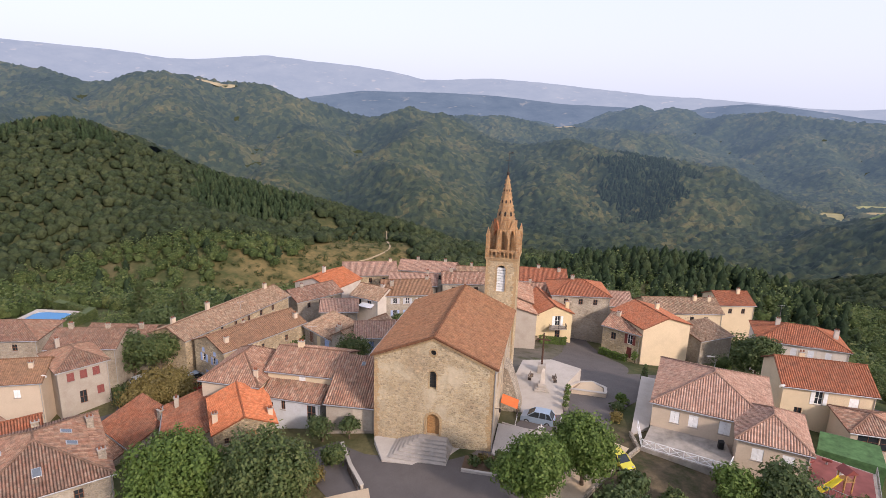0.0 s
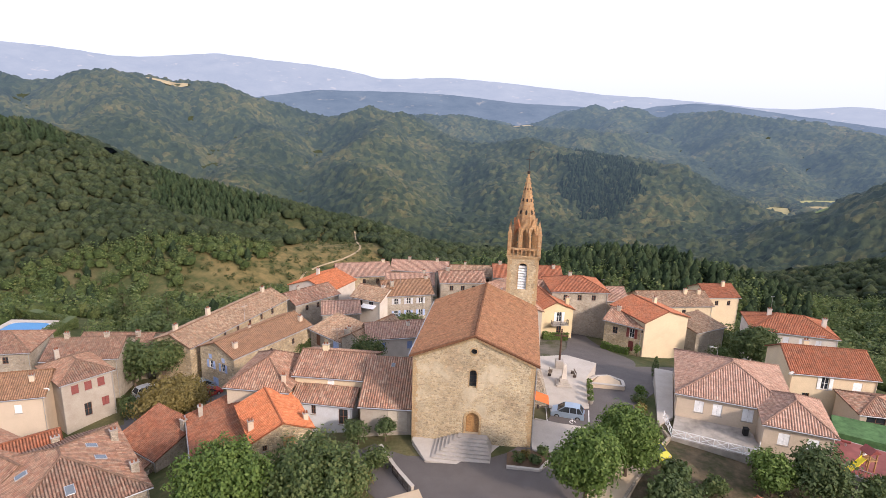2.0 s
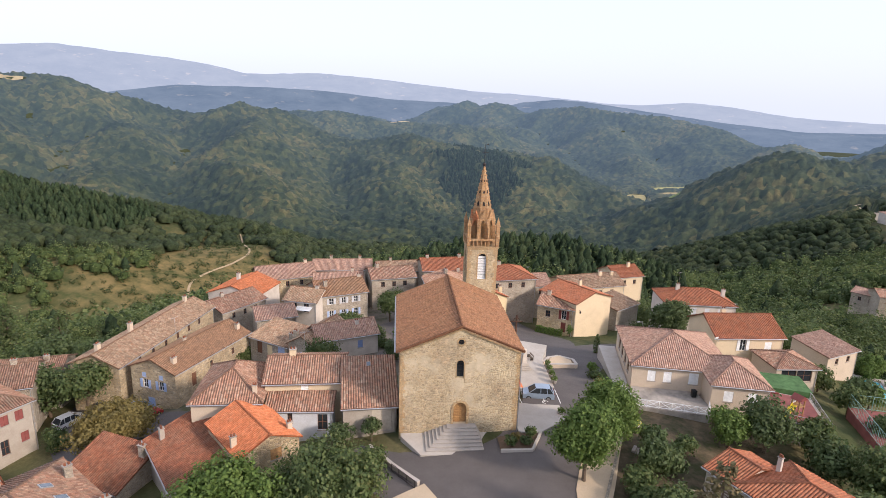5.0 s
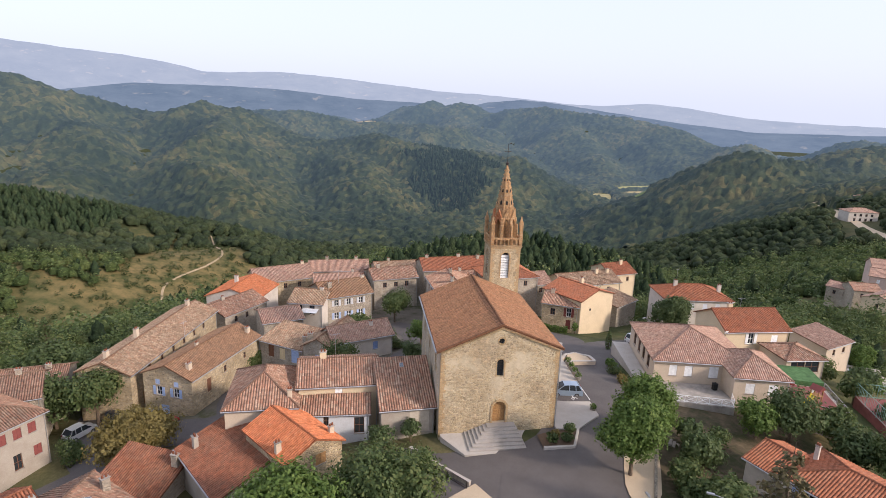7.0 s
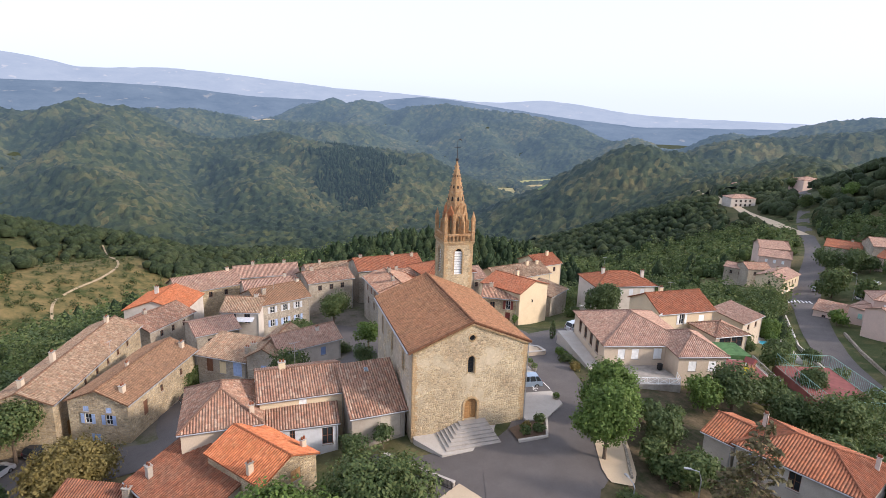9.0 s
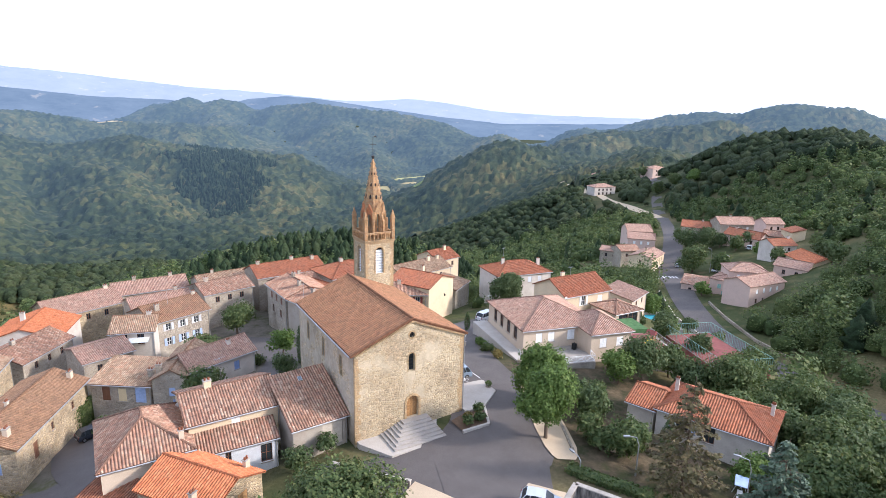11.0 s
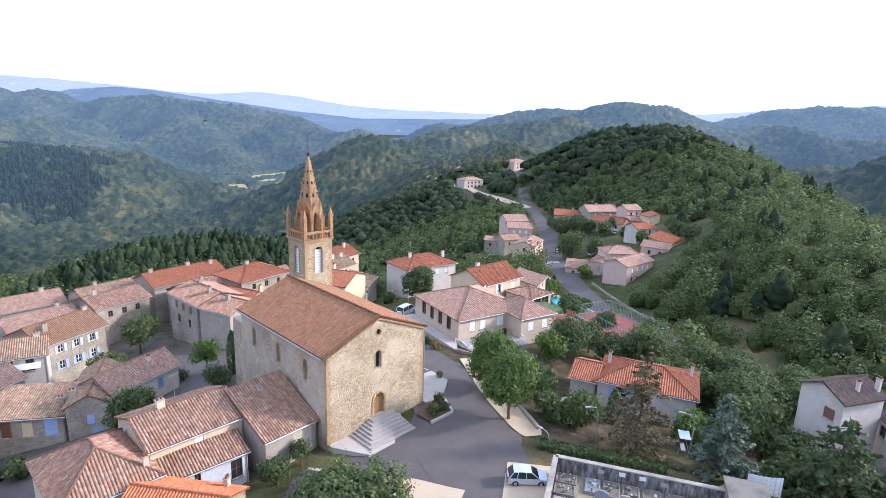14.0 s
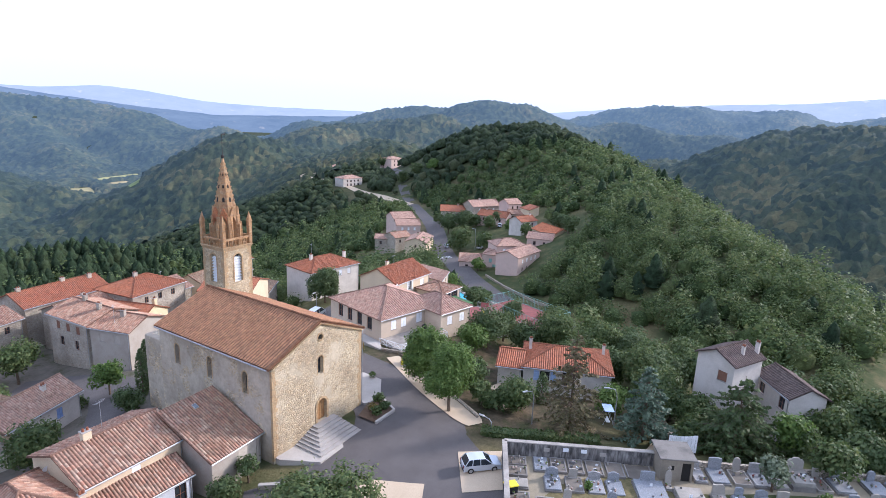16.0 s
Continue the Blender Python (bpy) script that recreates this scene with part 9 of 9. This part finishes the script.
# graves set crosswise against the end wall
for b, st_, bed, n in ((1.5, M_CONC, True, 9), (3.3, M_CONC, True, 8), (5.2, M_LIMEST, False, 1), (7.4, M_CONC, True, 6)):
    tomb(0.0, b, 0.78, 2.0, 0.34, st_, "", 0.8, 0.9, bed, n, 90.0 if abs((ang - D_ANG) % 360 - 270) < 1 else -90.0)
# second row
for a, st_, head, hh, hw, bed, n in ((4.4, M_SKYGRAN, "shoulder", 0.95, 1.25, False, 9), (6.5, M_CONC, "flat", 0.95, 0.85, True, 3), (8.6, M_GRAN, "shoulder", 0.8, 1.2, False, 6), (10.5, M_SKYGRAN, "shoulder", 0.9, 1.1, False, 4)):
    tomb(a, 3.6, 0.86, 2.4, 0.36, st_, head, hh, hw, bed, n)
shrub(*cem(7.8, 5.3), 1.2, 0.5, L_BRIGHT, "small round evergreen bush between graves", 167, z=CEM_Z)
tomb(13.9, 3.3, 1.5, 3.2, 0.55, M_SKYGRAN, "flat", 0.9, 1.4, False, 3)
tomb(17.5, 4.2, 1.35, 2.6, 0.7, M_LIMEST, "", 0.9, 1.4, False, 4)
tomb(15.9, 3.4, 0.4, 0.9, 0.3, M_LIMEST, "cross", 1.5, 0.6, False, 2)
# the row along the low stone wall
for a, w, st_, head, hh, hw, h, bed, n in ((19.6, 0.7, M_GRAN, "flat", 0.7, 0.9, 0.3, False, 7), (21.6, 0.95, M_SKYGRAN, "flat", 1.25, 1.3, 0.35, False, 4), (23.8, 0.9, M_LIMEST, "round", 1.5, 0.75, 0.35, True, 5), (25.7, 0.85, M_GRAN, "flat", 1.0, 1.25, 0.35, False, 8), (27.5, 0.8, M_LIMEST, "cross", 1.5, 0.7, 0.3, False, 5), (29.6, 1.1, M_LIMEST, "shoulder", 1.35, 1.6, 1.0, False, 16), (31.7, 0.75, M_LIMEST, "slant", 1.1, 0.6, 0.35, True, 7), (33.8, 1.0, M_SKYGRAN, "cross", 1.5, 0.75, 0.4, False, 6), (37.2, 1.05, M_SKYGRAN, "round", 1.1, 0.75, 0.4, False, 3), (39.6, 1.0, M_SKYGRAN, "flat", 0.8, 1.0, 0.4, False, 3)):
    tomb(a, 0.1, w, 2.5, h, st_, head, hh, hw, bed, n)
shrub(*cem(30.4, 5.0), 1.3, 1.0, L_BRIGHT, "low round green bush among the graves", 168, z=CEM_Z)
# rows further in
for b, a0, a1 in ((4.4, 20.4, 28.8), (4.4, 33.0, 40), (7.2, 3.4, 11.5)):
    a = a0
    while a < a1:
        if rng.random() > 0.1:
            st_ = rng.choice((M_GRAN, M_SKYGRAN, M_CONC, M_LIMEST, M_GRAND))
            tomb(a, b, rng.uniform(0.72, 0.9), rng.uniform(2.2, 2.5), rng.uniform(0.28, 0.5), st_, rng.choice(("shoulder", "round", "flat", "slant", "cross", "")), rng.uniform(0.7, 1.3), rng.uniform(0.7, 1.2), rng.random() < 0.4, rng.randint(3, 8))
        a += rng.uniform(1.9, 2.2)

# hedges, poles
for x, y, h in ((60, -50, 8), (41, 60, 7)):
    e = thing("utility_pole", pose(x, y, ground_z(x, y)), "wooden utility pole with a crossarm", "utility pole")
    bm = bmesh.new()
    tube(bm, [(0, 0, -0.5), (0, 0, h)], [0.13, 0.09], 7)
    part("pole", bm, M_BARK, e)
    part("crossarm", boxed(-0.8, 0.8, -0.06, 0.06, h - 0.5, h - 0.38), M_BARK, e)
for x0, y0, rot in ((-20.0, 51.6, -15),):
    e = thing("awning", pose(x0 + 1, y0 - 1.0, -4.0, 0, 0, rot), "white sun awning on the house front", "awning")
    part("canvas", boxed(-1.6, 1.6, -0.8, 0.8, 1.0, 1.06, m=Matrix.Rotation(radians(12), 4, 'X')), M_WPAINT, e)
# balcony of the yellow house
railing("balcony_railing", [(18.9, 53.4), (19.2, 52.6), (22.4, 53.8), (22.1, 54.6)], 0.95, M_IRON, "iron balcony railing on the yellow house", False, -4.85, 1.6)
slab("balcony", [(18.7, 54.9), (19.1, 52.5), (22.5, 53.7), (22.1, 55.9)], -5.0, -4.85, M_CONC, "concrete balcony slab of the yellow house", "balcony")

# raised bed of pale gravel on the little square
slab("gravel_bed", [(23.1, 21.0), (24.6, 24.3), (26.3, 25.2), (27.8, 23.4), (27.7, 21.2)], -3.0, ground_z(25.5, 22.8) + 0.5, M_GRAVEL, "pale gravel filling the raised bed", "gravel", "structure")


def bench(x, y, z, a):
    e = thing("bench", pose(x, y, z, 0, 0, a), "dark slatted park bench on the paving", "bench", "benches")
    for k in range(3):
        part("slat", boxed(-0.8, 0.8, -0.2 + 0.14 * k, -0.09 + 0.14 * k, 0.42, 0.46, 0.01), M_BARK, e)
    for k in range(2):
        part("back_slat", boxed(-0.8, 0.8, 0.24, 0.28, 0.56 + 0.16 * k, 0.67 + 0.16 * k, 0.01), M_BARK, e)
    for s in (-0.65, 0.65):
        part("leg", boxed(s - 0.03, s + 0.03, -0.2, 0.24, 0, 0.418), M_IRON, e)
        part("back_post", boxed(s - 0.025, s + 0.025, 0.245, 0.29, 0, 0.56), M_IRON, e)


bench(17.2, 21.4, -0.62, 80)
bench(20.6, 21.6, -0.62, -80)


def roof_aerial(x, y, z, h, a):
    e = thing("tv_aerial", pose(x, y, z, 0, 0, a), "thin grey television aerial on a mast", "aerial", "television aerials")
    bm = bmesh.new()
    tube(bm, [(0, 0, -0.8), (0, 0, h)], [0.025, 0.02], 5)
    part("mast", bm, M_METAL, e)
    bm = bmesh.new()
    tube(bm, [(-0.6, 0, h - 0.1), (0.7, 0, h - 0.1)], [0.018, 0.018], 4)
    part("boom", bm, M_METAL, e)
    for k in range(6):
        bm = bmesh.new()
        x0 = -0.55 + k * 0.22
        tube(bm, [(x0, -0.32 + 0.03 * k, h - 0.08), (x0, 0.32 - 0.03 * k, h - 0.08)], [0.012, 0.012], 4)
        part("rod", bm, M_METAL, e)


def dish(x, y, z, a):
    e = thing("satellite_dish", pose(x, y, z, 0, 0, a), "pale grey satellite dish on a wall bracket", "satellite dish", "satellite dishes")
    bm = bmesh.new()
    m = Matrix.Rotation(radians(65), 4, 'X')
    rings = [[bm.verts.new(m @ Vector((r * math.cos(2 * math.pi * k / 14), r * math.sin(2 * math.pi * k / 14), 0.5 * r * r))) for k in range(14)] for r in (0.05, 0.2, 0.33, 0.42)]
    bm.faces.new(rings[0])
    for p, q in zip(rings, rings[1:]):
        for k in range(14):
            bm.faces.new((p[k], p[(k + 1) % 14], q[(k + 1) % 14], q[k]))
    part("reflector", bm, M_WPAINT, e)
    bm = bmesh.new()
    tube(bm, [(0, 0, -0.35), (0, -0.5, 0.1)], [0.02, 0.02], 5)
    tube(bm, [(0, 0.02, 0), (0, 0.5, -0.25)], [0.03, 0.03], 5)
    part("arm", bm, M_METAL, e)


for p in ((-12.2, 9.6, 6.9, 2.0, 20), (-37.5, 33, -0.4, 2.2, 60), (-13.6, 57, 1.4, 2.0, 10), (31.0, 70.4, -1.4, 2.0, 50), (57.0, 27.9, 4.7, 1.8, 0), (8.5, 46.5, 2.4, 2.0, 70), (62, 57, 1.2, 2.2, 30)):
    roof_aerial(*p)
dish(-54.8, 6.8, -3.2, 200)
dish(51.5, 22.8, 2.2, 190)
dish(-16.6, 10.8, 3.6, 170)
# steps down from the gravel strip into the gardens
st = thing("garden_steps", pose(27.6, -3.6, 0), "narrow grey concrete garden steps", "steps")
for k in range(10):
    z = ground_z(26.6, -4.6) + 0.2 - 0.17 * k
    m = pose(0.34 * k - 0.4, -0.24 * k, 0, 0, 0, -35)
    part("step", boxed(-0.17, 0.19, -0.65, 0.65, z - 1.2, z, 0.01, m=m), M_STEP, st)
# signs in the street
sg = thing("road_sign", pose(-35.6, 16.4, ground_z(-35.6, 16.4)), "round red no-entry sign on a grey post", "road sign")
bm = bmesh.new()
tube(bm, [(0, 0, -0.3), (0, 0, 2.5)], [0.035, 0.035], 6)
part("post", bm, M_METAL, sg)
fm = Matrix.Rotation(radians(-25), 4, 'Z') @ Matrix.Rotation(radians(90), 4, 'X')
bm = bmesh.new()
bmesh.ops.create_cone(bm, cap_ends=True, segments=20, radius1=0.34, radius2=0.34, depth=0.03, matrix=Matrix.Translation((0, 0, 2.3)) @ fm @ Matrix.Translation((0, 0, 0.06)))
pl = part("plate", bm, plain("sign_red", (0.5, 0.03, 0.03), 0.4), sg)
part("bar", boxed(-0.22, 0.22, -0.05, 0.05, 0.08, 0.085, m=Matrix.Translation((0, 0, 2.3)) @ fm), M_WPAINT, pl)
# cable from pole to house
for a, b in (((41, 60, ground_z(41, 60) + 6.6), (44.0, 58.0, -0.2)), ((41, 60, ground_z(41, 60) + 6.6), (54, 72, -2.4))):
    bm = bmesh.new()
    pts = [Vector(a).lerp(Vector(b), k / 8) - Vector((0, 0, 0.6 * (1 - (k / 4 - 1) ** 2))) for k in range(9)]
    tube(bm, pts, [0.02] * 9, 4)
    tagged(mesh_object("overhead_cable", bm, M_IRON), "thin black overhead cable between pole and house", "cable")

build_woods()
